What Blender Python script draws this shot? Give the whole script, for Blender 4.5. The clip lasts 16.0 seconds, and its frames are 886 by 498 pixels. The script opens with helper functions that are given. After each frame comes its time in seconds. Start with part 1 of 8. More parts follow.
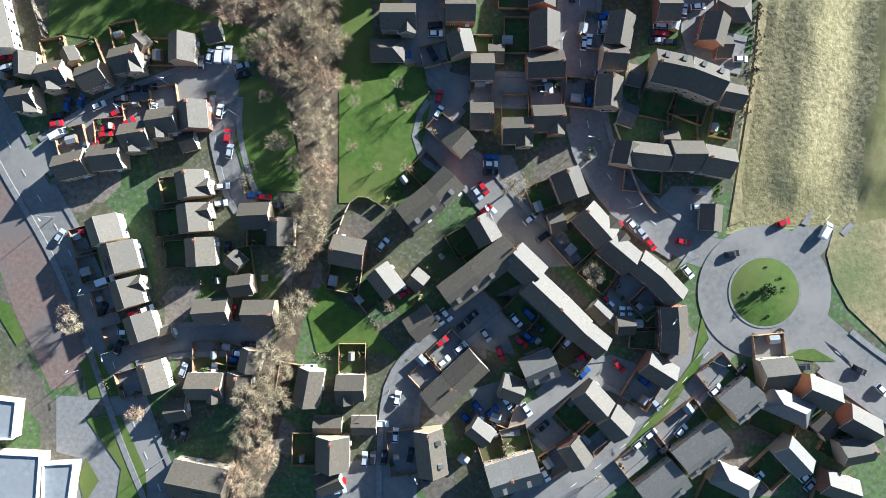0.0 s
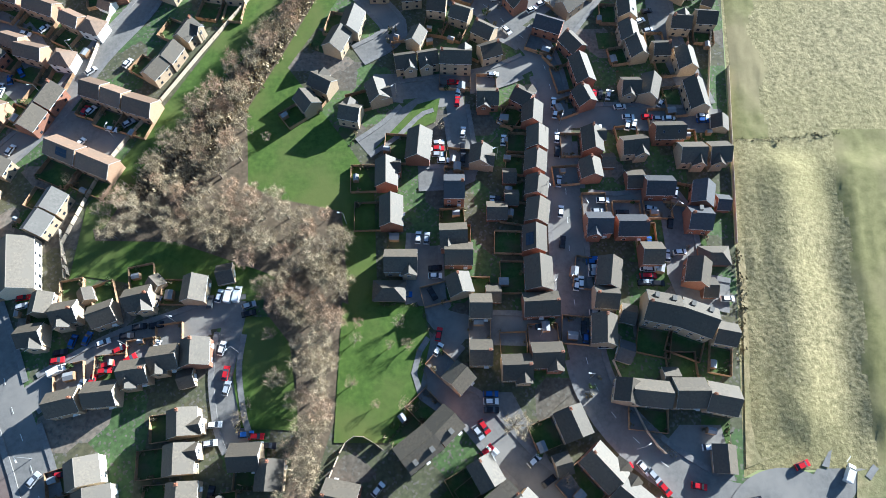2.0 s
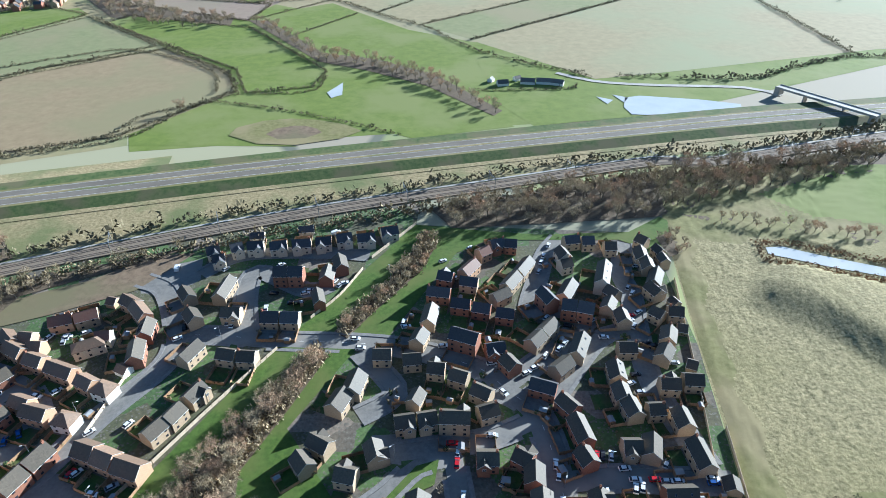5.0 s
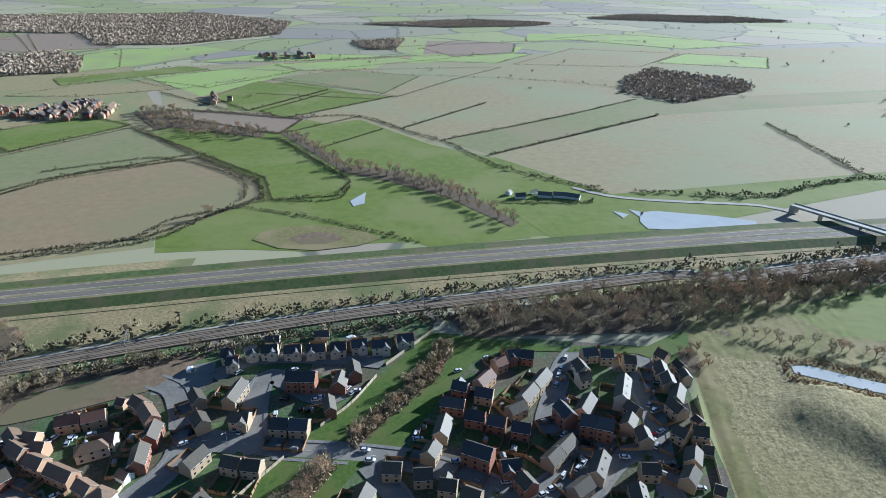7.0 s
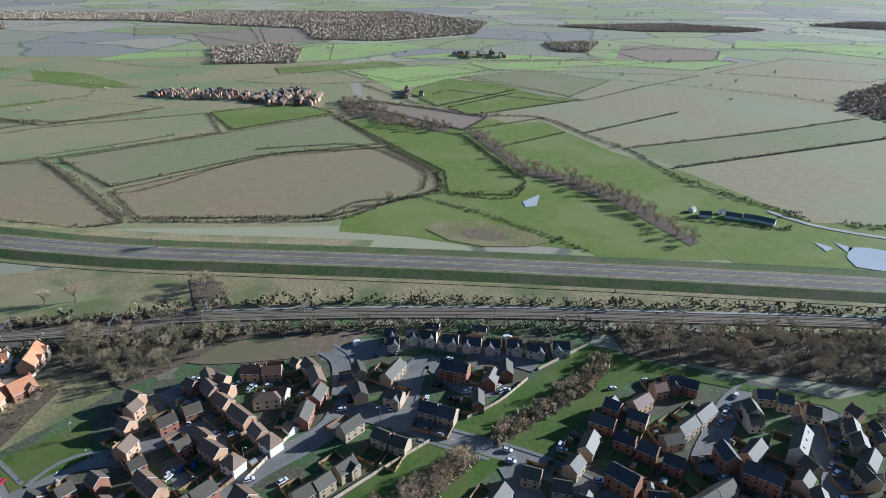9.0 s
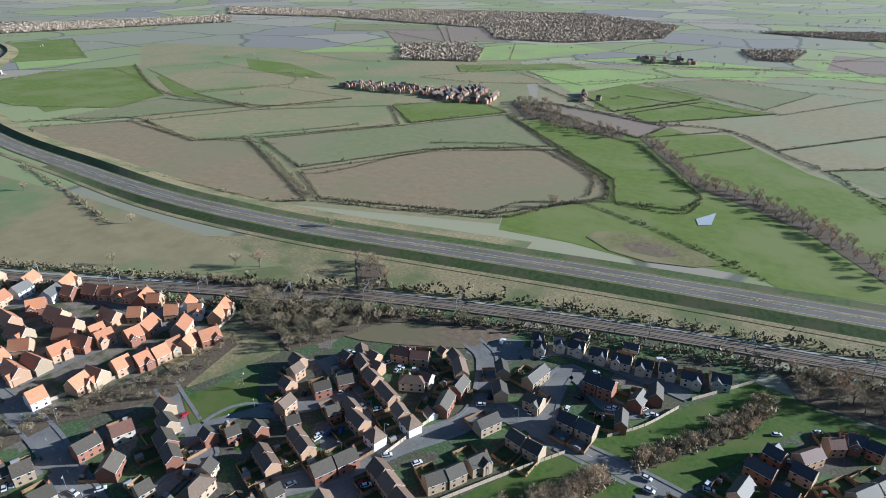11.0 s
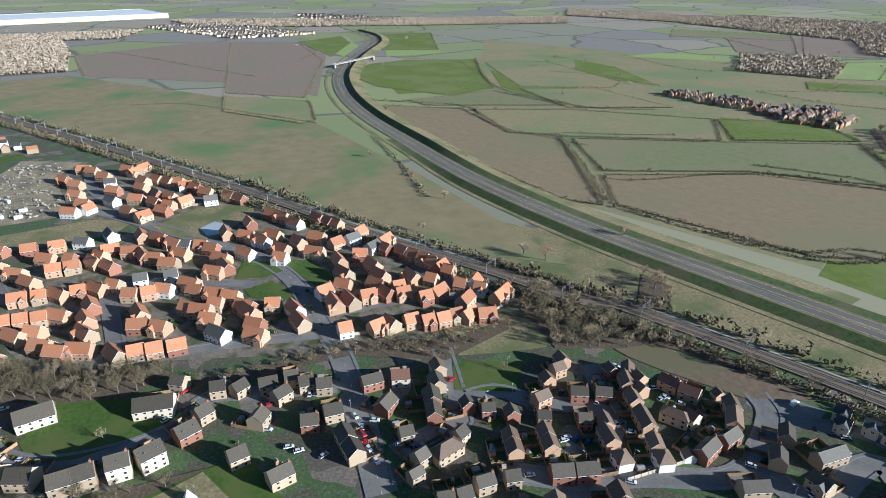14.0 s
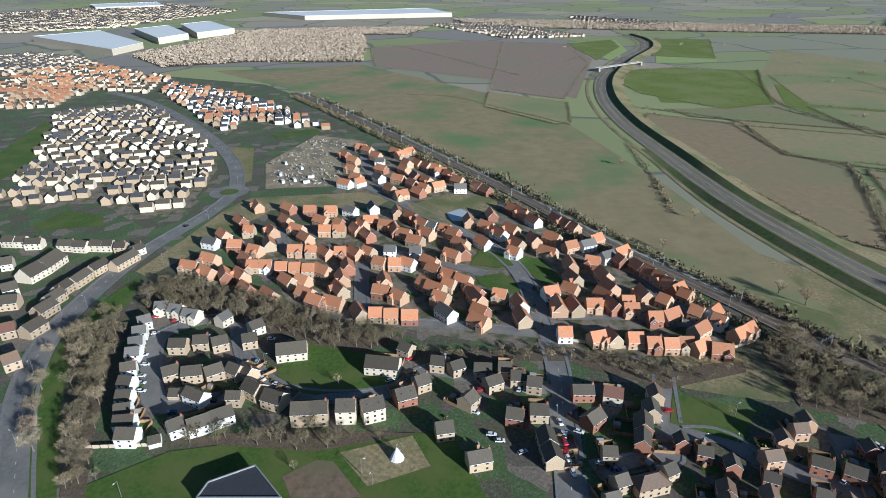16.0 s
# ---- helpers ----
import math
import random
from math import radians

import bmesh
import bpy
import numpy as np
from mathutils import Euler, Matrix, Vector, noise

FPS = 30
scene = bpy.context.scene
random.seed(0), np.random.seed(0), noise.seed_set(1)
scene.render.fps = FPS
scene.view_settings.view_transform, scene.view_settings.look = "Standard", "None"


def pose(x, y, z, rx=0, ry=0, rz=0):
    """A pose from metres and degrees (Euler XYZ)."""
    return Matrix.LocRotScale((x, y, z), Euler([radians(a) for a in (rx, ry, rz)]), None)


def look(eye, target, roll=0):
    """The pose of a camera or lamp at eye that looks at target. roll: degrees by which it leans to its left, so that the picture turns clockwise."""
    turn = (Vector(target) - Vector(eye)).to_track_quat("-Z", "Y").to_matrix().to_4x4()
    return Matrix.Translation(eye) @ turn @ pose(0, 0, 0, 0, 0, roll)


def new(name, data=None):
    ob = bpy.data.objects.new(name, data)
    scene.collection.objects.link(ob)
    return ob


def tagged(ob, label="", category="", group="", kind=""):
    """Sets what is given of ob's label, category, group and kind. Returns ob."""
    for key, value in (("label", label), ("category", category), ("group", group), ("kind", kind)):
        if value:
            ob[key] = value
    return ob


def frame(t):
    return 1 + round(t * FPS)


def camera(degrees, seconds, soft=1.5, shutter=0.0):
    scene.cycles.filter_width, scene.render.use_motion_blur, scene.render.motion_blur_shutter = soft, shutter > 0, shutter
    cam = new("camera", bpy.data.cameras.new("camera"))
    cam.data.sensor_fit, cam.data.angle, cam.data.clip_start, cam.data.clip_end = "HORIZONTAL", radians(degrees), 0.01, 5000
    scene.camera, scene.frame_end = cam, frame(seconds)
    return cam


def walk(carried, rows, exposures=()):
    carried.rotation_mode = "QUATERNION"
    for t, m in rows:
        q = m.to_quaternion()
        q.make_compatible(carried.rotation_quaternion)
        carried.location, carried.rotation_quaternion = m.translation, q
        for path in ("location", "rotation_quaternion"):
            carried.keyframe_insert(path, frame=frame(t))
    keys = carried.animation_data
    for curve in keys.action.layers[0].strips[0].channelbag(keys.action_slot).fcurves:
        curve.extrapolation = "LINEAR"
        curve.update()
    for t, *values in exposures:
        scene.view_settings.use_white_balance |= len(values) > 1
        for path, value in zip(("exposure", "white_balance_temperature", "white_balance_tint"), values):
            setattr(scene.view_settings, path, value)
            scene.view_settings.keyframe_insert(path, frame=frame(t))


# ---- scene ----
# The drone hangs in one spot: it tips up from straight down, then turns to its left.
cam = camera(71.5, 16.0, soft=0.9)
EYE_HEIGHT = 180.0
ROWS = [
    (0, 0.45, 0.1, 0),
    (0.5, 5.89, 0.1, 0),
    (1, 11.33, 0.1, 0),
    (1.5, 16.78, 0.1, 0),
    (2, 22.22, 0.1, 0),
    (2.5, 27.66, 0.1, 0),
    (3, 33.11, 0.1, 0),
    (3.5, 38.55, 0.1, 0),
    (4, 43.99, 0.1, 0),
    (4.5, 49.43, 0.1, 0),
    (5, 54.88, 0.05, -0.05),
    (5.2, 57.04, 0.05, -0.05),
    (5.6, 60.9, 0.15, 0),
    (6, 63.5, 0.3, 0.05),
    (6.4, 64.7, 0.45, 0.2),
    (6.8, 64.9, 0.6, 0.9),
    (7.3, 64.9, 0.66, 3.79),
    (7.5, 64.9, 0.62, 5.38),
    (8, 64.89, 0.57, 9.8),
    (8.5, 64.89, 0.48, 14.31),
    (9, 64.88, 0.4, 18.84),
    (9.2, 64.87, 0.38, 20.55),
    (9.7, 64.86, 0.34, 24.7),
    (10.2, 64.86, 0.3, 28.75),
    (10.8, 64.87, 0.26, 33.4),
    (11.3, 64.88, 0.24, 37.27),
    (11.5, 64.9, 0.22, 38.95),
    (12, 64.92, 0.18, 43),
    (12.5, 64.95, 0.12, 47.24),
    (13, 64.97, 0.03, 52.18),
    (13.5, 65.01, -0.06, 57.81),
    (14, 65.08, -0.12, 63.79),
    (14.5, 65.11, -0.19, 69.29),
    (15, 65.18, -0.3, 74.9),
    (15.5, 65.26, -0.4, 81.05),
    (16, 65.38, -0.44, 87.38),
]
EXPOSURES = [(0.0, 1.92, 5200, 3), (3.5, 2.05, 5000, 1), (5.0, 1.7, 4950, 1), (7.5, 1.05, 4920, 3), (9.0, 0.96, 4920, 4), (12.5, 1.06, 5000, 5), (16.0, 0.68, 5080, 4)]
walk(cam, [(t, pose(0, 0, EYE_HEIGHT, tip, 0, turn) @ pose(0, 0, 0, 0, 0, lean)) for t, tip, lean, turn in ROWS], EXPOSURES)

# ---- light: low winter sun ahead and to the right, clear sky ----
SUN_AZIMUTH, SUN_HEIGHT = 51.0, 17.5   # degrees clockwise from +y, and above the horizon
world = bpy.data.worlds.new("sky")
scene.world = world
world.use_nodes = True
sky = world.node_tree.nodes.new("ShaderNodeTexSky")
sky.sky_type, sky.sun_disc = "NISHITA", False
sky.sun_elevation, sky.sun_rotation = radians(SUN_HEIGHT), radians(SUN_AZIMUTH)
sky.air_density, sky.dust_density, sky.ozone_density = 1.0, 0.6, 2.5
background = world.node_tree.nodes["Background"]
background.inputs["Strength"].default_value = 0.043
world.node_tree.links.new(sky.outputs[0], background.inputs["Color"])
sun_data = bpy.data.lights.new("sun", "SUN")
sun_data.energy, sun_data.angle, sun_data.color = 5.0, radians(0.6), (1.0, 0.89, 0.76)
sun = new("sun", sun_data)
a, e = radians(SUN_AZIMUTH), radians(SUN_HEIGHT)
sun.matrix_world = look((math.sin(a) * math.cos(e) * 300, math.cos(a) * math.cos(e) * 300, math.sin(e) * 300), (0, 0, 0))


# ---- materials ----
M = {}


def material(name, dark, light, scale=0.5, rough=0.85, bump=0.0, spread=0.0, blotch=None, blotch_scale=0.03, metal=0.0, blotch_at=(0.45, 0.62), sheen=0.3):
    """Two-tone grain in world metres, with wider blotches of a third colour; spread: how far objects differ in brightness."""
    m = bpy.data.materials.new(name)
    m.use_nodes = True
    nodes, links = m.node_tree.nodes, m.node_tree.links
    shader = nodes["Principled BSDF"]
    geometry = nodes.new("ShaderNodeNewGeometry")
    grain = nodes.new("ShaderNodeTexNoise")
    grain.inputs["Scale"].default_value, grain.inputs["Detail"].default_value = scale, 6
    grain.inputs["Roughness"].default_value = 0.65
    links.new(geometry.outputs["Position"], grain.inputs["Vector"])
    ramp = nodes.new("ShaderNodeValToRGB")
    ramp.color_ramp.elements[0].position, ramp.color_ramp.elements[1].position = 0.32, 0.68
    ramp.color_ramp.elements[0].color, ramp.color_ramp.elements[1].color = (*dark, 1), (*light, 1)
    links.new(grain.outputs["Fac"], ramp.inputs["Fac"])
    colour = ramp.outputs["Color"]
    if blotch:
        wide = nodes.new("ShaderNodeTexNoise")
        wide.inputs["Scale"].default_value, wide.inputs["Detail"].default_value = blotch_scale, 5
        links.new(geometry.outputs["Position"], wide.inputs["Vector"])
        limit = nodes.new("ShaderNodeMapRange")
        limit.inputs["From Min"].default_value, limit.inputs["From Max"].default_value = blotch_at
        links.new(wide.outputs["Fac"], limit.inputs["Value"])
        mix = nodes.new("ShaderNodeMix")
        mix.data_type = "RGBA"
        links.new(limit.outputs["Result"], mix.inputs["Factor"])
        links.new(colour, mix.inputs["A"])
        mix.inputs["B"].default_value = (*blotch, 1)
        colour = mix.outputs["Result"]
    if spread:
        info = nodes.new("ShaderNodeObjectInfo")
        vary = nodes.new("ShaderNodeMapRange")
        vary.inputs["To Min"].default_value, vary.inputs["To Max"].default_value = 1 - spread, 1 + spread
        links.new(info.outputs["Random"], vary.inputs["Value"])
        hsv = nodes.new("ShaderNodeHueSaturation")
        links.new(vary.outputs["Result"], hsv.inputs["Value"])
        links.new(colour, hsv.inputs["Color"])
        colour = hsv.outputs["Color"]
    links.new(colour, shader.inputs["Base Color"])
    shader.inputs["Roughness"].default_value, shader.inputs["Metallic"].default_value = rough, metal
    shader.inputs["Specular IOR Level"].default_value = sheen
    if bump:
        lift = nodes.new("ShaderNodeBump")
        lift.inputs["Strength"].default_value, lift.inputs["Distance"].default_value = min(bump, 1), 0.3 * bump
        links.new(grain.outputs["Fac"], lift.inputs["Height"])
        links.new(lift.outputs["Normal"], shader.inputs["Normal"])
    M[name] = m
    return m


def plain(name, colour, rough=0.5, metal=0.0, spread=0.0):
    return material(name, tuple(c * 0.93 for c in colour), colour, 3.0, rough, 0, spread, metal=metal)


material("dry_pale", (0.12, 0.105, 0.045), (0.36, 0.3, 0.155), 0.7, 0.95, 1.0, blotch=(0.23, 0.2, 0.085), blotch_scale=0.016, blotch_at=(0.42, 0.72))
material("footway", (0.15, 0.145, 0.14), (0.23, 0.22, 0.21), 0.8, 0.9, 0.05)
material("felt", (0.2, 0.21, 0.22), (0.28, 0.29, 0.3), 0.6, 0.8, 0.02, blotch=(0.24, 0.24, 0.24), blotch_scale=0.1)
material("garden_lawn", (0.04, 0.075, 0.018), (0.08, 0.125, 0.03), 0.6, 0.95, 0.2, blotch=(0.09, 0.085, 0.04), blotch_scale=0.15)
material("lawn", (0.045, 0.082, 0.012), (0.085, 0.135, 0.022), 0.5, 0.95, 0.4, blotch=(0.1, 0.122, 0.03), blotch_scale=0.04)
material("dry", (0.16, 0.13, 0.06), (0.36, 0.29, 0.16), 0.5, 0.95, 0.8, blotch=(0.14, 0.15, 0.06), blotch_scale=0.03)
material("soil", (0.12, 0.085, 0.055), (0.22, 0.16, 0.105), 0.3, 0.95, 0.4, blotch=(0.15, 0.13, 0.07), blotch_scale=0.03)
material("asphalt", (0.135, 0.13, 0.122), (0.2, 0.19, 0.176), 0.6, 0.85, 0.05, blotch=(0.22, 0.205, 0.185), blotch_scale=0.06)
material("highway_asphalt", (0.15, 0.13, 0.108), (0.2, 0.175, 0.146), 0.3, 0.9, 0, blotch=(0.14, 0.12, 0.098), blotch_scale=0.02)
material("brick_paving", (0.13, 0.09, 0.075), (0.2, 0.14, 0.115), 0.8, 0.85, 0.05, blotch=(0.14, 0.12, 0.11), blotch_scale=0.05)
material("concrete", (0.32, 0.3, 0.27), (0.45, 0.42, 0.38), 0.8, 0.8, 0.05, blotch=(0.28, 0.26, 0.23), blotch_scale=0.1)
material("ballast", (0.12, 0.095, 0.07), (0.24, 0.19, 0.14), 1.2, 0.95, 0.3)
material("field_brown", (0.229, 0.172, 0.0968), (0.29, 0.22, 0.128), 0.12, 0.95, 0.3, blotch=(0.229, 0.202, 0.106), blotch_scale=0.008)
material("field_olive", (0.246, 0.208, 0.106), (0.315, 0.264, 0.14), 0.12, 0.95, 0.3, blotch=(0.204, 0.23, 0.102), blotch_scale=0.008)
material("field_green", (0.115, 0.152, 0.024), (0.16, 0.198, 0.036), 0.12, 0.95, 0.3, blotch=(0.18, 0.2, 0.06), blotch_scale=0.015)
material("field_lime", (0.26, 0.34, 0.1), (0.32, 0.39, 0.13), 0.12, 0.95, 0.3, blotch=(0.28, 0.31, 0.13), blotch_scale=0.01)
material("field_grey", (0.25, 0.21, 0.118), (0.32, 0.27, 0.155), 0.12, 0.95, 0.3, blotch=(0.264, 0.264, 0.15), blotch_scale=0.006)
material("field_greygreen", (0.18, 0.19, 0.085), (0.23, 0.23, 0.11), 0.12, 0.95, 0.3, blotch=(0.24, 0.21, 0.115), blotch_scale=0.008)
material("field_soil", (0.23, 0.17, 0.128), (0.281, 0.212, 0.162), 0.12, 0.95, 0.3, blotch=(0.238, 0.196, 0.136), blotch_scale=0.008)
material("field_mixed", (0.22, 0.18, 0.095), (0.29, 0.235, 0.125), 0.05, 0.95, 0.3, blotch=(0.13, 0.2, 0.075), blotch_scale=0.009, blotch_at=(0.5, 0.68))
material("embankment", (0.05, 0.085, 0.022), (0.12, 0.14, 0.05), 0.4, 0.95, 0.5, blotch=(0.13, 0.12, 0.06), blotch_scale=0.05)
material("yards", (0.13, 0.11, 0.085), (0.26, 0.215, 0.165), 0.25, 0.9, 0.1, blotch=(0.075, 0.085, 0.035), blotch_scale=0.11)
material("site_soil", (0.24, 0.19, 0.12), (0.38, 0.31, 0.2), 0.15, 0.95, 0.4, blotch=(0.2, 0.17, 0.12), blotch_scale=0.04)
material("roof_b", (0.06, 0.05, 0.038), (0.108, 0.09, 0.066), 1.5, 0.58, 0.2, 0.25, blotch=(0.08, 0.068, 0.052), blotch_scale=0.3, sheen=0.35)
material("roof_s", (0.045, 0.0456, 0.0512), (0.0788, 0.0783, 0.0848), 1.5, 0.58, 0.2, 0.25, blotch=(0.06, 0.0608, 0.0664), blotch_scale=0.3, sheen=0.35)
material("roof_g", (0.108, 0.102, 0.092), (0.166, 0.155, 0.139), 1.5, 0.58, 0.2, 0.25, blotch=(0.13, 0.122, 0.109), blotch_scale=0.3, sheen=0.35)
material("roof_o", (0.36, 0.145, 0.066), (0.52, 0.225, 0.112), 1.5, 0.58, 0.2, 0.25, blotch=(0.399, 0.202, 0.112), blotch_scale=0.3, sheen=0.35)
material("roof_r", (0.136, 0.068, 0.048), (0.2, 0.1, 0.0704), 1.5, 0.58, 0.2, 0.25, blotch=(0.16, 0.088, 0.064), blotch_scale=0.3, sheen=0.35)
material("wall_y", (0.33, 0.25, 0.165), (0.44, 0.34, 0.23), 2.0, 0.9, 0.1, 0.18)
material("wall_n", (0.4, 0.25, 0.155), (0.5, 0.33, 0.21), 2.0, 0.9, 0.1, 0.15)
material("roof_t", (0.128, 0.0863, 0.0585), (0.203, 0.135, 0.0897), 1.5, 0.58, 0.2, 0.25, blotch=(0.15, 0.105, 0.0741), blotch_scale=0.3, sheen=0.35)
material("wall_k", (0.22, 0.1, 0.065), (0.31, 0.15, 0.095), 2.0, 0.9, 0.1, 0.2)
material("wall_c", (0.5, 0.43, 0.33), (0.62, 0.54, 0.42), 2.0, 0.9, 0.1, 0.12)
material("wall_w", (0.68, 0.66, 0.61), (0.8, 0.78, 0.73), 2.0, 0.85, 0.05, 0.08)
material("twigs", (0.2, 0.16, 0.1), (0.41, 0.33, 0.205), 0.4, 0.95, 0, 0.3)
material("twigs_red", (0.3, 0.205, 0.13), (0.5, 0.36, 0.235), 0.4, 0.95, 0, 0.2)
material("twigs_pale", (0.28, 0.23, 0.145), (0.48, 0.39, 0.255), 0.4, 0.95, 0, 0.2)
# distant twigs: paler than the near ones, distance haze put into the colour
material("hazed_twigs", (0.3, 0.24, 0.175), (0.48, 0.39, 0.29), 0.1, 0.95)
material("leaf_litter", (0.07, 0.055, 0.035), (0.16, 0.12, 0.08), 0.8, 0.95, 0.3)
material("scrub", (0.12, 0.1, 0.055), (0.25, 0.2, 0.115), 0.6, 0.95, 0, 0.2)
material("bark", (0.1, 0.08, 0.06), (0.2, 0.17, 0.13), 2.0, 0.95)
material("leaves", (0.035, 0.06, 0.018), (0.08, 0.12, 0.035), 1.0, 0.9, 0, 0.3)
material("hedge_leaf", (0.1, 0.088, 0.05), (0.22, 0.185, 0.11), 0.5, 0.95, 0, 0.2)
material("wood_fence", (0.25, 0.15, 0.08), (0.4, 0.26, 0.15), 1.0, 0.9, 0, 0.25)
material("pale_fence", (0.4, 0.33, 0.24), (0.55, 0.46, 0.35), 1.0, 0.9)
material("dry_green", (0.13, 0.125, 0.042), (0.22, 0.2, 0.08), 0.3, 0.95, 0.5, blotch=(0.24, 0.2, 0.1), blotch_scale=0.03)
plain("glass", (0.03, 0.035, 0.045), 0.08)
plain("white_frame", (0.78, 0.78, 0.76), 0.5)
plain("tyre", (0.02, 0.02, 0.02), 0.8)
plain("solar", (0.025, 0.035, 0.06), 0.15)
material("rail_steel", (0.2, 0.16, 0.13), (0.3, 0.25, 0.21), 2.0, 0.5, 0, 0, metal=0.3)
plain("road_paint", (0.7, 0.7, 0.66), 0.7)
plain("metal_grey", (0.4, 0.41, 0.42), 0.45, 0.7)
# pale grey base paints in the bright sky reflection the ponds show
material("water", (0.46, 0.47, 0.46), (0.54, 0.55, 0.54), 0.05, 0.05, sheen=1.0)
material("reed", (0.22, 0.12, 0.06), (0.42, 0.25, 0.13), 0.5, 0.95, 0, 0.2)
material("rubble", (0.25, 0.22, 0.17), (0.6, 0.56, 0.48), 0.5, 0.9, 0.3, 0.3)
for name, c in (("white", (0.8, 0.8, 0.8)), ("silver", (0.45, 0.47, 0.5)), ("black", (0.02, 0.02, 0.025)), ("blue", (0.03, 0.09, 0.3)), ("red", (0.5, 0.02, 0.03)), ("grey", (0.12, 0.13, 0.14))):
    plain("car_" + name, c, 0.25, 0.2)


def garden_patchwork():
    """Lawns, paving and beds in odd square patches, as back gardens lie."""
    m = bpy.data.materials.new("garden_patchwork")
    m.use_nodes = True
    nodes, links = m.node_tree.nodes, m.node_tree.links
    geometry = nodes.new("ShaderNodeNewGeometry")
    cells = nodes.new("ShaderNodeTexVoronoi")
    cells.distance, cells.voronoi_dimensions = "CHEBYCHEV", "2D"
    cells.inputs["Scale"].default_value = 0.085
    links.new(geometry.outputs["Position"], cells.inputs["Vector"])
    split = nodes.new("ShaderNodeSeparateColor")
    links.new(cells.outputs["Color"], split.inputs["Color"])
    ramp = nodes.new("ShaderNodeValToRGB")
    ramp.color_ramp.interpolation = "CONSTANT"
    ramp.color_ramp.elements[0].color = (0.06, 0.1, 0.03, 1)
    ramp.color_ramp.elements[1].position, ramp.color_ramp.elements[1].color = 0.3, (0.075, 0.078, 0.04, 1)
    for at, c in ((0.55, (0.08, 0.075, 0.04)), (0.66, (0.17, 0.14, 0.11)), (0.76, (0.075, 0.12, 0.035)), (0.9, (0.1, 0.085, 0.065))):
        ramp.color_ramp.elements.new(at).color = (*c, 1)
    links.new(split.outputs["Red"], ramp.inputs["Fac"])
    noise_map = nodes.new("ShaderNodeTexNoise")
    noise_map.inputs["Scale"].default_value, noise_map.inputs["Detail"].default_value = 0.7, 6
    links.new(geometry.outputs["Position"], noise_map.inputs["Vector"])
    slabs = nodes.new("ShaderNodeTexVoronoi")
    slabs.distance, slabs.voronoi_dimensions = "CHEBYCHEV", "2D"
    slabs.inputs["Scale"].default_value = 1.6
    links.new(geometry.outputs["Position"], slabs.inputs["Vector"])
    tell = nodes.new("ShaderNodeSeparateColor")
    links.new(slabs.outputs["Color"], tell.inputs["Color"])
    pick = nodes.new("ShaderNodeMapRange")
    pick.inputs["From Min"].default_value, pick.inputs["From Max"].default_value = 0.8, 0.95
    links.new(tell.outputs["Blue"], pick.inputs["Value"])
    laid = nodes.new("ShaderNodeMix")
    laid.data_type = "RGBA"
    links.new(pick.outputs["Result"], laid.inputs["Factor"])
    links.new(ramp.outputs["Color"], laid.inputs["A"])
    laid.inputs["B"].default_value = (0.12, 0.11, 0.09, 1)
    mix = nodes.new("ShaderNodeMix")
    mix.data_type, mix.blend_type = "RGBA", "OVERLAY"
    mix.inputs["Factor"].default_value = 0.8
    links.new(laid.outputs["Result"], mix.inputs["A"])
    links.new(noise_map.outputs["Fac"], mix.inputs["B"])
    shader = nodes["Principled BSDF"]
    shader.inputs["Roughness"].default_value = 0.95
    links.new(mix.outputs["Result"], shader.inputs["Base Color"])
    M["garden"] = m


garden_patchwork()


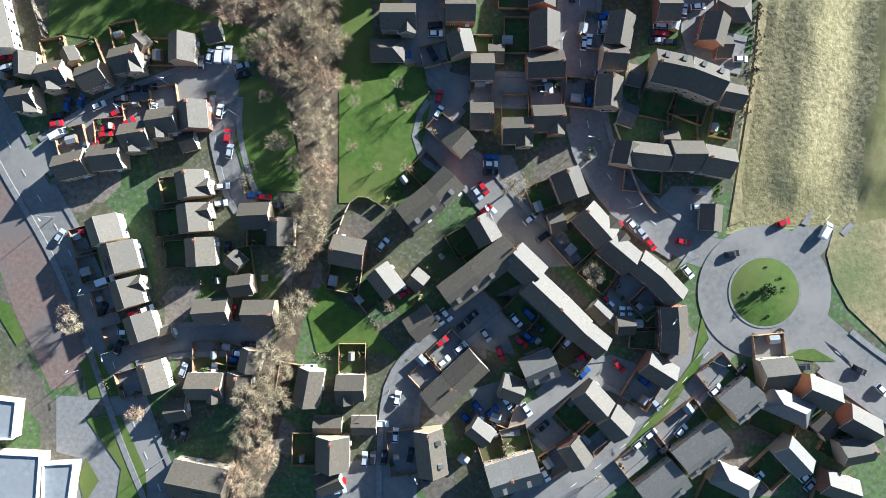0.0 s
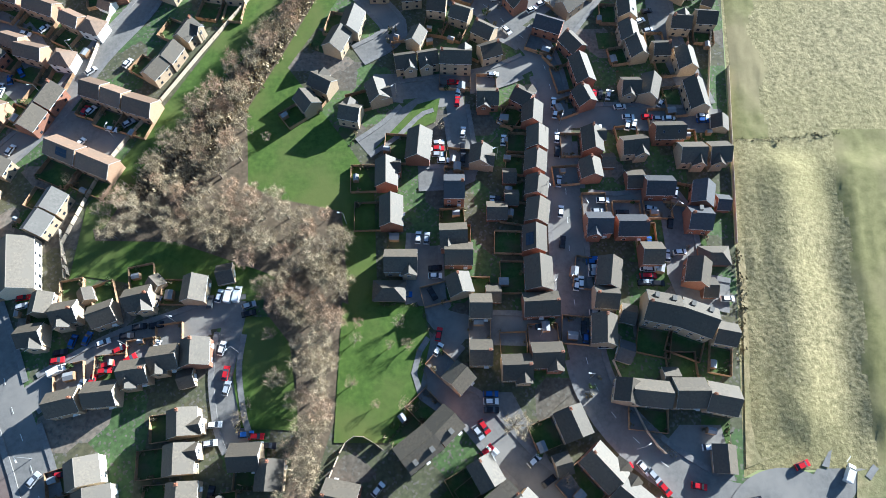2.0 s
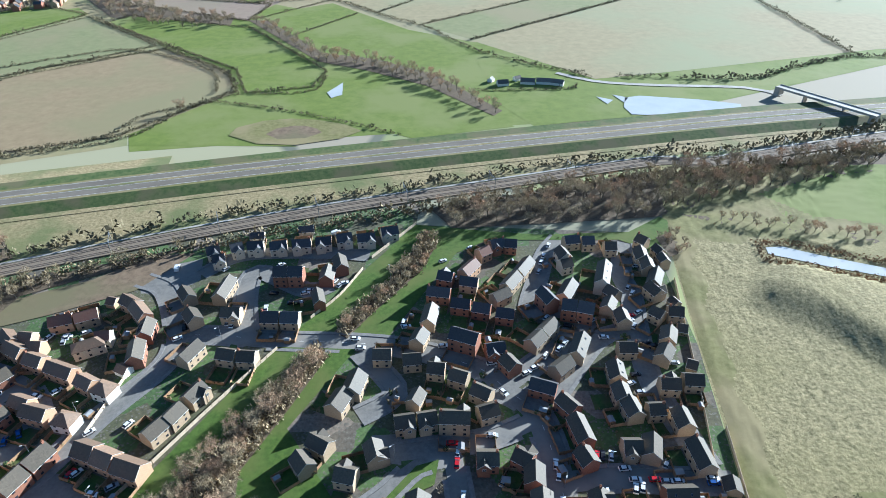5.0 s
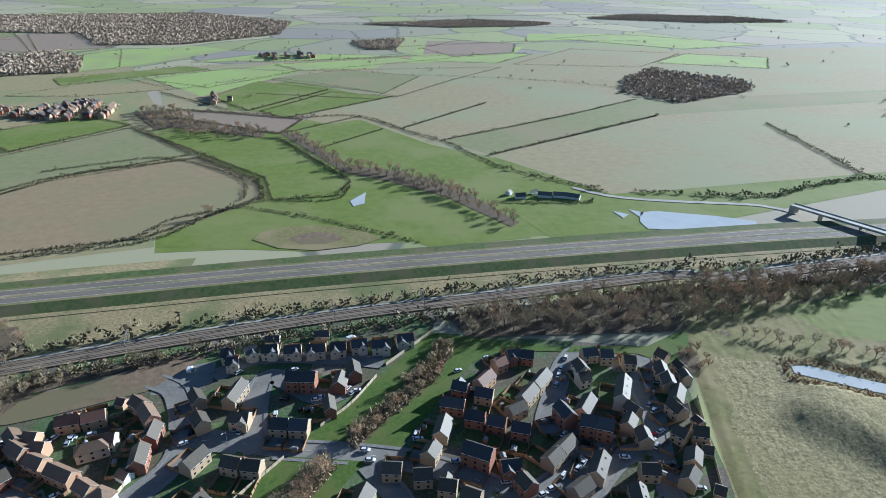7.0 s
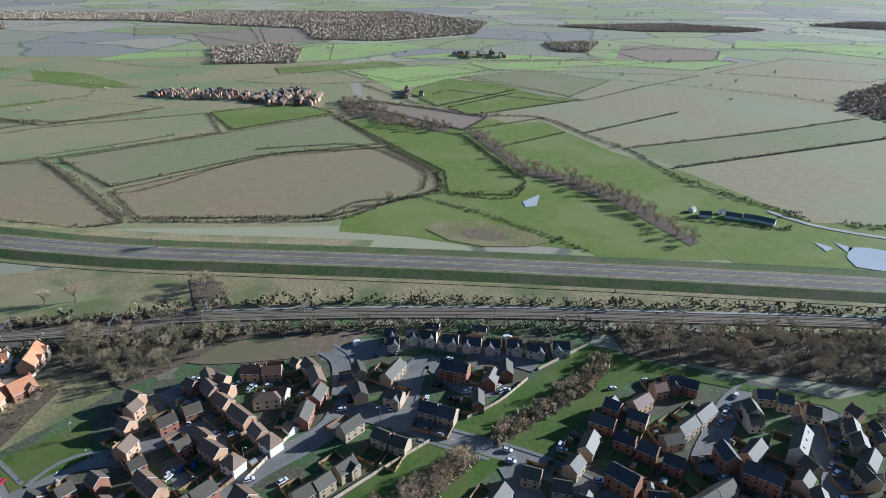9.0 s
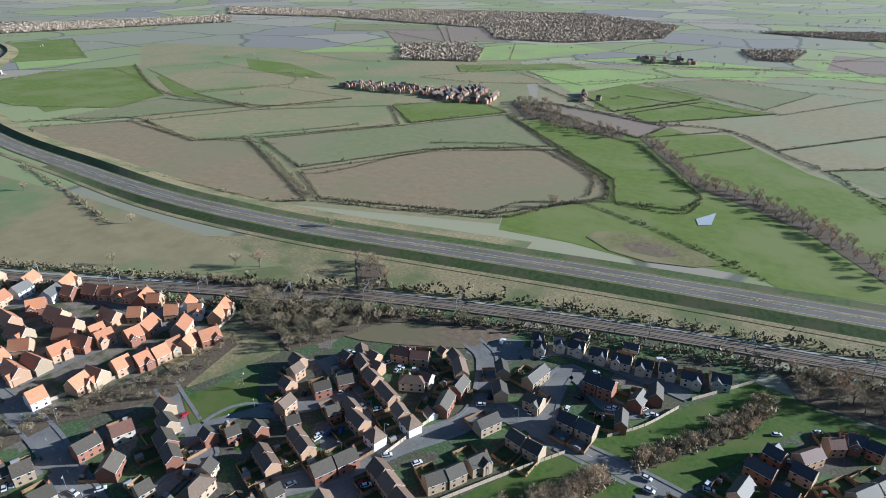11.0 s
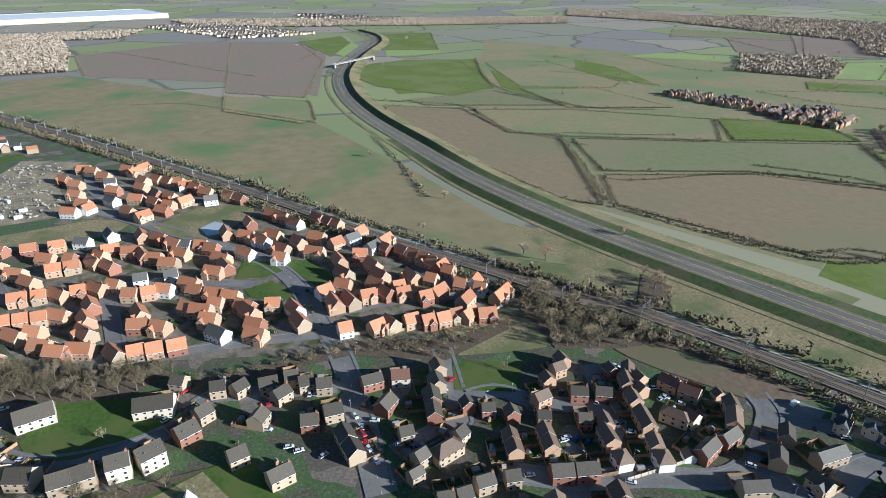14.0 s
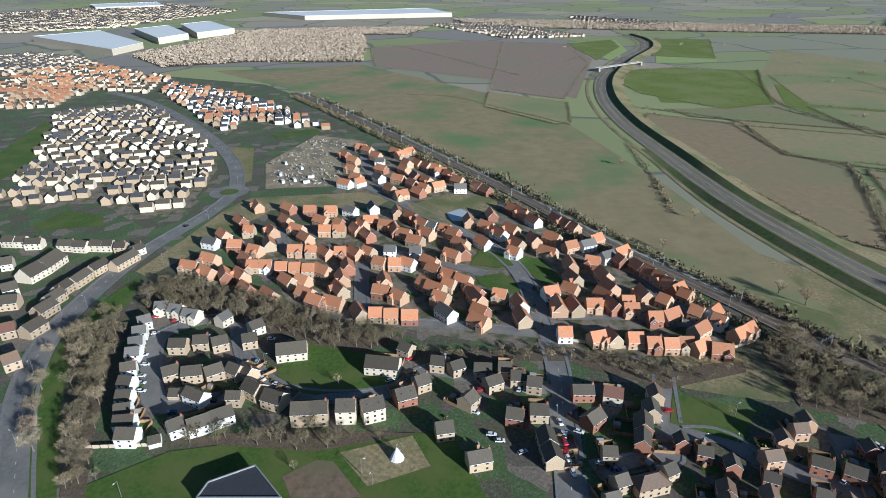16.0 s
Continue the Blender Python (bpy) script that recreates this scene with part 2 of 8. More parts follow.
def countryside():
    """Small far fields in muted winter greens, browns and greys, with dark seams of hedge between them.
    The ramp is lifted paler so that its colours stand in for distance haze.
    """
    m = bpy.data.materials.new("country")
    m.use_nodes = True
    nodes, links = m.node_tree.nodes, m.node_tree.links
    geometry = nodes.new("ShaderNodeNewGeometry")
    bend = nodes.new("ShaderNodeTexNoise")
    bend.inputs["Scale"].default_value = 0.004
    links.new(geometry.outputs["Position"], bend.inputs["Vector"])
    push = nodes.new("ShaderNodeVectorMath")
    push.operation = "MULTIPLY_ADD"
    push.inputs[1].default_value = (160, 160, 0)
    links.new(bend.outputs["Color"], push.inputs[0])
    links.new(geometry.outputs["Position"], push.inputs[2])
    cells = nodes.new("ShaderNodeTexVoronoi")
    cells.voronoi_dimensions = "2D"
    cells.inputs["Scale"].default_value = 0.0042
    links.new(push.outputs["Vector"], cells.inputs["Vector"])
    split = nodes.new("ShaderNodeSeparateColor")
    links.new(cells.outputs["Color"], split.inputs["Color"])
    ramp = nodes.new("ShaderNodeValToRGB")
    ramp.color_ramp.interpolation = "CONSTANT"
    ramp.color_ramp.elements[0].color = (0.25, 0.24, 0.16, 1)
    ramp.color_ramp.elements[1].position, ramp.color_ramp.elements[1].color = 0.22, (0.24, 0.26, 0.11, 1)
    for at, c in ((0.42, (0.31, 0.27, 0.2)), (0.58, (0.27, 0.29, 0.12)), (0.72, (0.23, 0.21, 0.18)), (0.86, (0.33, 0.31, 0.19))):
        ramp.color_ramp.elements.new(at).color = (*c, 1)
    links.new(split.outputs["Green"], ramp.inputs["Fac"])
    seams = nodes.new("ShaderNodeTexVoronoi")
    seams.voronoi_dimensions, seams.feature = "2D", "DISTANCE_TO_EDGE"
    seams.inputs["Scale"].default_value = 0.0042
    links.new(push.outputs["Vector"], seams.inputs["Vector"])
    limit = nodes.new("ShaderNodeMapRange")
    limit.inputs["From Min"].default_value, limit.inputs["From Max"].default_value = 0.012, 0.03
    links.new(seams.outputs["Distance"], limit.inputs["Value"])
    mix = nodes.new("ShaderNodeMix")
    mix.data_type = "RGBA"
    links.new(limit.outputs["Result"], mix.inputs["Factor"])
    mix.inputs["A"].default_value = (0.13, 0.135, 0.1, 1)
    links.new(ramp.outputs["Color"], mix.inputs["B"])
    shader = nodes["Principled BSDF"]
    shader.inputs["Roughness"].default_value = 0.95
    links.new(mix.outputs["Result"], shader.inputs["Base Color"])
    M["country"] = m


countryside()


# ---- small tools ----
def mesh_of(name, bm, *mats):
    me = bpy.data.meshes.new(name)
    bm.to_mesh(me)
    bm.free()
    for m in mats:
        me.materials.append(m)
    return me


def mesh_from(name, verts, faces, *mats):
    me = bpy.data.meshes.new(name)
    me.from_pydata(verts, [], faces)
    for m in mats:
        me.materials.append(m)
    return me


def child(name, me, parent, at=None, label=""):
    ob = new(name, me)
    ob.parent = parent
    if at is not None:
        ob.matrix_basis = at
    return tagged(ob, label)


def thing(name, m, label, category, group="", kind=""):
    ob = new(name)
    ob.matrix_basis = m
    return tagged(ob, label, category, group, kind)


def box(bm, x0, y0, z0, x1, y1, z1, mat=0):
    v = [bm.verts.new((x, y, z)) for z in (z0, z1) for x, y in ((x0, y0), (x1, y0), (x1, y1), (x0, y1))]
    for f in ((3, 2, 1, 0), (4, 5, 6, 7), (0, 1, 5, 4), (1, 2, 6, 5), (2, 3, 7, 6), (3, 0, 4, 7)):
        bm.faces.new([v[i] for i in f]).material_index = mat


def sheet(name, corners, mat, z, label="", category="ground"):
    """A flat piece of ground with these corners."""
    bm = bmesh.new()
    face = bm.faces.new([bm.verts.new((x, y, z)) for x, y in corners])
    face.normal_update()
    if face.normal.z < 0:
        face.normal_flip()
    bmesh.ops.triangulate(bm, faces=bm.faces[:])
    return tagged(new(name, mesh_of(name, bm, mat)), label or name.replace("_", " ") + " on level ground", category, kind="structure")


def smooth_line(points, step=6.0):
    """A curve through the points, sampled about every step metres."""
    p = [Vector((*q, 0)) for q in points]
    p = [p[0] * 2 - p[1]] + p + [p[-1] * 2 - p[-2]]
    line = []
    for i in range(1, len(p) - 2):
        a, b, c, d = p[i - 1:i + 3]
        n = max(2, min(40, int((c - b).length / step)))
        for k in range(n):
            t = k / n
            line.append(0.5 * (2 * b + (c - a) * t + (2 * a - 5 * b + 4 * c - d) * t * t + (3 * b - 3 * c + d - a) * t ** 3))
    line.append(p[-2])
    return line


def sides(line, offset):
    found = []
    for i, p in enumerate(line):
        d = (line[min(i + 1, len(line) - 1)] - line[max(i - 1, 0)]).normalized()
        found.append(p + Vector((-d.y, d.x, 0)) * offset)
    return found


def ribbon(name, line, left, right, mat, z, low=None):
    """A band along a line between two offsets; low: the depth of its skirts."""
    a, b = sides(line, left), sides(line, right)
    verts = [(*q.xy, z) for pair in zip(a, b) for q in pair]
    n = len(line)
    faces = [(2 * i, 2 * i + 1, 2 * i + 3, 2 * i + 2) for i in range(n - 1)]
    if low is not None:
        base = len(verts)
        verts += [(*q.xy, low) for pair in zip(a, b) for q in pair]
        for i in range(n - 1):
            faces += [(2 * i, 2 * i + 2, base + 2 * i + 2, base + 2 * i), (2 * i + 3, 2 * i + 1, base + 2 * i + 1, base + 2 * i + 3)]
    return mesh_from(name, verts, faces, mat)


LANES = []   # every road's line and half width, to keep footways off other roads


def strip(name, points, width, mat, z, footway=True):
    """A road; its footways follow later, once all the roads are known."""
    line = smooth_line(points, 4.0 if footway else 12.0)
    h = width / 2
    LANES.append((line, h, footway))
    return tagged(new(name, ribbon(name, line, h, -h, mat, z)), "worn grey asphalt road between kerbs", "road", kind="structure")


def footways():
    """Raised footways with kerb faces along the roads, broken at every junction."""
    v, f = [], []
    for line, h, wanted in LANES:
        if not wanted:
            continue
        for side in (1, -1):
            inner, outer = sides(line, side * h), sides(line, side * (h + 1.7))
            mid = sides(line, side * (h + 0.7))
            clear = [all(other is line or all((q - p).xy.length > oh + 1.2 for q in other if abs(q.x - p.x) < 30) for other, oh, w in LANES) and (p.xy - Vector((93.9, -11))).length > 24 for p in mid]
            for i in range(len(line) - 1):
                if clear[i] and clear[i + 1]:
                    n = len(v)
                    v += [(*inner[i].xy, 0.34), (*inner[i + 1].xy, 0.34), (*outer[i + 1].xy, 0.34), (*outer[i].xy, 0.34), (*inner[i].xy, 0.0), (*inner[i + 1].xy, 0.0)]
                    f += [(n, n + 1, n + 2, n + 3), (n + 4, n + 5, n + 1, n)]
    tagged(new("pavement", mesh_from("pavement", v, f, M["footway"])), "pale grey footways with kerbs along the roads", "pavement", kind="structure")


def inside(x, y, corners):
    odd = False
    for (x0, y0), (x1, y1) in zip(corners, corners[1:] + corners[:1]):
        if (y0 > y) != (y1 > y) and x < (x1 - x0) * (y - y0) / (y1 - y0) + x0:
            odd = not odd
    return odd


# ---- the ground ----
tagged(new("ground", mesh_from("ground", [(-9000, -9000, 0), (9000, -9000, 0), (9000, 9000, 0), (-9000, 9000, 0)], [(0, 1, 2, 3)], M["country"])), "rough winter grassland out to the horizon", "ground", kind="structure")
RAIL = [(-1000, -189), (-929, -144), (-708.8, -22), (-508.9, 81.3), (-400.8, 131.1), (-303.4, 183.5), (-245.2, 212.5), (-235.8, 225.8), (-150.6, 261.8), (-61, 293.7), (29.2, 320.7), (137.3, 352.4), (167.1, 350), (304.4, 389.6), (415, 416.6)]
HIGHWAY = [(-1827, 608), (-1678, 605), (-1520, 557), (-1331, 448), (-1118, 342), (-936, 287), (-767, 264), (-611.9, 262.3), (-470.6, 265.3), (-334.8, 285.6), (-220.8, 315.3), (-111.3, 344.7), (29.3, 378.8), (150.9, 406.2), (248, 426.6), (334.5, 440.6), (448.3, 460.1)]


# ---- houses ----
CACHE = {}
ROOF_NAMES = {"b": "brown-grey tiled", "s": "dark slate", "g": "weathered grey tiled", "o": "orange clay tiled", "r": "red-brown tiled", "t": "tan clay tiled"}
WALL_NAMES = {"y": "buff brick", "k": "red brick", "n": "orange brick", "c": "cream stone", "w": "white rendered"}


def window_mesh():
    """A casement in the plane y = 0 that faces -y: a frame proud of the wall, two panes set back in it."""
    if "window" not in CACHE:
        bm = bmesh.new()
        box(bm, -0.6, -0.06, 0, 0.6, 0.05, 1.15, 0)
        for x0, x1 in ((-0.52, -0.04), (0.04, 0.52)):
            box(bm, x0, -0.075, 0.1, x1, -0.03, 1.06, 1)
        CACHE["window"] = mesh_of("window", bm, M["white_frame"], M["glass"])
        bm = bmesh.new()
        box(bm, -0.5, -0.05, 0, 0.5, 0.05, 2.05, 0)
        box(bm, -0.62, -0.7, 2.12, 0.62, 0.02, 2.25, 0)
        CACHE["door"] = mesh_of("door", bm, M["white_frame"])
        bm = bmesh.new()
        box(bm, -1.1, -0.05, 0, 1.1, 0.05, 2.0, 0)
        for z in (0.5, 1.0, 1.5):
            box(bm, -1.05, -0.07, z, 1.05, -0.04, z + 0.42, 0)
        CACHE["garage_door"] = mesh_of("garage_door", bm, M["white_frame"])
        bm = bmesh.new()
        box(bm, -0.4, -0.3, -0.9, 0.4, 0.3, 1.0, 0)
        box(bm, -0.46, -0.36, 0.85, 0.46, 0.36, 1.0, 0)
        CACHE["chimney"] = mesh_of("chimney", bm, M["wall_k"])
        bm = bmesh.new()
        bmesh.ops.create_cone(bm, cap_ends=True, segments=8, radius1=0.14, radius2=0.11, depth=0.5, matrix=Matrix.Translation((0, 0, 1.22)))
        CACHE["chimney_pot"] = mesh_of("chimney_pot", bm, M["roof_o"])
        bm = bmesh.new()
        box(bm, -0.55, -1.0, -0.9, 0.55, 0.5, 0.45, 0)
        box(bm, -0.62, -1.06, 0.45, 0.62, 0.5, 0.53, 0)
        CACHE["dormer"] = mesh_of("dormer", bm, M["roof_g"])
        bm = bmesh.new()
        box(bm, -0.42, -1.04, -0.3, 0.42, -0.99, 0.38, 0)
        CACHE["pane"] = mesh_of("pane", bm, M["glass"])
        bm = bmesh.new()
        box(bm, -0.3, -0.45, 0, 0.3, 0.45, 0.08, 0)
        box(bm, -0.25, -0.4, 0.06, 0.25, 0.4, 0.1, 1)
        CACHE["roof_light"] = mesh_of("roof_light", bm, M["felt"], M["solar"])
    return CACHE["window"]


def gable_body(l, w, he, rise, mat):
    """Four walls and two gables, closed."""
    key = ("wall", l, w, he, mat)
    if key not in CACHE:
        x, y = l / 2, w / 2
        v = [(-x, -y, 0), (x, -y, 0), (x, y, 0), (-x, y, 0), (-x, -y, he), (x, -y, he), (x, y, he), (-x, y, he), (-x, 0, he + rise), (x, 0, he + rise)]
        CACHE[key] = mesh_from("wall", v, [(0, 1, 5, 4), (2, 3, 7, 6), (1, 2, 6, 9, 5), (3, 0, 4, 8, 7), (4, 5, 9, 8), (6, 7, 8, 9)], M["wall_" + mat])
    return CACHE[key]


def gable_roof(l, w, he, rise, mat, hip=False):
    """Two tiled slopes with eaves, thickness and a ridge; hip: sloping ends too."""
    key = ("roof", l, w, he, mat, hip)
    if key not in CACHE:
        over, thick = 0.35, 0.16
        x, y = l / 2 + (over if hip else 0.12), w / 2 + over
        z0, z1 = he - rise * over / (w / 2) + 0.05, he + rise + 0.1
        xr = max(0.15, l / 2 - w / 2) if hip else x
        v = [(-x, -y, z0), (x, -y, z0), (x, y, z0), (-x, y, z0), (-xr, 0, z1), (xr, 0, z1)]
        v += [(a, b, c + thick) for a, b, c in v]
        f = [(6, 7, 11, 10), (8, 9, 10, 11), (0, 1, 7, 6), (2, 3, 9, 8), (1, 0, 4, 5), (3, 2, 5, 4)]
        f += [(7, 8, 11), (9, 6, 10), (1, 2, 8, 7), (3, 0, 6, 9), (2, 1, 5), (0, 3, 4)] if hip else [(1, 5, 11, 7), (5, 2, 8, 11), (4, 0, 6, 10), (3, 4, 10, 9)]
        b = len(v)
        t = z1 + thick
        v += [(-xr, -0.14, t - 0.06), (xr, -0.14, t - 0.06), (xr, 0.14, t - 0.06), (-xr, 0.14, t - 0.06), (-xr, 0, t + 0.1), (xr, 0, t + 0.1)]
        f += [(b, b + 1, b + 5, b + 4), (b + 2, b + 3, b + 4, b + 5), (b + 1, b + 2, b + 5), (b + 3, b, b + 4)]
        me = mesh_from("roof", v, f, M["roof_" + mat], M["white_frame"])
        if not hip:
            me.polygons.foreach_set("material_index", [1 if 2 <= i < 4 or 6 <= i < 10 else 0 for i in range(len(f))])
        CACHE[key] = me
    return CACHE[key]


def solar_mesh():
    if "solar" not in CACHE:
        bm = bmesh.new()
        box(bm, -0.5, -0.67, 0, 0.5, 0.67, 0.06)
        CACHE["solar"] = mesh_of("solar_panel", bm, M["solar"])
    return CACHE["solar"]


def house(x, y, turn, l, w, code, group, detail=True):
    """One building: roof and wall letters, then G garage, 3 storeys, g front gable, d dormers, h hipped, p solar panels."""
    roof, wall, flags = code[0], code[1], code[2:]
    garage, tall, hip = "G" in flags, "3" in flags, "h" in flags
    he = 2.3 if garage else 6.9 if tall else 4.7
    if roof == "o":
        he = 4.3
    rise = (0.36 if garage else 0.5 if roof == "o" else 0.41) * w
    kind = "garage" if garage else "house"
    label = f"{WALL_NAMES[wall]} {'single garage' if garage else 'three-storey house' if tall else 'two-storey house'} with {'hipped' if hip else 'pitched'} {ROOF_NAMES[roof]} roof"
    name = kind if garage else "detached_house" if "estate" in group else "terraced_house" if tall or "terrace" in group or "court" in group or l > 11 else "house"
    top = thing(name, pose(x, y, 0, 0, 0, turn), label, kind, group)
    window_mesh()
    if hip:
        key = ("box", l, w, he, wall)
        if key not in CACHE:
            bm = bmesh.new()
            box(bm, -l / 2, -w / 2, 0, l / 2, w / 2, he)
            CACHE[key] = mesh_of("wall", bm, M["wall_" + wall])
        child("wall", CACHE[key], top)
    else:
        child("wall", gable_body(l, w, he, rise, wall), top)
    child("roof", gable_roof(l, w, he, rise, roof, hip), top)
    slope = math.degrees(math.atan2(rise, w / 2))
    if garage:
        child("garage_door", CACHE["garage_door"], top, pose(l / 2, 0, 0, 0, 0, 90))
        return top
    if "g" in flags:
        gx = l / 2 - 2.4 if (x + y) % 2 < 1 else 2.4 - l / 2
        for side in (-1,):
            m = pose(gx, side * (w / 2 - 0.8), 0, 0, 0, 90)
            child("wing_wall", gable_body(4.0, 4.2, he - 0.15, 1.9, wall), top, m)
            child("wing_roof", gable_roof(4.0, 4.2, he - 0.15, 1.9, roof), top, m)
            child("window", CACHE["window"], top, pose(gx, -w / 2 - 1.2, 3.2))
    if "d" in flags:
        n = max(1, int(l / 4.5))
        for k in range(n):
            if tall and roof != "b" or not detail:
                child("roof_light", CACHE["roof_light"], top, pose((k + 0.5) * l / n - l / 2, -w / 4, he + rise / 2 + 0.36, slope, 0, 0), "dark glazed roof light set in tiles")
                continue
            dormer = child("dormer", CACHE["dormer"], top, pose((k + 0.5) * l / n - l / 2, -w / 4 - 0.3, he + rise * 0.5 + 0.4), "lead-grey boxed dormer window")
            child("pane", CACHE["pane"], dormer, label="dark glass")
    if "p" in flags:
        for i in range(4):
            for j in range(2):
                child("solar_panel", solar_mesh(), top, pose(-l * 0.1, w / 4, he + rise / 2 + 0.36, -slope, 0, 0) @ pose(i * 1.05 - 1.6, j * 1.4 - 0.7, 0), "dark solar panel")
    if not detail:
        key = ("panes", l, w, tall)
        if key not in CACHE:
            bm = bmesh.new()
            n = max(2, int(l / 3.2))
            for side in (-1, 1):
                for s in range(3 if tall else 2):
                    for k in range(n):
                        cx, z = ((k + 0.5) / n - 0.5) * l, 0.85 + 2.5 * s
                        y0, y1 = sorted((side * (w / 2 - 0.05), side * (w / 2 + 0.06)))
                        box(bm, cx - 0.5, y0, z, cx + 0.5, y1, z + 1.0)
            CACHE[key] = mesh_of("far_glazing", bm, M["glass"])
        tagged(child("far_glazing", CACHE[key], top), "small dark windows", kind="stuff")
    if detail:
        storeys = 3 if tall else 2
        n = max(2, int(l / 3.2))
        for side, turned in ((-1, 0), (1, 180)):
            for s in range(storeys):
                for k in range(n):
                    if s == 0 and k == n // 2 and side == -1:
                        continue
                    child("window", CACHE["window"], top, pose(((k + 0.5) / n - 0.5) * l, side * w / 2, 0.85 + 2.5 * s, 0, 0, turned))
        child("door", CACHE["door"], top, pose(((n // 2 + 0.5) / n - 0.5) * l, -w / 2, 0))
    return top


def ease(a, b, x):
    t = min(1.0, max(0.0, (x - a) / (b - a)))
    return t * t * (3 - 2 * t)


ALL_HOUSES = []


def street(group, rows):
    for x, y, turn, l, w, code in rows:
        reach = math.hypot(x, y)
        trim = 1 - 0.09 * ease(80, 150, reach) if x > -200 else 1.08   # tight plots in the north, wide ones in the west
        if code[0] == "o" and len(code) == 2 and (int(abs(x * 3 + y * 5))) % 5 < 2:
            code += "g"
        l, w = round(l * trim, 2), round(w * trim, 2)
        ALL_HOUSES.append((x, y, turn, l, w, code))
        top = house(x, y, turn, l, w, code, group, reach < 118)
        if "G" not in code and roll.random() < 0.3 and "h" not in code:
            chimney = child("chimney", CACHE["chimney"], top, pose(l / 2 - 0.7, 0, (6.9 if "3" in code else 4.3 if code[0] == "o" else 4.7) + (0.5 if code[0] == "o" else 0.41) * w + 0.2))
            child("chimney_pot", CACHE["chimney_pot"], chimney, pose(0.15, 0, 0), "terracotta pot")


roll = random.Random(7)

# ---- the estate's floor, roads, yards and lawns ----
sheet("meadow_edge", [(110.2, 273.9), (117.1, 266.6), (106.3, 186.2), (101.6, 143.9), (92.6, 75.1), (82.8, 5.9), (101.9, 15), (118.4, 20), (129.7, 25), (151.7, 58.2), (226.4, 128.6), (261, 223.2), (173.5, 266.7), (136.6, 276.4)], M["dry_pale"], 0.020)
sheet("railside_grass", [(-950, -147), (-688.8, 4.1), (-524.1, 83.5), (-414.1, 134.9), (-316.7, 190), (-212.7, 244.3), (-62.8, 301), (139.2, 359.9), (306, 392.4), (377.7, 421.6), (326.3, 426.7), (241.2, 411.4), (83.3, 384.9), (-99.7, 342.1), (-248.3, 292), (-396.7, 252.1), (-326.6, 266.6), (-375, 230.5), (-506.7, 221.7), (-742.9, 185.5)], M["dry"], 0.024)
sheet("estate_floor", [(-1083, -251), (-920, -143), (-701, -21.8), (-504.5, 80.7), (-397.8, 130.3), (-301.5, 182.6), (-234.2, 223.9), (-149.5, 259.7), (-60.5, 291.4), (-12.1, 302.9), (-14.3, 278.5), (98.3, 271.4), (108.9, 274.3), (106.3, 186.2), (101, 142.7), (92.4, 75.1), (82.8, 5.9), (115.1, 8.4), (128.2, -24.6), (141.3, -50.9), (150.8, -123.1), (-178, -123.7), (-160.9, -186.4), (-368.7, -410.8), (-736, -614), (-1423, -891)], M["garden"], 0.012, "gardens, drives and yards between the houses")
strip("west_road", [(-139.9, 54.4), (-129.8, 36.9), (-123.1, 24.5), (-111.4, 4.7), (-103, -13.5), (-96.3, -31.6), (-88.8, -53), (-81.3, -71.4), (-76.2, -87.5)], 9, M["asphalt"], 0.030)
strip("close_road", [(-121.5, 24.5), (-111.6, 32), (-96.8, 41.1), (-81.9, 47), (-70.3, 51.2), (-59.6, 52.8)], 8, M["asphalt"], 0.034)
strip("close_lane", [(-62.9, 51.2), (-63.7, 41.2), (-63.3, 32.9), (-59.9, 19.7), (-56.9, 13.9)], 6.5, M["asphalt"], 0.038)
strip("cul_de_sac", [(-95.5, -29.1), (-79.9, -25.8), (-60, -24.9), (-51, -26.9)], 7, M["asphalt"], 0.042)
strip("main_street", [(21.3, 163.1), (33.7, 152.1), (38.7, 128.2), (39.1, 105), (40.3, 98.9), (39.9, 75), (39.8, 61.8), (41, 47.2), (44, 31.4), (50.6, 19.9), (60.5, 10), (73.7, 1.7), (83.6, -0.8)], 9.5, M["asphalt"], 0.046)
strip("cross_street", [(41, 47.2), (19.1, 48), (4.2, 48.8), (-3.7, 54.6), (-5.4, 74.5)], 7.5, M["asphalt"], 0.050)
strip("court_lane", [(5.1, 48.8), (-2.4, 38.8), (-2.4, 30.5), (7.6, 24.8), (14.2, 17.3), (22.5, 8.2), (32.4, 1.6), (37.4, 3.3)], 8, M["asphalt"], 0.054)
strip("bypass", [(83.6, -21.4), (73.7, -33), (57.1, -51.9), (39, -66.7), (24.2, -77.4)], 13, M["asphalt"], 0.058)
strip("bypass_east", [(106.7, -21.4), (118.2, -31.2), (129.4, -39.4), (144.6, -50.9)], 13, M["asphalt"], 0.062)
strip("bypass_north", [(105.1, 1.8), (111.8, 10), (115.1, 13.4)], 11, M["asphalt"], 0.066)
strip("village_street", [(-13.7, -84.1), (-12.9, -51.2), (-9.7, -36.4), (2.7, -23.2), (14.2, -13.3)], 8.5, M["asphalt"], 0.070)
strip("mews_lane", [(9.3, -47.9), (25.8, -47), (37.4, -38), (48.9, -34.6), (60.5, -41.2), (65.4, -44.5)], 7, M["asphalt"], 0.074)
strip("lower_lane", [(25.8, -47), (35.7, -57.7), (34.1, -67.6)], 7, M["asphalt"], 0.078)
strip("green_lane", [(4.9, 131.1), (-8.6, 127.7), (-17.9, 117.8), (-27.1, 110.2)], 6, M["asphalt"], 0.082)
strip("middle_street", [(3, 135.6), (5.8, 115.6), (6.6, 100.9), (-8.2, 98.8)], 6.5, M["asphalt"], 0.086)
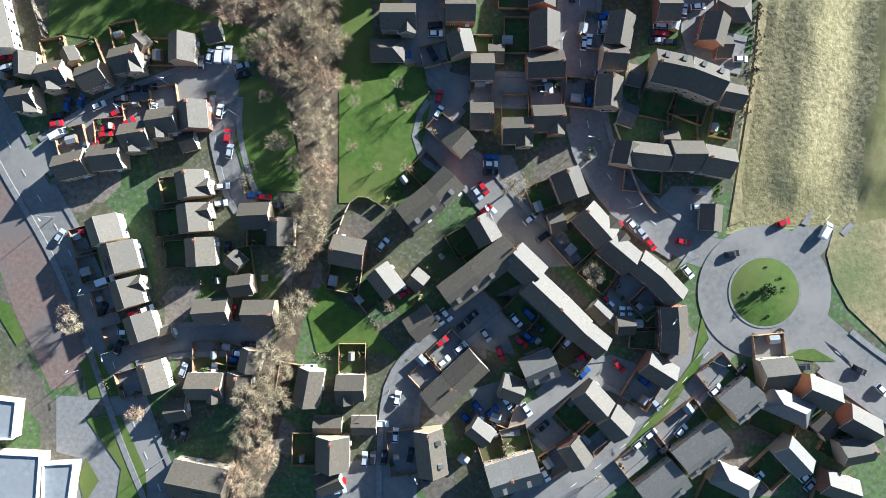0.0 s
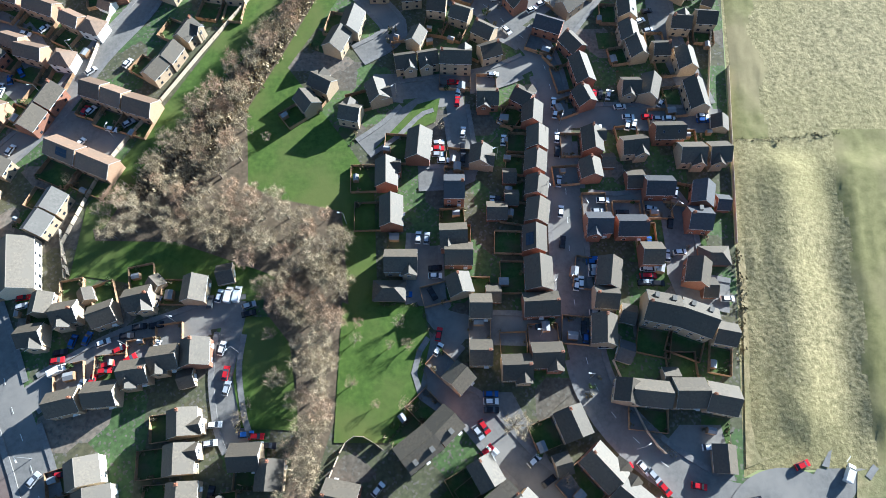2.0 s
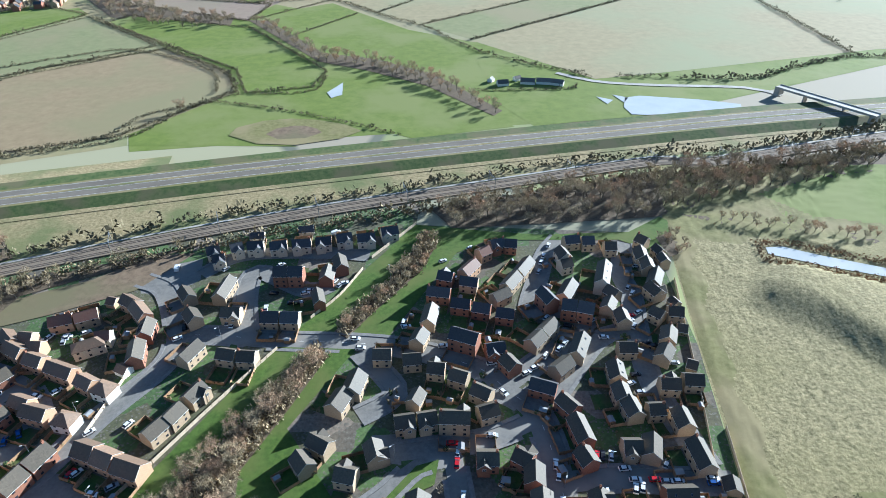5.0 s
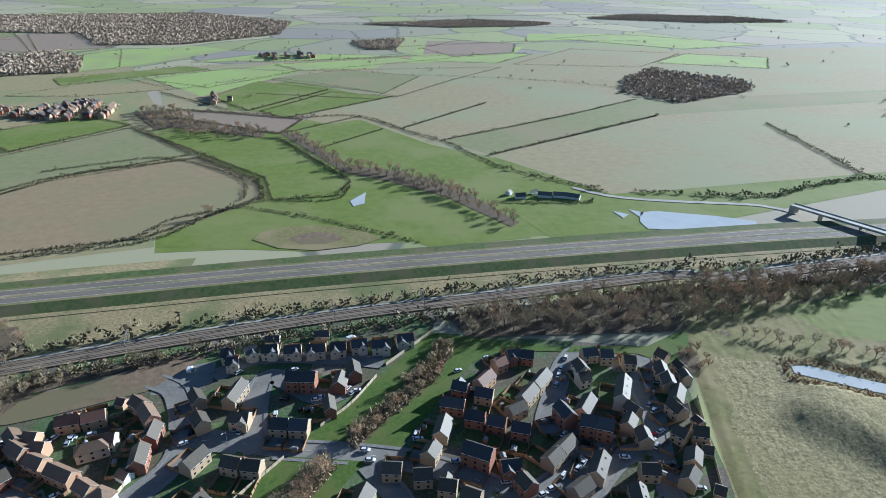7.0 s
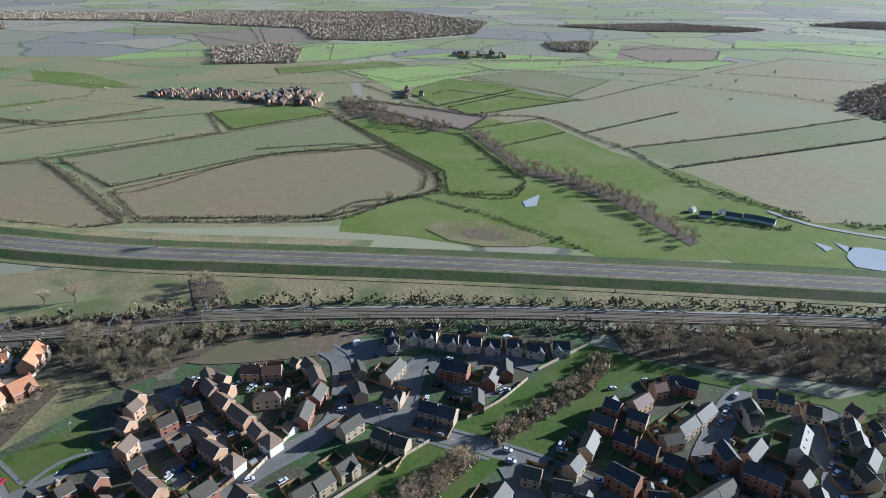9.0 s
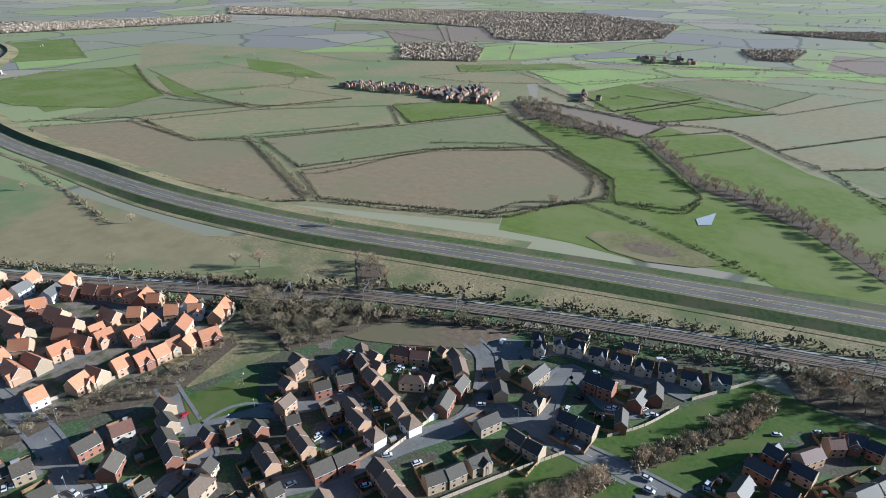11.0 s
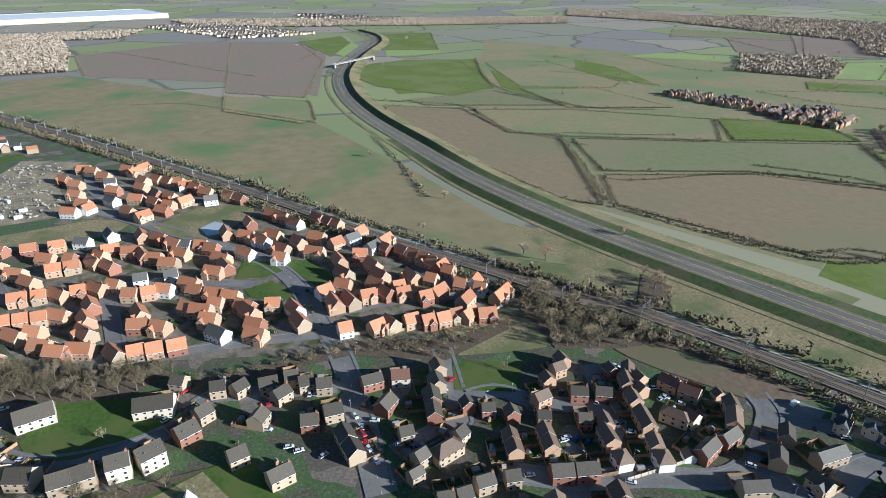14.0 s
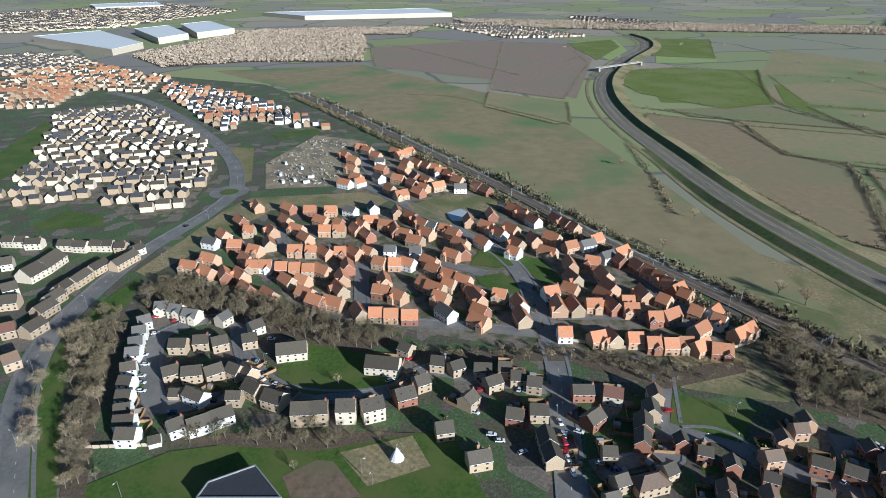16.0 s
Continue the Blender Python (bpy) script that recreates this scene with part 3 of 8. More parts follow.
strip("middle_lane", [(-7, 78.8), (-7.7, 61.7), (-6.8, 56.3)], 6, M["asphalt"], 0.090)
strip("yard_lane", [(43, 122.3), (60.2, 123.4), (79.2, 122.3), (96.4, 122.4)], 8, M["asphalt"], 0.094)
strip("yard_lane_two", [(42, 89.7), (57.3, 88.3), (73.9, 89.8), (75.9, 75.1), (76.1, 61.9), (87.9, 58.2)], 8, M["asphalt"], 0.098)
strip("bridge_street", [(-113.5, 192.5), (-91.9, 191.8), (-72.3, 189.1), (-34.1, 187.2), (-10.4, 183.2), (15, 172.9), (23.6, 163.1)], 9, M["asphalt"], 0.102)
strip("hill_street", [(23.6, 163.1), (40.7, 178.8), (53.9, 191.2), (65, 201.8)], 8, M["asphalt"], 0.106)
strip("hill_lane", [(65, 201.8), (48.7, 209.1), (38.6, 207.2), (46.3, 234.9), (52.1, 252.4), (60.7, 266.4)], 7, M["asphalt"], 0.110)
strip("edge_lane", [(91.2, 123.4), (81.6, 163.9), (83.6, 196.5), (86.7, 218.8), (85.9, 235), (93.6, 261.7)], 7, M["asphalt"], 0.114)
strip("edge_link", [(41.9, 157.8), (65.5, 189.5), (83.6, 196.5)], 6, M["asphalt"], 0.118)
strip("crescent_lane", [(34.4, 147.9), (18, 139.7), (-0.8, 135.8), (-17.3, 133.7), (-19.7, 141)], 7, M["asphalt"], 0.122)
strip("north_lane", [(-33.7, 182.5), (-18.8, 163.6), (-20.6, 156.3), (-30.9, 149.1)], 7, M["asphalt"], 0.126)
strip("park_street", [(-153.3, 99.3), (-136.5, 123), (-125.3, 148.9), (-111.3, 175.8), (-114, 196), (-128, 222.2), (-142.1, 230.2)], 8, M["asphalt"], 0.130)
strip("railside_lane", [(-115.8, 234.5), (-99.2, 249.7), (-61.4, 252.1), (-36.6, 249.9)], 6.5, M["asphalt"], 0.134)
strip("square_lane", [(-81.1, 185.7), (-90.1, 218.3), (-88.5, 236.6), (-62.7, 222.3), (-52.9, 226.4)], 8, M["asphalt"], 0.138)
strip("orchard_lane", [(-145.6, 146.1), (-161.3, 163.3), (-194, 175.6)], 7.5, M["asphalt"], 0.142)
strip("lower_lane_two", [(-198.3, 98), (-197.1, 123.1), (-181.2, 137), (-162.6, 164.8)], 7, M["asphalt"], 0.146)
strip("west_link", [(-238.6, 116.7), (-185.5, 100.1), (-184.9, 91.8), (-180.1, 66.8)], 7.5, M["asphalt"], 0.150)
strip("estate_avenue", [(-162.3, 54.4), (-204.3, 61), (-253.7, 68.1), (-297.7, 68), (-346.8, 66.6), (-386.2, 55.4), (-420.7, 34.5), (-469.9, 1.5), (-532.9, -43.8), (-547.7, -70.8)], 9, M["asphalt"], 0.154)
strip("main_road_west", [(-158.6, -143.1), (-203.7, -166.7), (-250.3, -189), (-307.8, -200.7), (-397.4, -191.9), (-483.8, -166), (-549.3, -164.1), (-657, -203.2), (-812, -295), (-950, -399), (-1026, -481)], 11, M["asphalt"], 0.158)
strip("crescent", [(-308.1, -103.5), (-262.8, -86.5), (-238.7, -65.1), (-231.7, -37.9), (-235.7, -12), (-250.3, 4.3), (-242, 28.6), (-231.3, 63.2)], 7, M["asphalt"], 0.162)
strip("orange_lane", [(-315, -59.7), (-307.7, -45.8), (-296.5, -13.3), (-291.6, 18), (-280.2, 63.1)], 6.5, M["asphalt"], 0.166)
strip("orange_lane_two", [(-443.1, -105.2), (-390.6, -85.6), (-383, -38.3), (-386.1, -15.2), (-370.7, 15.4), (-352.2, 43.7)], 6, M["asphalt"], 0.170)
strip("orange_lane_three", [(-404.2, 78.3), (-382.9, 106.2), (-350.2, 139.1), (-305.4, 150.9), (-273.9, 169)], 6, M["asphalt"], 0.174)
strip("orange_lane_four", [(-297.1, 77.6), (-294.9, 114.1), (-283.5, 151.5)], 6, M["asphalt"], 0.178)
strip("orange_lane_five", [(-378.5, -37.9), (-313.4, -33.3)], 6, M["asphalt"], 0.182)
strip("white_lane", [(-308.1, -103.5), (-303.2, -124.1), (-286.8, -139.9), (-246.7, -128), (-229.4, -116.5), (-235.7, -85.3)], 7, M["asphalt"], 0.186)
strip("new_lane", [(-508.3, -17.8), (-584.6, -47), (-646, -53.9)], 6, M["asphalt"], 0.190)
sheet("school_path", [(-112.8, -41.5), (-99.6, -42.3), (-104.5, -48.1), (-93.8, -47.2), (-86.6, -62.9), (-85.8, -77.6), (-107.6, -77.7), (-105.2, -59.9), (-112.7, -58)], M["footway"], 0.016)
sheet("parking_court", [(2.7, -24.8), (9.3, -14.9), (24.1, -8.3), (35.7, -22.3), (29.1, -29.7), (15.9, -28.9)], M["asphalt"], 0.017)
sheet("parking_yard", [(8.4, 28.9), (20, 28.9), (34, 1.6), (25.8, -0), (15.9, 11.5), (5.9, 23.1)], M["asphalt"], 0.018)
sheet("brick_plaza", [(-136.4, 32.8), (-124.8, 19.6), (-114.7, 3), (-104.7, -18.4), (-100.5, -31.6), (-107.8, -38.2), (-114.4, -39.9), (-124.5, -18.5), (-129.5, -5.3), (-136.1, -5.3)], M["brick_paving"], 0.019)
sheet("parking_yard", [(-133.9, 119.7), (-129.2, 125.2), (-105.9, 123.1), (-107.8, 111.1), (-112.3, 103.7), (-136, 111.1)], M["asphalt"], 0.020)
sheet("parking_yard", [(60.9, 131.2), (86, 131.3), (95.8, 118), (96.8, 125.7)], M["asphalt"], 0.021)
sheet("parking_yard", [(67.1, 19.9), (78.7, 19.9), (80.3, 5), (68.8, 6.7), (60.5, 13.3)], M["asphalt"], 0.022)
sheet("turning_yard", [(-142.8, 228.2), (-130, 243), (-119, 247.4), (-114.7, 230.3), (-123.7, 220.2), (-139, 220.1)], M["asphalt"], 0.023)
sheet("playground", [(-187.6, -101.6), (-197.9, -94), (-198.5, -75.9), (-188.3, -60.1), (-172.8, -48.6), (-169.4, -72.7), (-173.2, -94.4)], M["asphalt"], 0.024)
sheet("parking_yard", [(-157.4, 135.1), (-151.6, 150.3), (-142.6, 143.2), (-148.6, 127.6)], M["asphalt"], 0.025)
sheet("parking_yard", [(50.6, -4.9), (60.5, -8.2), (62.1, -15.7), (50.6, -21.5), (45.6, -18.2)], M["asphalt"], 0.026)
sheet("parking_yard", [(7.7, -39.7), (19.2, -36.3), (25.8, -47), (12.6, -51.2)], M["asphalt"], 0.027)
sheet("parking_yard", [(-36.8, -62.8), (-13.7, -57.8), (-13.7, -71.3), (-36.8, -71.3)], M["asphalt"], 0.028)
sheet("bypass_verge", [(75.7, -18.1), (77.6, -24.7), (74.7, -33), (65.7, -46.1), (55.8, -56.4), (53.5, -56), (63.8, -43.7), (72.8, -31.3)], M["lawn"], 0.200)
sheet("bypass_verge", [(90.2, -33.3), (101.7, -28), (108.3, -27.5), (114.9, -31.2), (108.3, -31.2), (101.7, -30.3), (93.5, -34.9), (83.5, -44.8), (74, -53), (72.3, -51.7)], M["lawn"], 0.204)
sheet("bank_by_roundabout", [(112.1, 0.1), (114.2, 7.6), (129.6, 10.9), (154.7, 8.5), (154.4, -60.8), (129.5, -26.3), (118.3, -15.6), (114.2, -8.1)], M["dry"], 0.208)
sheet("school_lawn", [(-106.2, -31.9), (-101.3, -28.6), (-93.8, -41.5), (-102.9, -42.5)], M["lawn"], 0.212)
sheet("school_lawn", [(-104.1, -48.1), (-93.8, -47.2), (-86.6, -62.9), (-85.9, -74.4), (-95.3, -74.4), (-93.7, -62.9)], M["lawn"], 0.216)
sheet("school_lawn", [(-104.1, -59.6), (-100.1, -66.2), (-104.3, -73.1), (-106, -66.2)], M["lawn"], 0.220)
sheet("school_lawn", [(-129.5, -13.5), (-126.2, -15.2), (-121.8, -25.1), (-124.4, -27), (-129.4, -18.8)], M["lawn"], 0.224)
sheet("corridor_lawn", [(-115.6, 61.4), (-115.7, 88.2), (-69.2, 185.1), (-35.7, 183.8), (-55.8, 143.6), (-31.5, 110.4), (-22.8, 96.4), (-20, 56.6), (-5.7, 54.6), (-3.7, 43.8), (-7.3, 26.4), (-15.6, 14.8), (-30.5, 14.8), (-30.6, 57.9), (-60.4, 56.2), (-113.5, 64.4)], M["lawn"], 0.228)
sheet("lane_lawn", [(-23.7, 109.3), (-8.9, 128.1), (-1.2, 130.6), (-2.7, 120.8), (-16.3, 113.8)], M["lawn"], 0.232)
sheet("close_lawn", [(-59.6, 51.2), (-47.1, 51.2), (-40.4, 18), (-56.9, 18.8), (-61.1, 32.9)], M["lawn"], 0.236)
sheet("south_lawn", [(-35.3, -8.4), (-27.1, -15), (-9.7, -31.4), (-22.1, -27.8), (-36.9, -29), (-39.4, -18.3)], M["lawn"], 0.240)
sheet("rail_lawn", [(-63.3, 192.9), (-14.3, 278.5), (13, 273.6), (49.6, 268.8), (98.3, 271.4), (118.9, 286.6), (134.6, 269), (111.9, 250.3), (91.2, 264.1), (23.9, 263.9), (7, 252.3), (-22.5, 192)], M["lawn"], 0.244)
sheet("square_lawn", [(-225.7, 116.2), (-210.9, 148.1), (-191.7, 131.7), (-205.5, 107.1)], M["lawn"], 0.248)
sheet("oval_lawn", [(-254.7, -70.8), (-287.3, -55.9), (-269.6, -30.2), (-249.8, -26.1), (-246.3, -6.8), (-238, -14.7), (-233.6, -48.5), (-238.7, -65.1)], M["lawn"], 0.252)
sheet("avenue_lawn", [(-365.2, 33.9), (-391.7, 44.2), (-381.3, 58.7), (-363.3, 63.7), (-359, 51.9)], M["lawn"], 0.256)
sheet("avenue_lawn", [(-348.7, 36.1), (-352.3, 54.7), (-328, 65.2), (-325.1, 54.4), (-337, 38.5)], M["lawn"], 0.260)
sheet("avenue_lawn", [(-381, 64.5), (-370.7, 84.1), (-337.4, 91.8), (-334.6, 76.9), (-358.7, 70.5)], M["lawn"], 0.264)
sheet("school_field", [(-183.4, -129.9), (-200.1, -103.8), (-203.5, -77.2), (-205.3, 12.6), (-164, 24.6), (-172.6, -130.9)], M["lawn"], 0.268)
sheet("road_verge", [(-245.6, -182.5), (-289.9, -191.7), (-339.9, -186.5), (-362.1, -178.1), (-325.1, -170.3), (-289.3, -182.6), (-240.4, -167), (-177.7, -137.6), (-178.3, -148.2)], M["lawn"], 0.272)
sheet("estate_field", [(-675, -451), (-827, -482), (-762, -435), (-628.5, -389.5), (-573.5, -390.9)], M["lawn"], 0.276)
sheet("estate_field", [(-455.7, -296.1), (-485.3, -285.1), (-476.9, -254.2), (-452.1, -241), (-444.1, -289.8)], M["lawn"], 0.280)
sheet("estate_field", [(-733.6, -170.5), (-758, -120.3), (-734.5, -110.4), (-711.5, -159.5)], M["lawn"], 0.284)
sheet("bank_grass", [(92.9, 74.7), (90.4, 49.8), (83.6, 8.3), (101.9, 15), (118.4, 25), (128.5, 74.8)], M["dry"], 0.288)
sheet("estate_yards", [(-482, -10), (-440, -95), (-390, -110), (-318, -75), (-290, -10), (-262, 60), (-252, 150), (-285, 172), (-360, 140), (-430, 95), (-505, 62)], M["yards"], 0.024, "paved drives and small front gardens between houses")
sheet("estate_yards", [(-655, -60), (-600, -80), (-530, -72), (-490, -20), (-498, 62), (-580, 24), (-640, -10)], M["yards"], 0.026, "paved drives and small front gardens between houses")
sheet("rough_verge", [(-508.7, -141.8), (-516.9, -47.7), (-500.2, -17.6), (-476.8, -35.6), (-477.2, -118.6), (-444.3, -133.4), (-390.0, -158.5), (-361.3, -174.2), (-370.0, -184.8), (-424.8, -169.8), (-482.3, -156.4)], M["dry"], 0.028, "olive rough grass beside the road")
sheet("rough_verge", [(-679.1, -206.0), (-672.2, -176.5), (-555.9, -152.7), (-548.2, -161.2), (-612.7, -184.5)], M["dry_green"], 0.029, "olive rough grass beside the road")
sheet("rail_waste", [(-198.9, 195.7), (-197.5, 214.2), (-165.6, 230.2), (-145.4, 249.6), (-124.3, 251.9), (-136.9, 230.2), (-142.1, 222.1), (-152.9, 216.2), (-173.6, 204.8), (-190, 197.5)], M["soil"], 0.292)
sheet("scrub_bank", [(-270.8, 128.1), (-266, 150.3), (-236.1, 179.3), (-215.7, 165.9), (-219.8, 148.1), (-229, 121.4)], M["dry"], 0.296)
sheet("building_site", [(-611.3, -151.4), (-723.9, -115.7), (-693.7, -60.3), (-648, -81.2), (-534.3, -64.3), (-531.4, -134.6)], M["site_soil"], 0.300)
sheet("allotment", [(-183.5, -54.8), (-191.9, -42.8), (-190.6, -35.9), (-171.9, -23.3), (-169.3, -48)], M["soil"], 0.304)
sheet("orchard", [(-195.5, -34.2), (-203.8, -4.2), (-185.9, 2.9), (-176.8, -21.5)], M["dry"], 0.308)
sheet("pond_bank", [(-479.7, -7.8), (-505.2, 26.4), (-495.1, 69.5), (-474.6, 66.9), (-434.1, 31.2), (-453.4, 5.7)], M["dry"], 0.312)
footways()


def graded(name, line, edges, mat):
    """A band along a line whose two edges have their own offset and height, each a function of the place."""
    (a, za), (b, zb) = edges
    verts = []
    for p, q in zip(sides(line, a), sides(line, b)):
        verts += [(*p.xy, za(p.x)), (*q.xy, zb(q.x))]
    return mesh_from(name, verts, [(2 * i, 2 * i + 1, 2 * i + 3, 2 * i + 2) for i in range(len(line) - 1)], mat)


def deck(x):
    """The carriageway's height: level with the fields in the west, on an embankment towards the bridge."""
    return 0.5 + 2.8 * ease(-620, -440, x) * (1 - ease(300, 440, x))


def crest(x):
    """The height of the bank along the north side: tall in the cutting, low further east."""
    return max(deck(x), 4.2 * (1 - ease(-420, -300, x))) + 0.4


def over(height, lift):
    return lambda x: height(x) + lift


def low(x):
    return 0.3


highway_line = [p * (1 - deck(p.x) / EYE_HEIGHT) for p in smooth_line(HIGHWAY, 14.0)]
for name, edges, m, said in (
    ("verge", ((-8.6, over(deck, 0)), (-10.6, over(deck, -0.05))), "dry_green", "yellow-green mown verge beside the dual carriageway"),
    ("embankment", ((-10.6, over(deck, -0.05)), (-18.5, low)), "embankment", "dark grass embankment below the dual carriageway"),
    ("verge", ((-18.5, low), (-23, low)), "dry", "pale rough grass track below the embankment"),
    ("verge", ((10.6, over(deck, 0)), (8.6, over(deck, 0))), "dry_green", "yellow-green mown verge beside the dual carriageway"),
    ("embankment", ((19, crest), (10.6, over(deck, 0))), "embankment", "dark shrubby bank above the dual carriageway"),
    ("embankment", ((38, low), (19, crest)), "dry", "pale rough grass back of the bank"),
):
    run = [p for p in highway_line if (p.x < -160 if edges[1][0] == 19 else p.x > -640 if edges[1][0] == -18.5 else True)]
    tagged(new(name, graded(name, run, edges, M[m])), said, "verge", kind="structure")
tagged(new("highway", graded("highway", highway_line, ((8.6, over(deck, 0.02)), (-8.6, over(deck, 0.02))), M["highway_asphalt"])), "grey dual carriageway with two lanes each way", "road", kind="structure")
tagged(new("central_reserve", graded("central_reserve", highway_line, ((1.1, over(deck, 0.12)), (-1.1, over(deck, 0.12))), M["dry"])), "narrow grass strip between the carriageways", "verge", kind="structure")
for at in (-7.9, -1.6, 1.6, 7.9):
    tagged(new("road_line", graded("road_line", highway_line, ((at + 0.09, over(deck, 0.06)), (at - 0.09, over(deck, 0.06))), M["road_paint"])), "white painted edge line", "road line", kind="structure")
rail_line = smooth_line(RAIL, 8.0)
tagged(new("railway_bed", ribbon("railway_bed", rail_line, 5.0, -5.0, M["ballast"], 0.75, 0.0)), "brown stone railway ballast", "railway", kind="structure")
for at in (-3.1, -1.7, 1.7, 3.1):
    tagged(new("rail", ribbon("rail", rail_line, at + 0.09, at - 0.09, M["rail_steel"], 0.95, 0.74)), "worn steel running rail", "rail", kind="structure")
tagged(new("trackside_path", ribbon("trackside_path", rail_line, 8.2, 6.6, M["concrete"], 0.3)), "pale path along the railway", "path", kind="structure")

# ---- the streets: x, y, turn, length, width, kind ----
street("west close", [
    (-119.5, 54, 92, 7, 6.5, "by"), (-111.7, 51.1, 12, 7.5, 7, "byg"), (-100.6, 50.8, 22, 7.5, 7, "by"), (-90.8, 55.6, 14, 8, 7, "byg"),
    (-74.8, 58.7, 90, 8, 7, "by"), (-66.8, 64.3, 13, 5, 6, "byG"), (-108.1, 57.2, 116, 4.5, 4.5, "byG"), (-87.6, 61.2, 137, 4.5, 4.5, "byG"),
    (-120.1, 44.3, 9, 7.5, 7, "byg"), (-106.3, 25.1, 14, 9, 7, "by"), (-96.1, 27.5, 6, 9, 7, "by"), (-87.9, 33.7, 9, 8, 7, "byg"),
    (-80.1, 37.8, 9, 8, 7, "byg"), (-71.6, 39.4, 96, 8, 8, "bk"), (-73.7, 32.3, 15, 4.5, 5, "byG"), (-72, 19.7, 99, 7.5, 8, "byg"),
])
street("west close", [
    (-71.5, 10.1, 97, 8, 8, "byg"), (-53.6, 10.7, 3, 8.5, 7, "by"), (-46.5, 6.2, 90, 8, 7, "by"), (-69.2, 0.4, 94, 8, 8, "by"),
])
street("west road", [
    (-96.7, 6.6, 108, 7.5, 9, "bc"), (-92.4, -1.4, 106, 8.5, 10, "bcp"), (-90.1, -11.4, 108, 8, 8, "byg"), (-86.1, -21.2, 108, 7.5, 8, "by"),
    (-65.9, -16.6, 4, 9.5, 7, "by"), (-52.4, -17.1, 1, 9, 7, "by"), (-57.6, -9.1, 8, 6.5, 5.5, "by"), (-82.6, -35.2, 107, 8.5, 7, "by"),
    (-67.6, -37.8, 0, 10, 7, "byg"), (-58.3, -38.5, 84, 8.5, 6.5, "by"), (-55, -30.6, 79, 6.5, 5.5, "by"), (-76.7, -45.2, 10, 6, 6, "byG"),
    (-69.4, -65.1, 169, 16, 10, "byp"), (-59.9, -2.2, 139, 4.5, 5, "byG"), (-79.8, -23.5, 22, 4.5, 4, "byG"),
])
street("south court", [
    (-27.2, 0.5, 169, 9.5, 8, "bk"), (-16.3, -7.8, 128, 8.5, 7, "by"), (-7.4, -7.6, 140, 4.5, 5.5, "byG"), (-6.1, -19.8, 36, 8, 7, "by"),
    (-38.3, -38.2, 80, 10.5, 7, "by"), (-26.3, -38.3, 0, 8, 7, "byg"), (-33.1, -49.7, 0, 8, 5, "byG"), (-22.7, -49.5, 0, 7, 5, "byG"),
    (-31.4, -56.9, 89, 9.5, 9, "by"), (-3.4, -56.7, 97, 13, 8, "byd"), (-0.4, -40.2, 43, 8.5, 8, "by"), (6.5, -33.7, 43, 10.5, 8, "by"),
    (10.7, -50.8, 141, 6.5, 5.5, "by"), (0.5, 19, 45, 7.5, 8, "bk3d"), (-6.5, 12.9, 38, 11, 8, "bk3d"), (5.2, -9.2, 37, 11, 8, "by3d"),
])
street("south court", [
    (14.6, -2, 38, 13, 8, "by3d"), (-32.8, -65.8, 21, 7, 6, "byG"),
])
street("terrace court", [
    (23, -3.3, 136, 10, 8, "by3"), (28.3, -11.3, 137, 10, 8, "by3"), (35.6, -18.3, 135, 10, 8, "by3"), (41.7, -23.8, 141, 10.5, 7, "by"),
    (27.5, -32.6, 23, 9.5, 8, "gkd"), (19.8, -38.5, 160, 6.5, 6.5, "by"), (37.8, -56.8, 123, 7.5, 7, "bk"), (16.7, -63.9, 18, 7, 9, "gyd"),
    (23.5, -61.8, 16, 7.5, 9, "gyd"), (11.6, 6.8, 120, 8, 7, "by"), (42.9, -42, 133, 9, 8, "by"), (49.3, -48.3, 135, 7, 8, "by"),
    (43.6, 8.3, 132, 11, 8, "bkg"), (50.3, 0.3, 140, 10, 8, "bkg"), (36.1, 19.8, 111, 8.5, 8, "by"), (32.9, 9.1, 16, 4.5, 5.5, "byG"),
])
street("terrace court", [
    (45.4, -16.6, 136, 6, 5, "byG"),
])
street("roundabout side", [
    (58.4, -4.2, 141, 7.5, 7, "bk"), (64.2, -9.6, 133, 8.5, 7, "bk"), (66, -18.4, 94, 7, 7, "bk"), (66, -24.9, 86, 6.5, 7, "bk"),
    (61.6, -33.1, 148, 9, 7, "bk"), (52.8, -20.6, 2, 5, 5, "byG"), (95.4, -33.8, 6, 9.5, 8, "by"), (107.6, -39.6, 158, 10, 8, "bk"),
    (118.9, -48.3, 151, 10.5, 8, "bk"), (98.5, -43.3, 156, 14, 7, "gyh"), (85.5, -41.7, 39, 10, 9, "gyd"), (74, -55.7, 37, 15, 9, "gyd"),
    (62.9, -66.2, 38, 13, 9, "gyd"), (100.1, -57.6, 133, 10, 7, "gy"), (110.5, -49.9, 42, 6, 6, "byG"), (117.8, -56, 11, 9.5, 7, "by"),
])
street("roundabout side", [
    (83, -64.6, 154, 12.5, 6.5, "gyh"), (113, -66.1, 162, 10, 7, "bk"),
])
street("green view", [
    (-12.9, 67.8, 0, 10, 7, "byg"), (-16.3, 58.9, 0, 9.5, 6, "byhG"), (4.8, 70.2, 0, 8.5, 7, "bk"), (5, 60.2, 105, 6.5, 7, "by"),
    (11.2, 53.5, 0, 6.5, 7, "by"), (29.1, 63.8, 90, 10.5, 8, "bk"), (29.2, 54.1, 3, 10.5, 7, "bk"), (15.3, 58, 0, 4.5, 5, "bkG"),
    (4.6, 32.3, 48, 6.5, 7, "by"), (11, 39.5, 0, 6.5, 7, "by"), (21.2, 35.3, 2, 8.5, 7, "byg"), (30.1, 38.8, 2, 9, 7, "bkg"),
])
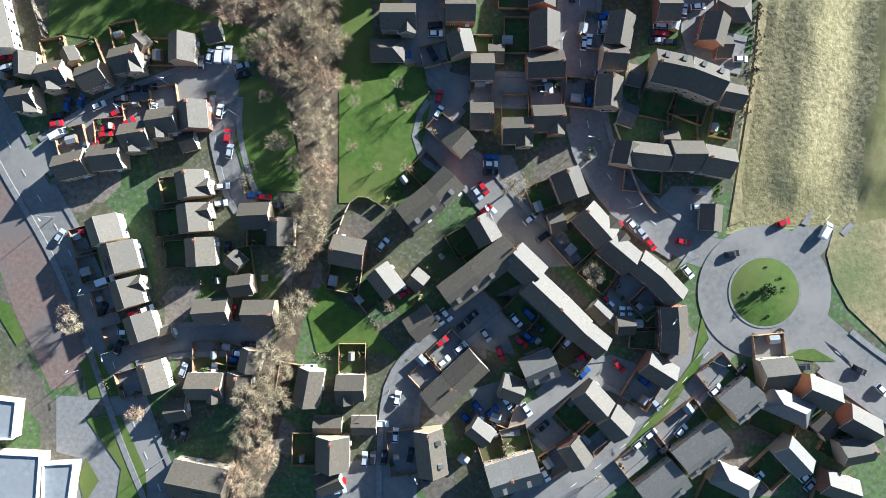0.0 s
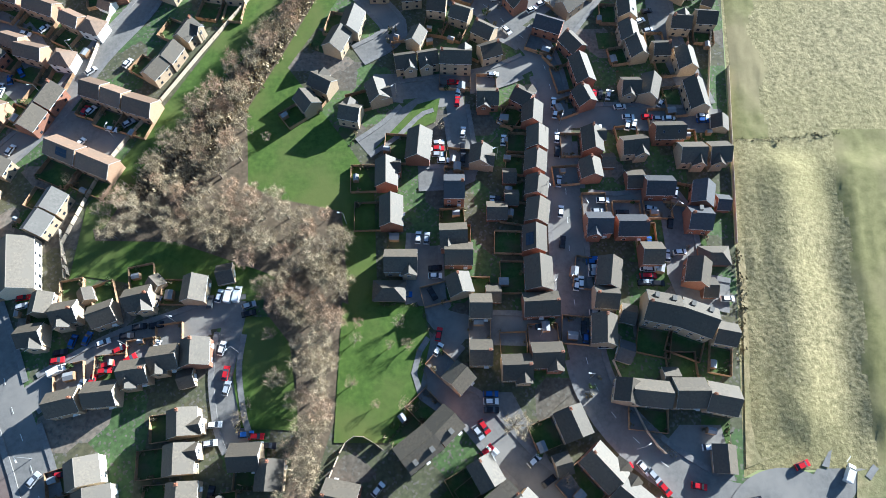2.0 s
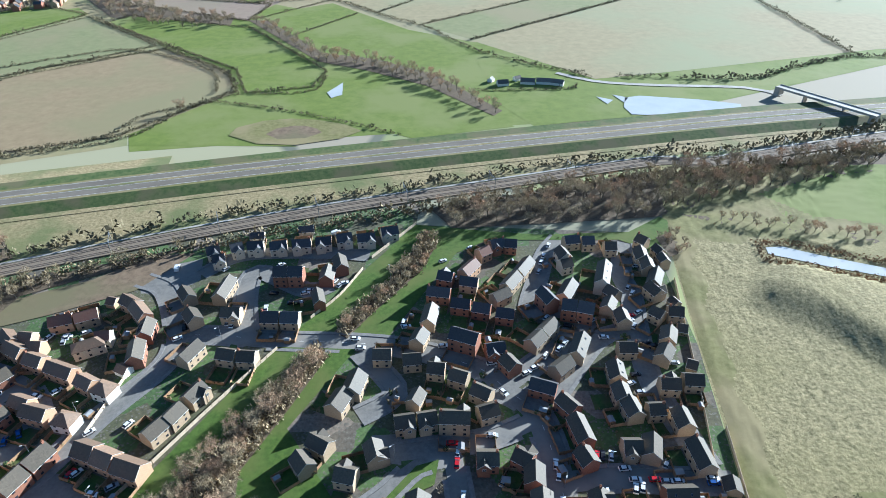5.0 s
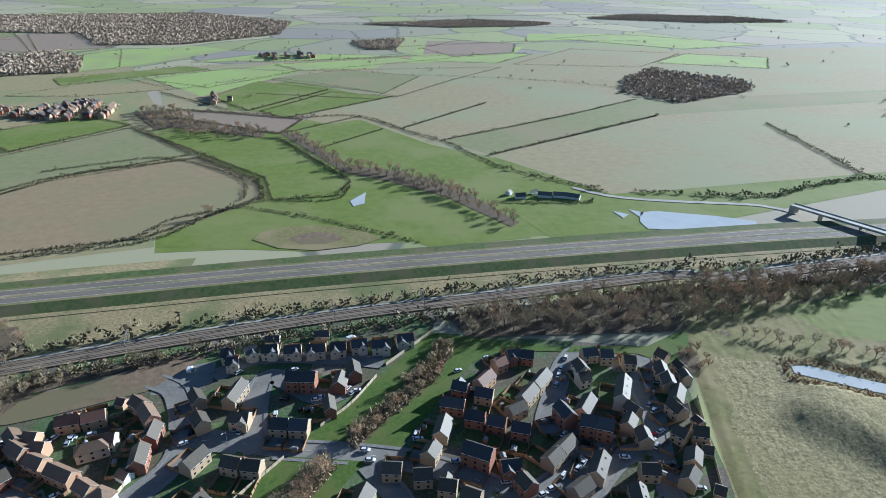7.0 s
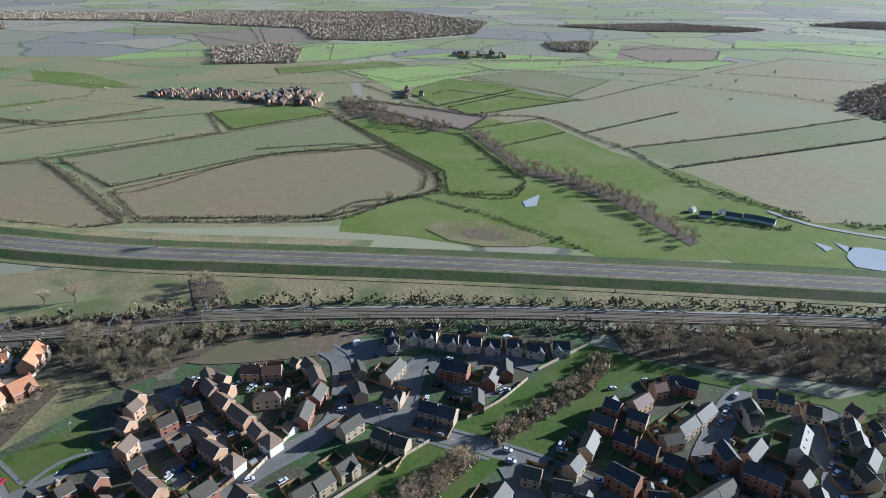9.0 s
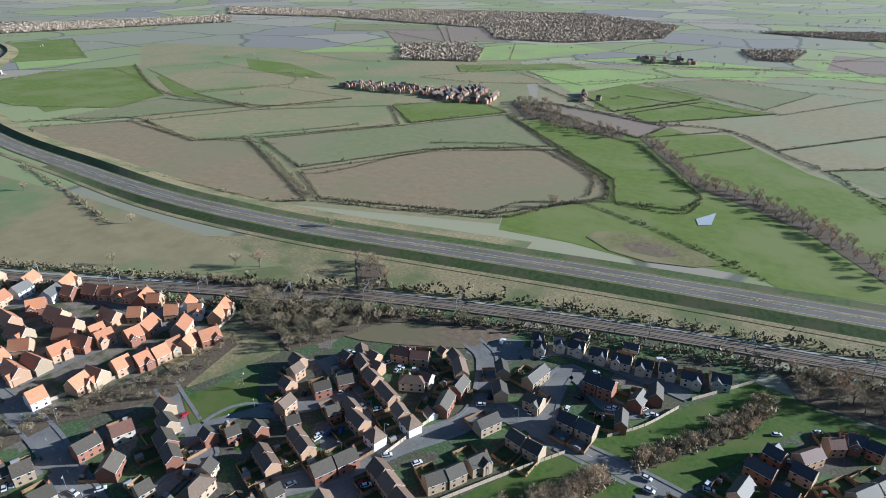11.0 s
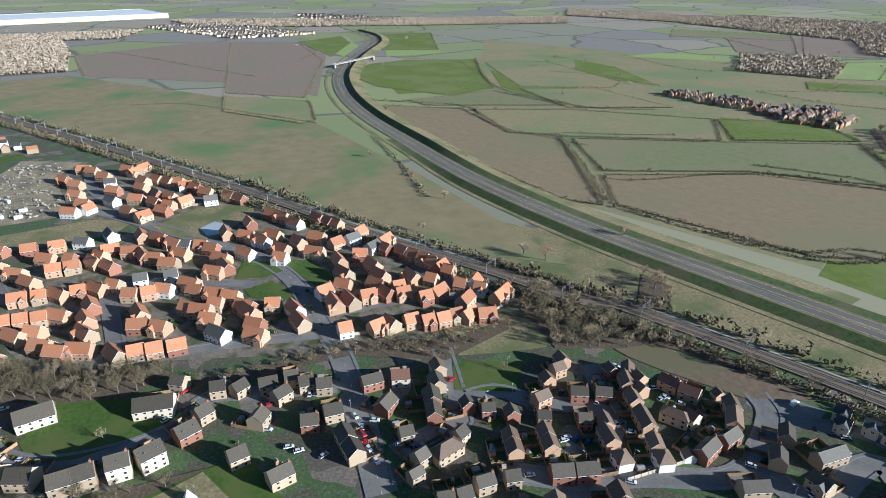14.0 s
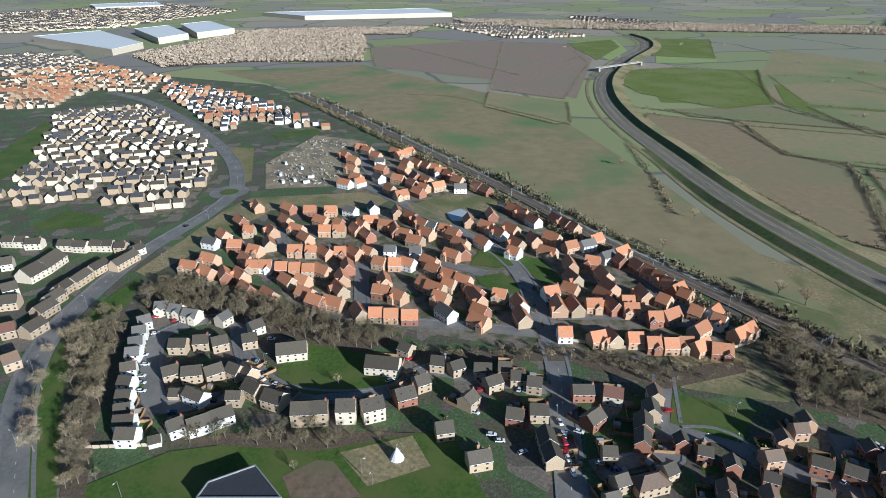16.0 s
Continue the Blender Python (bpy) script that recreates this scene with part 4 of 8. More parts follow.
street("north east", [
    (50.5, 64.1, 80, 9.5, 7, "bk"), (48.8, 56.5, 176, 7, 7, "by"), (47.4, 46.4, 85, 9, 7, "by"), (55.5, 51.8, 167, 4.5, 5.5, "byG"),
    (53.4, 40.3, 161, 4.5, 6, "syG"), (64.3, 70.5, 0, 6.5, 7, "bk"), (77.6, 64.4, 75, 8.5, 7, "bk"), (81.1, 60.1, 0, 4.5, 6, "bkG"),
    (84.4, 70.6, 0, 9.5, 6, "bkhG"), (64.3, 52.3, 168, 10, 9, "by3d"), (74.1, 49.4, 159, 10.5, 9, "by3d"), (82.6, 45.2, 169, 6.5, 6.5, "by"),
    (52.3, 28.5, 77, 6.5, 7, "by"), (58.8, 28, 174, 11, 7, "by"), (65.7, 32.8, 0, 4.5, 5.5, "byG"), (69.7, 28.1, 0, 9, 8, "by"),
])
street("north east", [
    (78.5, 26.5, 169, 8.5, 8, "by"), (77.4, 10.6, 86, 7.5, 6, "byG"),
])
street("middle street", [
    (3.2, 76.7, 3, 8.5, 7, "bkg"), (-16.4, 84.6, 92, 10.5, 7, "bk"), (-18.4, 98.4, 92, 10, 7, "bkg"), (-8.1, 109, 86, 11.5, 8, "bk"),
    (3.5, 92.3, 0, 6.5, 8, "sk3"), (17.2, 86, 0, 6.5, 6, "bkG"), (12.3, 105, 83, 7, 7, "byg"), (21.7, 98.7, 0, 4.5, 5, "bkG"),
    (22.1, 90.7, 0, 4.5, 5, "bkG"), (15.1, 128.2, 0, 8, 7, "bkg"), (27.2, 128.5, 147, 7, 7, "bkg"), (30.1, 121.6, 84, 8.5, 7, "bk"),
    (31.3, 111.6, 86, 8.5, 7, "bk"), (30.2, 102.7, 84, 7.5, 7, "bk"), (30.1, 93.6, 82, 7, 7, "bk"), (29.8, 84.7, 81, 8, 7, "bk"),
])
street("middle street", [
    (28.4, 75.2, 88, 8.5, 7, "bkp"), (-22.9, 130.5, 108, 8.5, 7, "byg"), (-31.5, 121.9, 167, 7.5, 7, "byg"), (-42, 134, 150, 9, 7, "byg"),
    (-46.6, 126.4, 128, 8, 7, "by"),
])
street("meadow side", [
    (64.7, 132.9, 0, 7, 7, "byg"), (71.3, 132.5, 74, 10, 7, "by"), (87.1, 129.5, 96, 13, 7, "by"), (94.2, 119.3, 82, 6, 6, "byG"),
    (63.2, 109.2, 7, 9, 7, "byg"), (75.5, 114.7, 2, 11, 7, "bkd"), (81.9, 106.2, 1, 9, 8, "byg"), (90.8, 106.5, 3, 7.5, 8, "byg"),
    (62.8, 97.5, 2, 6, 6.5, "bkG"), (69.5, 93.9, 179, 9.5, 7, "sk"), (83.3, 91.1, 76, 8.5, 7, "sk"), (90.2, 89, 175, 4.5, 5.5, "skG"),
    (80.7, 82.4, 176, 7.5, 8, "skd"), (48.9, 80.7, 0, 8, 7, "skg"), (59.2, 79.8, 0, 9.5, 7, "sk"), (49.6, 111.1, 90, 9.5, 7, "bkg"),
])
street("meadow side", [
    (48.1, 100.1, 95, 7, 7, "bk"), (54.6, 104.5, 0, 4.5, 5, "bkG"),
])
street("infill", [
    (46, 151.3, 127, 9, 7, "bk"), (48.5, 139.9, 102, 12.5, 7, "bk"), (48.3, 128.5, 111, 7.5, 7, "bk"), (85.7, 144.5, 95, 9.5, 7, "by"),
    (67.3, 167.5, 88, 10, 7, "byd"), (66.9, 156.6, 94, 8.5, 7, "by"), (69, 149.5, 101, 9, 7, "by"), (77.3, 149, 3, 6.5, 6.5, "by"),
    (-13.4, 143.4, 10, 8, 7, "byg"), (-5.5, 144.7, 11, 7.5, 7, "byg"), (4.3, 143.5, 178, 12, 7, "by3g"), (16.4, 148.2, 20, 8, 7, "by"),
])
street("north west", [
    (-178, 185.6, 139, 10, 6.5, "tn"), (-171.7, 179.1, 153, 11, 7, "tn"), (-162.1, 196.5, 19, 10, 7, "rn"), (-152.8, 199.5, 26, 10, 7, "ry"),
    (-147.6, 212.1, 167, 5, 5.5, "tnG"), (-137.7, 208.9, 149, 9.5, 7, "tn"), (-130.9, 202.5, 133, 13, 7, "tn"), (-124.1, 191.3, 98, 11, 7, "bkp"),
    (-123, 178, 105, 12.5, 7, "bk"), (-143.9, 181.9, 29, 13, 6.5, "tch"), (-139.8, 187.1, 7, 6.5, 6.5, "rc"), (-160.4, 173.3, 161, 9.5, 7, "tn"),
    (-147.6, 168.1, 159, 14, 7, "tn"), (-134.9, 161.8, 153, 9, 6.5, "tn"), (-127, 158.7, 160, 8.5, 7, "twh"), (-154, 152, 161, 9, 6.5, "tn"),
])
street("north west", [
    (-146.2, 147.4, 165, 11.5, 7, "tn"), (-134.3, 144.3, 167, 8.5, 7, "twh"), (-125.4, 170.7, 155, 6, 5, "twG"),
])
street("corridor edge", [
    (-101, 177.8, 67, 11.5, 7, "by"), (-92.3, 156.4, 66, 9.5, 7, "byg"), (-96.6, 146.5, 66, 8.5, 7, "by"), (-100.8, 139.6, 60, 9, 7, "by"),
    (-99, 218.3, 83, 15.5, 7, "by"), (-114.8, 214.1, 128, 9.5, 6.5, "by"), (-107.3, 199.3, 128, 9, 7, "by"), (-91.3, 201.8, 0, 9, 7, "byg"),
    (-77.6, 175.4, 176, 8, 7, "by"), (-85.8, 176.5, 169, 8.5, 7, "by"), (-49.1, 237.8, 106, 10.5, 7, "bk"), (-53.9, 229, 88, 10, 7, "bk"),
    (-55.4, 212, 107, 10.5, 5.5, "bk"), (-73.6, 198.8, 178, 8.5, 8, "sy"), (-65.1, 198.5, 178, 8.5, 8, "sy"), (-75.1, 227.8, 0, 7, 8, "sk3"),
])
street("corridor edge", [
    (-68.1, 227.9, 0, 7.5, 8, "sk3"),
])
street("railway row", [
    (-102.2, 250.3, 26, 6.5, 7, "scg"), (-93.2, 251.9, 9, 8.5, 7, "scg"), (-81.9, 252.2, 12, 9, 7, "scg"), (-70.6, 253.8, 8, 10, 7, "scg"),
    (-60, 255.7, 10, 8.5, 7, "scg"), (-50, 258.9, 16, 8.5, 7, "scg"), (-38.9, 259.2, 11, 10, 7, "scg"), (-27.4, 265.2, 15, 9.5, 7, "scg"),
    (-113, 247.6, 22, 7, 7, "scg"), (-95.7, 264.4, 7, 8, 6, "scG"), (-71.6, 270.5, 10, 8.5, 6, "scG"), (-108.4, 241, 20, 6.5, 6.5, "scg"),
])
street("far green", [
    (-24, 176.5, 0, 8, 7, "by"), (-12.1, 173.9, 7, 8, 7, "by"), (-2.4, 169.1, 171, 7.5, 7, "byg"), (-33.3, 161.2, 77, 11, 8, "by"),
    (-38.2, 152.7, 68, 10, 8, "by"), (-9.8, 154.3, 68, 7.5, 6, "by"), (1.5, 227.4, 163, 8, 7, "skg"), (-1.7, 215.7, 170, 11.5, 7, "sk"),
    (12.5, 233.7, 55, 12, 7, "rn"), (20.1, 247.3, 35, 7, 7, "rn"), (27.3, 254.1, 17, 8, 7, "skg"), (34.3, 253.9, 172, 6.5, 7, "sk"),
    (31.6, 223.6, 57, 12.5, 7, "by"), (38.6, 234.7, 59, 14, 7, "by"),
])
street("far streets", [
    (12.2, 223.2, 168, 9, 7, "sy"), (26, 213.7, 35, 9.5, 6.5, "by"), (-5.5, 200, 80, 12.5, 7, "by"), (-9.6, 186.4, 71, 8.5, 7, "by"),
    (8.1, 207.8, 168, 9, 7, "sk"), (17.1, 204.7, 165, 8.5, 7, "sk"), (27.1, 201.3, 168, 8.5, 7, "sk"), (9, 184.8, 158, 13, 8, "sk3d"),
    (21.3, 180, 11, 8.5, 7, "skg"), (26.6, 171.9, 123, 8, 7, "bk"), (44.2, 192.3, 51, 10, 7, "by"), (38.3, 185.2, 50, 9, 7, "by"),
    (46.2, 210, 116, 10.5, 7, "sk3"), (55, 204.2, 168, 7, 8, "sk3d"), (62, 202.4, 163, 7.5, 8, "sk3d"), (46.7, 170.4, 42, 10, 7, "by"),
])
street("far lanes", [
    (55.5, 181.4, 67, 14, 7, "byd"), (38, 159.9, 159, 11, 7, "sk"), (14.7, 157.1, 149, 8.5, 7, "by"), (6.3, 165.1, 158, 8, 7, "by"),
    (65.1, 257.4, 10, 8.5, 7, "sy"), (73.1, 256.5, 4, 7, 7, "sy"), (58.9, 245.4, 107, 8.5, 7, "bc"), (58.8, 237.4, 20, 6.5, 7, "bc"),
    (56.5, 217.3, 62, 14, 7, "by"), (83.4, 251.7, 0, 6.5, 7, "by"), (74.5, 226.8, 73, 18, 7, "bc3d"), (76.6, 215.8, 128, 7, 7, "by"),
    (73, 207.1, 64, 8.5, 6.5, "by"), (77.2, 199.1, 94, 8.5, 6.5, "by"),
])
street("far edge", [
    (100.9, 257.3, 134, 6.5, 7, "by"), (97.2, 244.9, 87, 10, 7, "by"), (98.1, 236.7, 88, 9, 7, "by"), (106.8, 248.7, 110, 6.5, 5.5, "by"),
    (107.1, 241.2, 96, 6.5, 5.5, "by"), (98.9, 226.6, 66, 12.5, 7, "by"), (95.9, 217.4, 116, 8.5, 7, "byg"), (103.9, 211.8, 113, 5, 5, "byG"),
    (92.8, 201.6, 136, 6.5, 6.5, "by"), (100.9, 202.5, 172, 7, 7, "by"), (101.8, 194.5, 166, 4.5, 6, "byG"), (93.5, 187.7, 69, 9.5, 7, "by"),
    (88.9, 177.5, 58, 9, 7, "by"), (99.1, 173.3, 156, 4.5, 6, "byG"), (86, 161.2, 176, 8, 7, "byg"), (95.5, 163.2, 176, 8, 7, "byd"),
])
street("far edge", [
    (74.6, 180.6, 0, 8, 7, "by"),
])
street("close by the lawn", [
    (-221.7, 86.7, 72, 8, 7, "rc"), (-220.5, 105.6, 172, 7.5, 6, "ty"), (-210.3, 100.1, 169, 8.5, 6.5, "by"), (-201.4, 93.5, 164, 9, 7, "bk"),
    (-191.9, 89.9, 161, 10, 7, "bk"), (-190, 105.2, 173, 6.5, 6.5, "bk"), (-183.4, 112.1, 69, 6.5, 6.5, "bk"), (-176.4, 119.8, 167, 7, 6.5, "bk"),
    (-198.9, 162.5, 172, 8, 7, "tn"), (-194.1, 156.6, 91, 7, 7, "tn"), (-189.1, 147.1, 172, 7, 7, "tn"), (-179.5, 137.1, 96, 8.5, 7, "tn"),
    (-174.7, 154.4, 61, 8.5, 7, "bk"), (-169.4, 164, 55, 8, 7, "bk"), (-168.4, 131, 63, 6.5, 6.5, "bk"), (-159.1, 145.5, 62, 6.5, 6.5, "bk"),
])
street("lower lanes", [
    (-164, 111.4, 162, 7, 7, "tn"), (-157.1, 109.1, 161, 7.5, 7, "tn"), (-159.9, 125.7, 163, 7.5, 7, "tn"), (-152.8, 123.3, 161, 8, 7, "tn"),
    (-169.3, 84.8, 103, 14.5, 8, "tyh"), (-174.8, 93.8, 114, 6.5, 7, "by"), (-170.4, 73.8, 108, 6.5, 7, "by"), (-162.7, 68.3, 103, 6.5, 5.5, "by"),
    (-139.1, 118.9, 69, 9.5, 8, "bk"), (-135.6, 128, 69, 10, 8, "bk"), (-145.2, 100.6, 74, 6.5, 7, "by"), (-147.8, 90, 85, 8, 7, "by"),
    (-147.1, 73.4, 75, 7, 7, "by"), (-145.9, 80.3, 85, 6.5, 7, "by"), (-185.4, 74.1, 83, 6.5, 7, "by"), (-181.4, 178.3, 172, 6.5, 7, "bk"),
])
street("yard edge", [
    (-170.7, 186.2, 175, 6.5, 6.5, "tn"), (-164.4, 180.9, 179, 6.5, 6.5, "tn"),
])
street("left blocks", [
    (-120.4, 131.2, 162, 8.5, 8, "tn"), (-112.4, 128, 159, 8.5, 8, "tn"), (-103, 124.3, 162, 11.5, 8, "tn"), (-124.8, 106.8, 157, 13, 8, "tnp"),
    (-112.8, 101.6, 157, 13.5, 8, "tn"), (-124.5, 88, 71, 8, 8, "gy"), (-127.2, 80.4, 69, 8, 8, "gy"), (-130.1, 65.9, 104, 19, 11.5, "bc"),
])
street("crescent", [
    (-265.8, -64.9, 97, 14, 9, "bc"), (-250.7, -18.2, 78, 15.5, 9, "bc"), (-263.4, -6.9, 53, 6.5, 6.5, "by"), (-250.8, 8.7, 77, 6.5, 7, "by"),
    (-248.7, -82.7, 43, 8, 7, "by"), (-235.5, -76.8, 52, 9, 8, "by"), (-227.6, -65.9, 64, 9.5, 8, "by"), (-216, -52.2, 90, 7.5, 8, "by3"),
    (-216.2, -44.6, 93, 7.5, 8, "by3"), (-216.8, -32.8, 89, 8, 8, "bc3d"), (-217.1, -21.5, 107, 9, 8, "bc3d"), (-226.5, -7.5, 110, 8.5, 8, "bkd"),
    (-235.9, 0.2, 116, 6.5, 7, "by"), (-185.5, 22, 101, 10.5, 8, "by"), (-194.9, 51, 1, 10, 8, "byd"), (-185.2, 51.3, 3, 9.5, 8, "byd"),
])
street("white row", [
    (-203.1, 9.2, 98, 7, 7, "by"), (-221.6, 21.2, 140, 7, 7, "by"), (-290, -88.4, 128, 7, 7, "bc"), (-277, -88.7, 105, 7, 7, "by"),
    (-211.4, -104.3, 124, 6.5, 7, "bw"), (-212.3, -95.2, 118, 8.5, 7, "bw"), (-217.2, -86.9, 119, 9, 7, "bw"), (-250.4, -119.8, 116, 7.5, 7, "by"),
    (-249.5, -109.2, 96, 9, 7, "by"), (-249.7, -99.5, 121, 8, 7, "by"), (-231.5, -102, 59, 10.5, 6.5, "bw"), (-206.8, -122.4, 87, 8, 7, "bw"),
    (-274.3, -124, 87, 8.5, 7, "by"), (-276.9, -113.2, 95, 7.5, 7, "by"), (-275.2, -103.5, 113, 7.5, 7, "by"), (-250, -89.1, 57, 7.5, 7, "by"),
])
street("west terrace", [
    (-314.2, -146.8, 92, 7, 7, "gcg"), (-310.4, -137.3, 73, 8, 7, "gcg"), (-304.4, -127.1, 71, 9, 7, "gcg"), (-299.1, -151, 116, 6.5, 6.5, "gw"),
    (-288.2, -149.2, 104, 6.5, 6.5, "gw"), (-277.5, -146.8, 102, 6.5, 6.5, "gw"), (-267.8, -144.4, 96, 6.5, 6.5, "gw"), (-254.9, -141.5, 107, 6.5, 6.5, "bw"),
    (-243.3, -137.6, 78, 6.5, 6.5, "bw"), (-232.6, -134.1, 87, 6.5, 6.5, "bw"), (-223.1, -130.9, 100, 6.5, 6.5, "bw"), (-215.4, -127.1, 95, 8, 6.5, "bw"),
    (-299.6, -108.3, 148, 7, 6.5, "gc"), (-236.5, -113.4, 87, 4.5, 6, "byG"), (-205.3, -111.2, 109, 4.5, 5, "bwG"), (-229.7, -84.5, 87, 6.5, 5.5, "by"),
])
street("west terrace", [
    (-246.7, 17.3, 116, 6.5, 6.5, "by"), (-233.8, 33.5, 114, 7.5, 6.5, "by"),
])
street("north terrace", [
    (-236.8, 45.8, 83, 6.5, 7, "by"), (-243.9, 40.8, 82, 6.5, 7, "by"), (-243.6, 29.9, 83, 8, 7, "by"), (-224.6, 73.5, 87, 9, 6.5, "bk"),
    (-206.1, 73.2, 127, 8.5, 7, "bk"), (-231.6, 52.8, 75, 6.5, 7, "by"),
])
street("main road cottages", [
    (-418, -291.3, 80, 9, 7, "bc"), (-416.9, -282.2, 86, 7, 7, "bc"), (-412.7, -271.3, 92, 10.5, 7, "bc"), (-408, -246.2, 81, 11, 7, "bc"),
    (-405.4, -235, 80, 9, 7, "bc"), (-406.7, -225, 80, 8.5, 7, "bc"), (-405.7, -217, 86, 7.5, 7, "bc"), (-402, -206.5, 86, 7.5, 6.5, "by"),
    (-396.9, -193.5, 146, 7.5, 6.5, "bc"), (-364.3, -246.6, 164, 14, 11.5, "bc"), (-379.7, -243.7, 174, 17.5, 11.5, "bc"), (-379.8, -195.4, 160, 19, 7, "by"),
    (-370.5, -208.2, 160, 12.5, 7, "by"), (-354.6, -212.4, 168, 14, 7, "by"), (-341.9, -216.5, 168, 12, 7, "by"), (-330, -215.7, 167, 12, 7, "by"),
])
street("main road villas", [
    (-316.8, -214.1, 164, 12, 8, "by"), (-296.2, -209.2, 162, 11, 8, "byp"), (-326.5, -238.6, 100, 9, 8, "by"), (-380, -271.2, 111, 6.5, 8, "bc"),
    (-342.7, -248.2, 126, 8, 8, "bc"), (-264.8, -203, 130, 7, 8, "ty"), (-294.8, -221.5, 117, 6.5, 8, "ry"),
])
street("avenue corner", [
    (-212, 51, 84, 7.5, 7, "by"), (-210, 40.3, 74, 7, 7, "bk"),
])
street("new estate", [
    (-477.1, -129.1, 26, 12, 7.5, "on"), (-446.1, -135, 37, 12, 7.5, "ok"), (-418.6, -140.4, 37, 12, 7.5, "on"), (-424.8, -123.5, 86, 7.5, 7.5, "oy"),
    (-423.9, -106.9, 30, 12, 7.5, "on"), (-399.3, -127.2, 86, 9.5, 7.5, "ok"), (-389.7, -111.4, 63, 9.5, 7.5, "on"), (-401, -104.2, 20, 12, 7.5, "oy"),
    (-375.3, -113.7, 38, 12, 7.5, "on"), (-405.5, -145.8, 65, 11, 7.5, "gw"), (-377.7, -138.4, 61, 12, 7.5, "on"), (-367, -148, 70, 12, 7.5, "oy"),
    (-357.9, -134.4, 48, 12, 7.5, "on"), (-353.2, -121.8, 23, 12, 7.5, "ok"), (-352.5, -111.8, 36, 12, 7.5, "on"), (-365.3, -107, 86, 7.5, 7.5, "oy"),
])
street("new estate", [
    (-364.7, -98.5, 86, 7.5, 7.5, "ow"), (-361.5, -87.8, 86, 7.5, 7.5, "ok"), (-360.1, -78.9, 86, 7, 7.5, "on"), (-357.9, -70.2, 86, 7, 7.5, "oy"),
    (-355.8, -61, 48, 12, 7.5, "on"), (-333.1, -103.7, 37, 12, 7.5, "ok"), (-324.9, -88.5, 41, 12, 7.5, "on"), (-342.8, -80.8, 39, 12, 7.5, "oy"),
    (-342.1, -71.4, 57, 9, 7.5, "on"), (-471.1, -102.9, 46, 12, 7.5, "ok"), (-443.8, -100.3, 35, 12, 7.5, "on"), (-425.8, -88.7, 53, 12, 7.5, "oy"),
    (-409.4, -80, 38, 12, 7.5, "on"), (-464.7, -84.8, 86, 9, 7.5, "ok"), (-462.2, -68, 86, 9, 7.5, "on"), (-461.2, -52.3, 56, 10, 7.5, "gw"),
])
street("new estate", [
    (-441.8, -72.9, 51, 12, 7.5, "on"), (-435, -58.5, 48, 7.5, 7.5, "ok"), (-422.2, -67.5, 86, 8.5, 7.5, "on"), (-421.5, -57.1, 86, 8.5, 7.5, "oy"),
    (-423, -44.8, 27, 12, 7.5, "on"), (-411.7, -35.8, 28, 12, 7.5, "ok"), (-387.9, -83.5, 86, 9.5, 7.5, "on"), (-386.2, -72.6, 86, 7, 7.5, "oy"),
    (-383.8, -62.7, 37, 12, 7.5, "on"), (-383, -52.3, 86, 7.5, 7.5, "ok"), (-382.5, -42.4, 35, 12, 7.5, "on"), (-381.8, -33.2, 47, 9, 7.5, "oy"),
    (-383.7, -18.7, 86, 7.5, 7.5, "gw"), (-360.8, -45.4, 12, 12, 7.5, "ok"), (-344.6, -47.4, 15, 12, 7.5, "on"), (-329.5, -47.5, 29, 12, 7.5, "oy"),
])
street("new estate", [
    (-325.7, -67.1, 55, 11, 7.5, "on"), (-316.2, -59.8, 55, 10.5, 7.5, "ok"), (-313.5, -49.1, 61, 12, 7.5, "on"), (-301.6, -33.6, 22, 12, 7.5, "oy"),
    (-468, -34.8, 15, 12, 7.5, "gw"), (-439.3, -34.9, 86, 10.5, 7.5, "ok"), (-456.4, -15.1, 8, 12, 7.5, "on"), (-429.2, -22.1, 66, 12, 7.5, "oy"),
    (-431.6, -41.3, 38, 9, 7.5, "on"), (-419, -15.6, 12, 12, 7.5, "ok"), (-412, -9.3, 60, 9.5, 7.5, "on"), (-399.1, -1.3, 55, 11.5, 7.5, "oy"),
    (-412, 7, 41, 12, 7.5, "on"), (-445.6, -3.9, 34, 12, 7.5, "ok"), (-430.9, 4.5, 35, 12, 7.5, "on"), (-424.7, 11.6, 53, 8, 7.5, "gw"),
])
street("new estate", [
    (-418.6, 20.9, 56, 8.5, 7.5, "on"), (-410.7, 26.7, 45, 9.5, 7.5, "ok"), (-379.8, -1.4, 86, 7.5, 7.5, "gw"), (-365.2, -24.8, 62, 8.5, 7.5, "oy"),
    (-362.8, -15.1, 86, 7.5, 7.5, "on"), (-362.3, -6.3, 53, 9.5, 7.5, "ow"), (-364, 7.7, 47, 12, 7.5, "on"), (-352.9, 10.3, 45, 10, 7.5, "oy"),
    (-339.1, -20.9, 11, 12, 7.5, "on"), (-325.7, -22, 70, 10, 7.5, "ok"), (-318.7, -11.8, 48, 9, 7.5, "on"), (-299.1, -24, 87, 7.5, 7.5, "oy"),
    (-297.3, -15.5, 87, 7.5, 7.5, "on"), (-295.4, -5.2, 87, 8.5, 7.5, "ok"), (-332.9, 5, 40, 12, 7.5, "on"), (-327.3, 10, 55, 11.5, 7.5, "oy"),
])
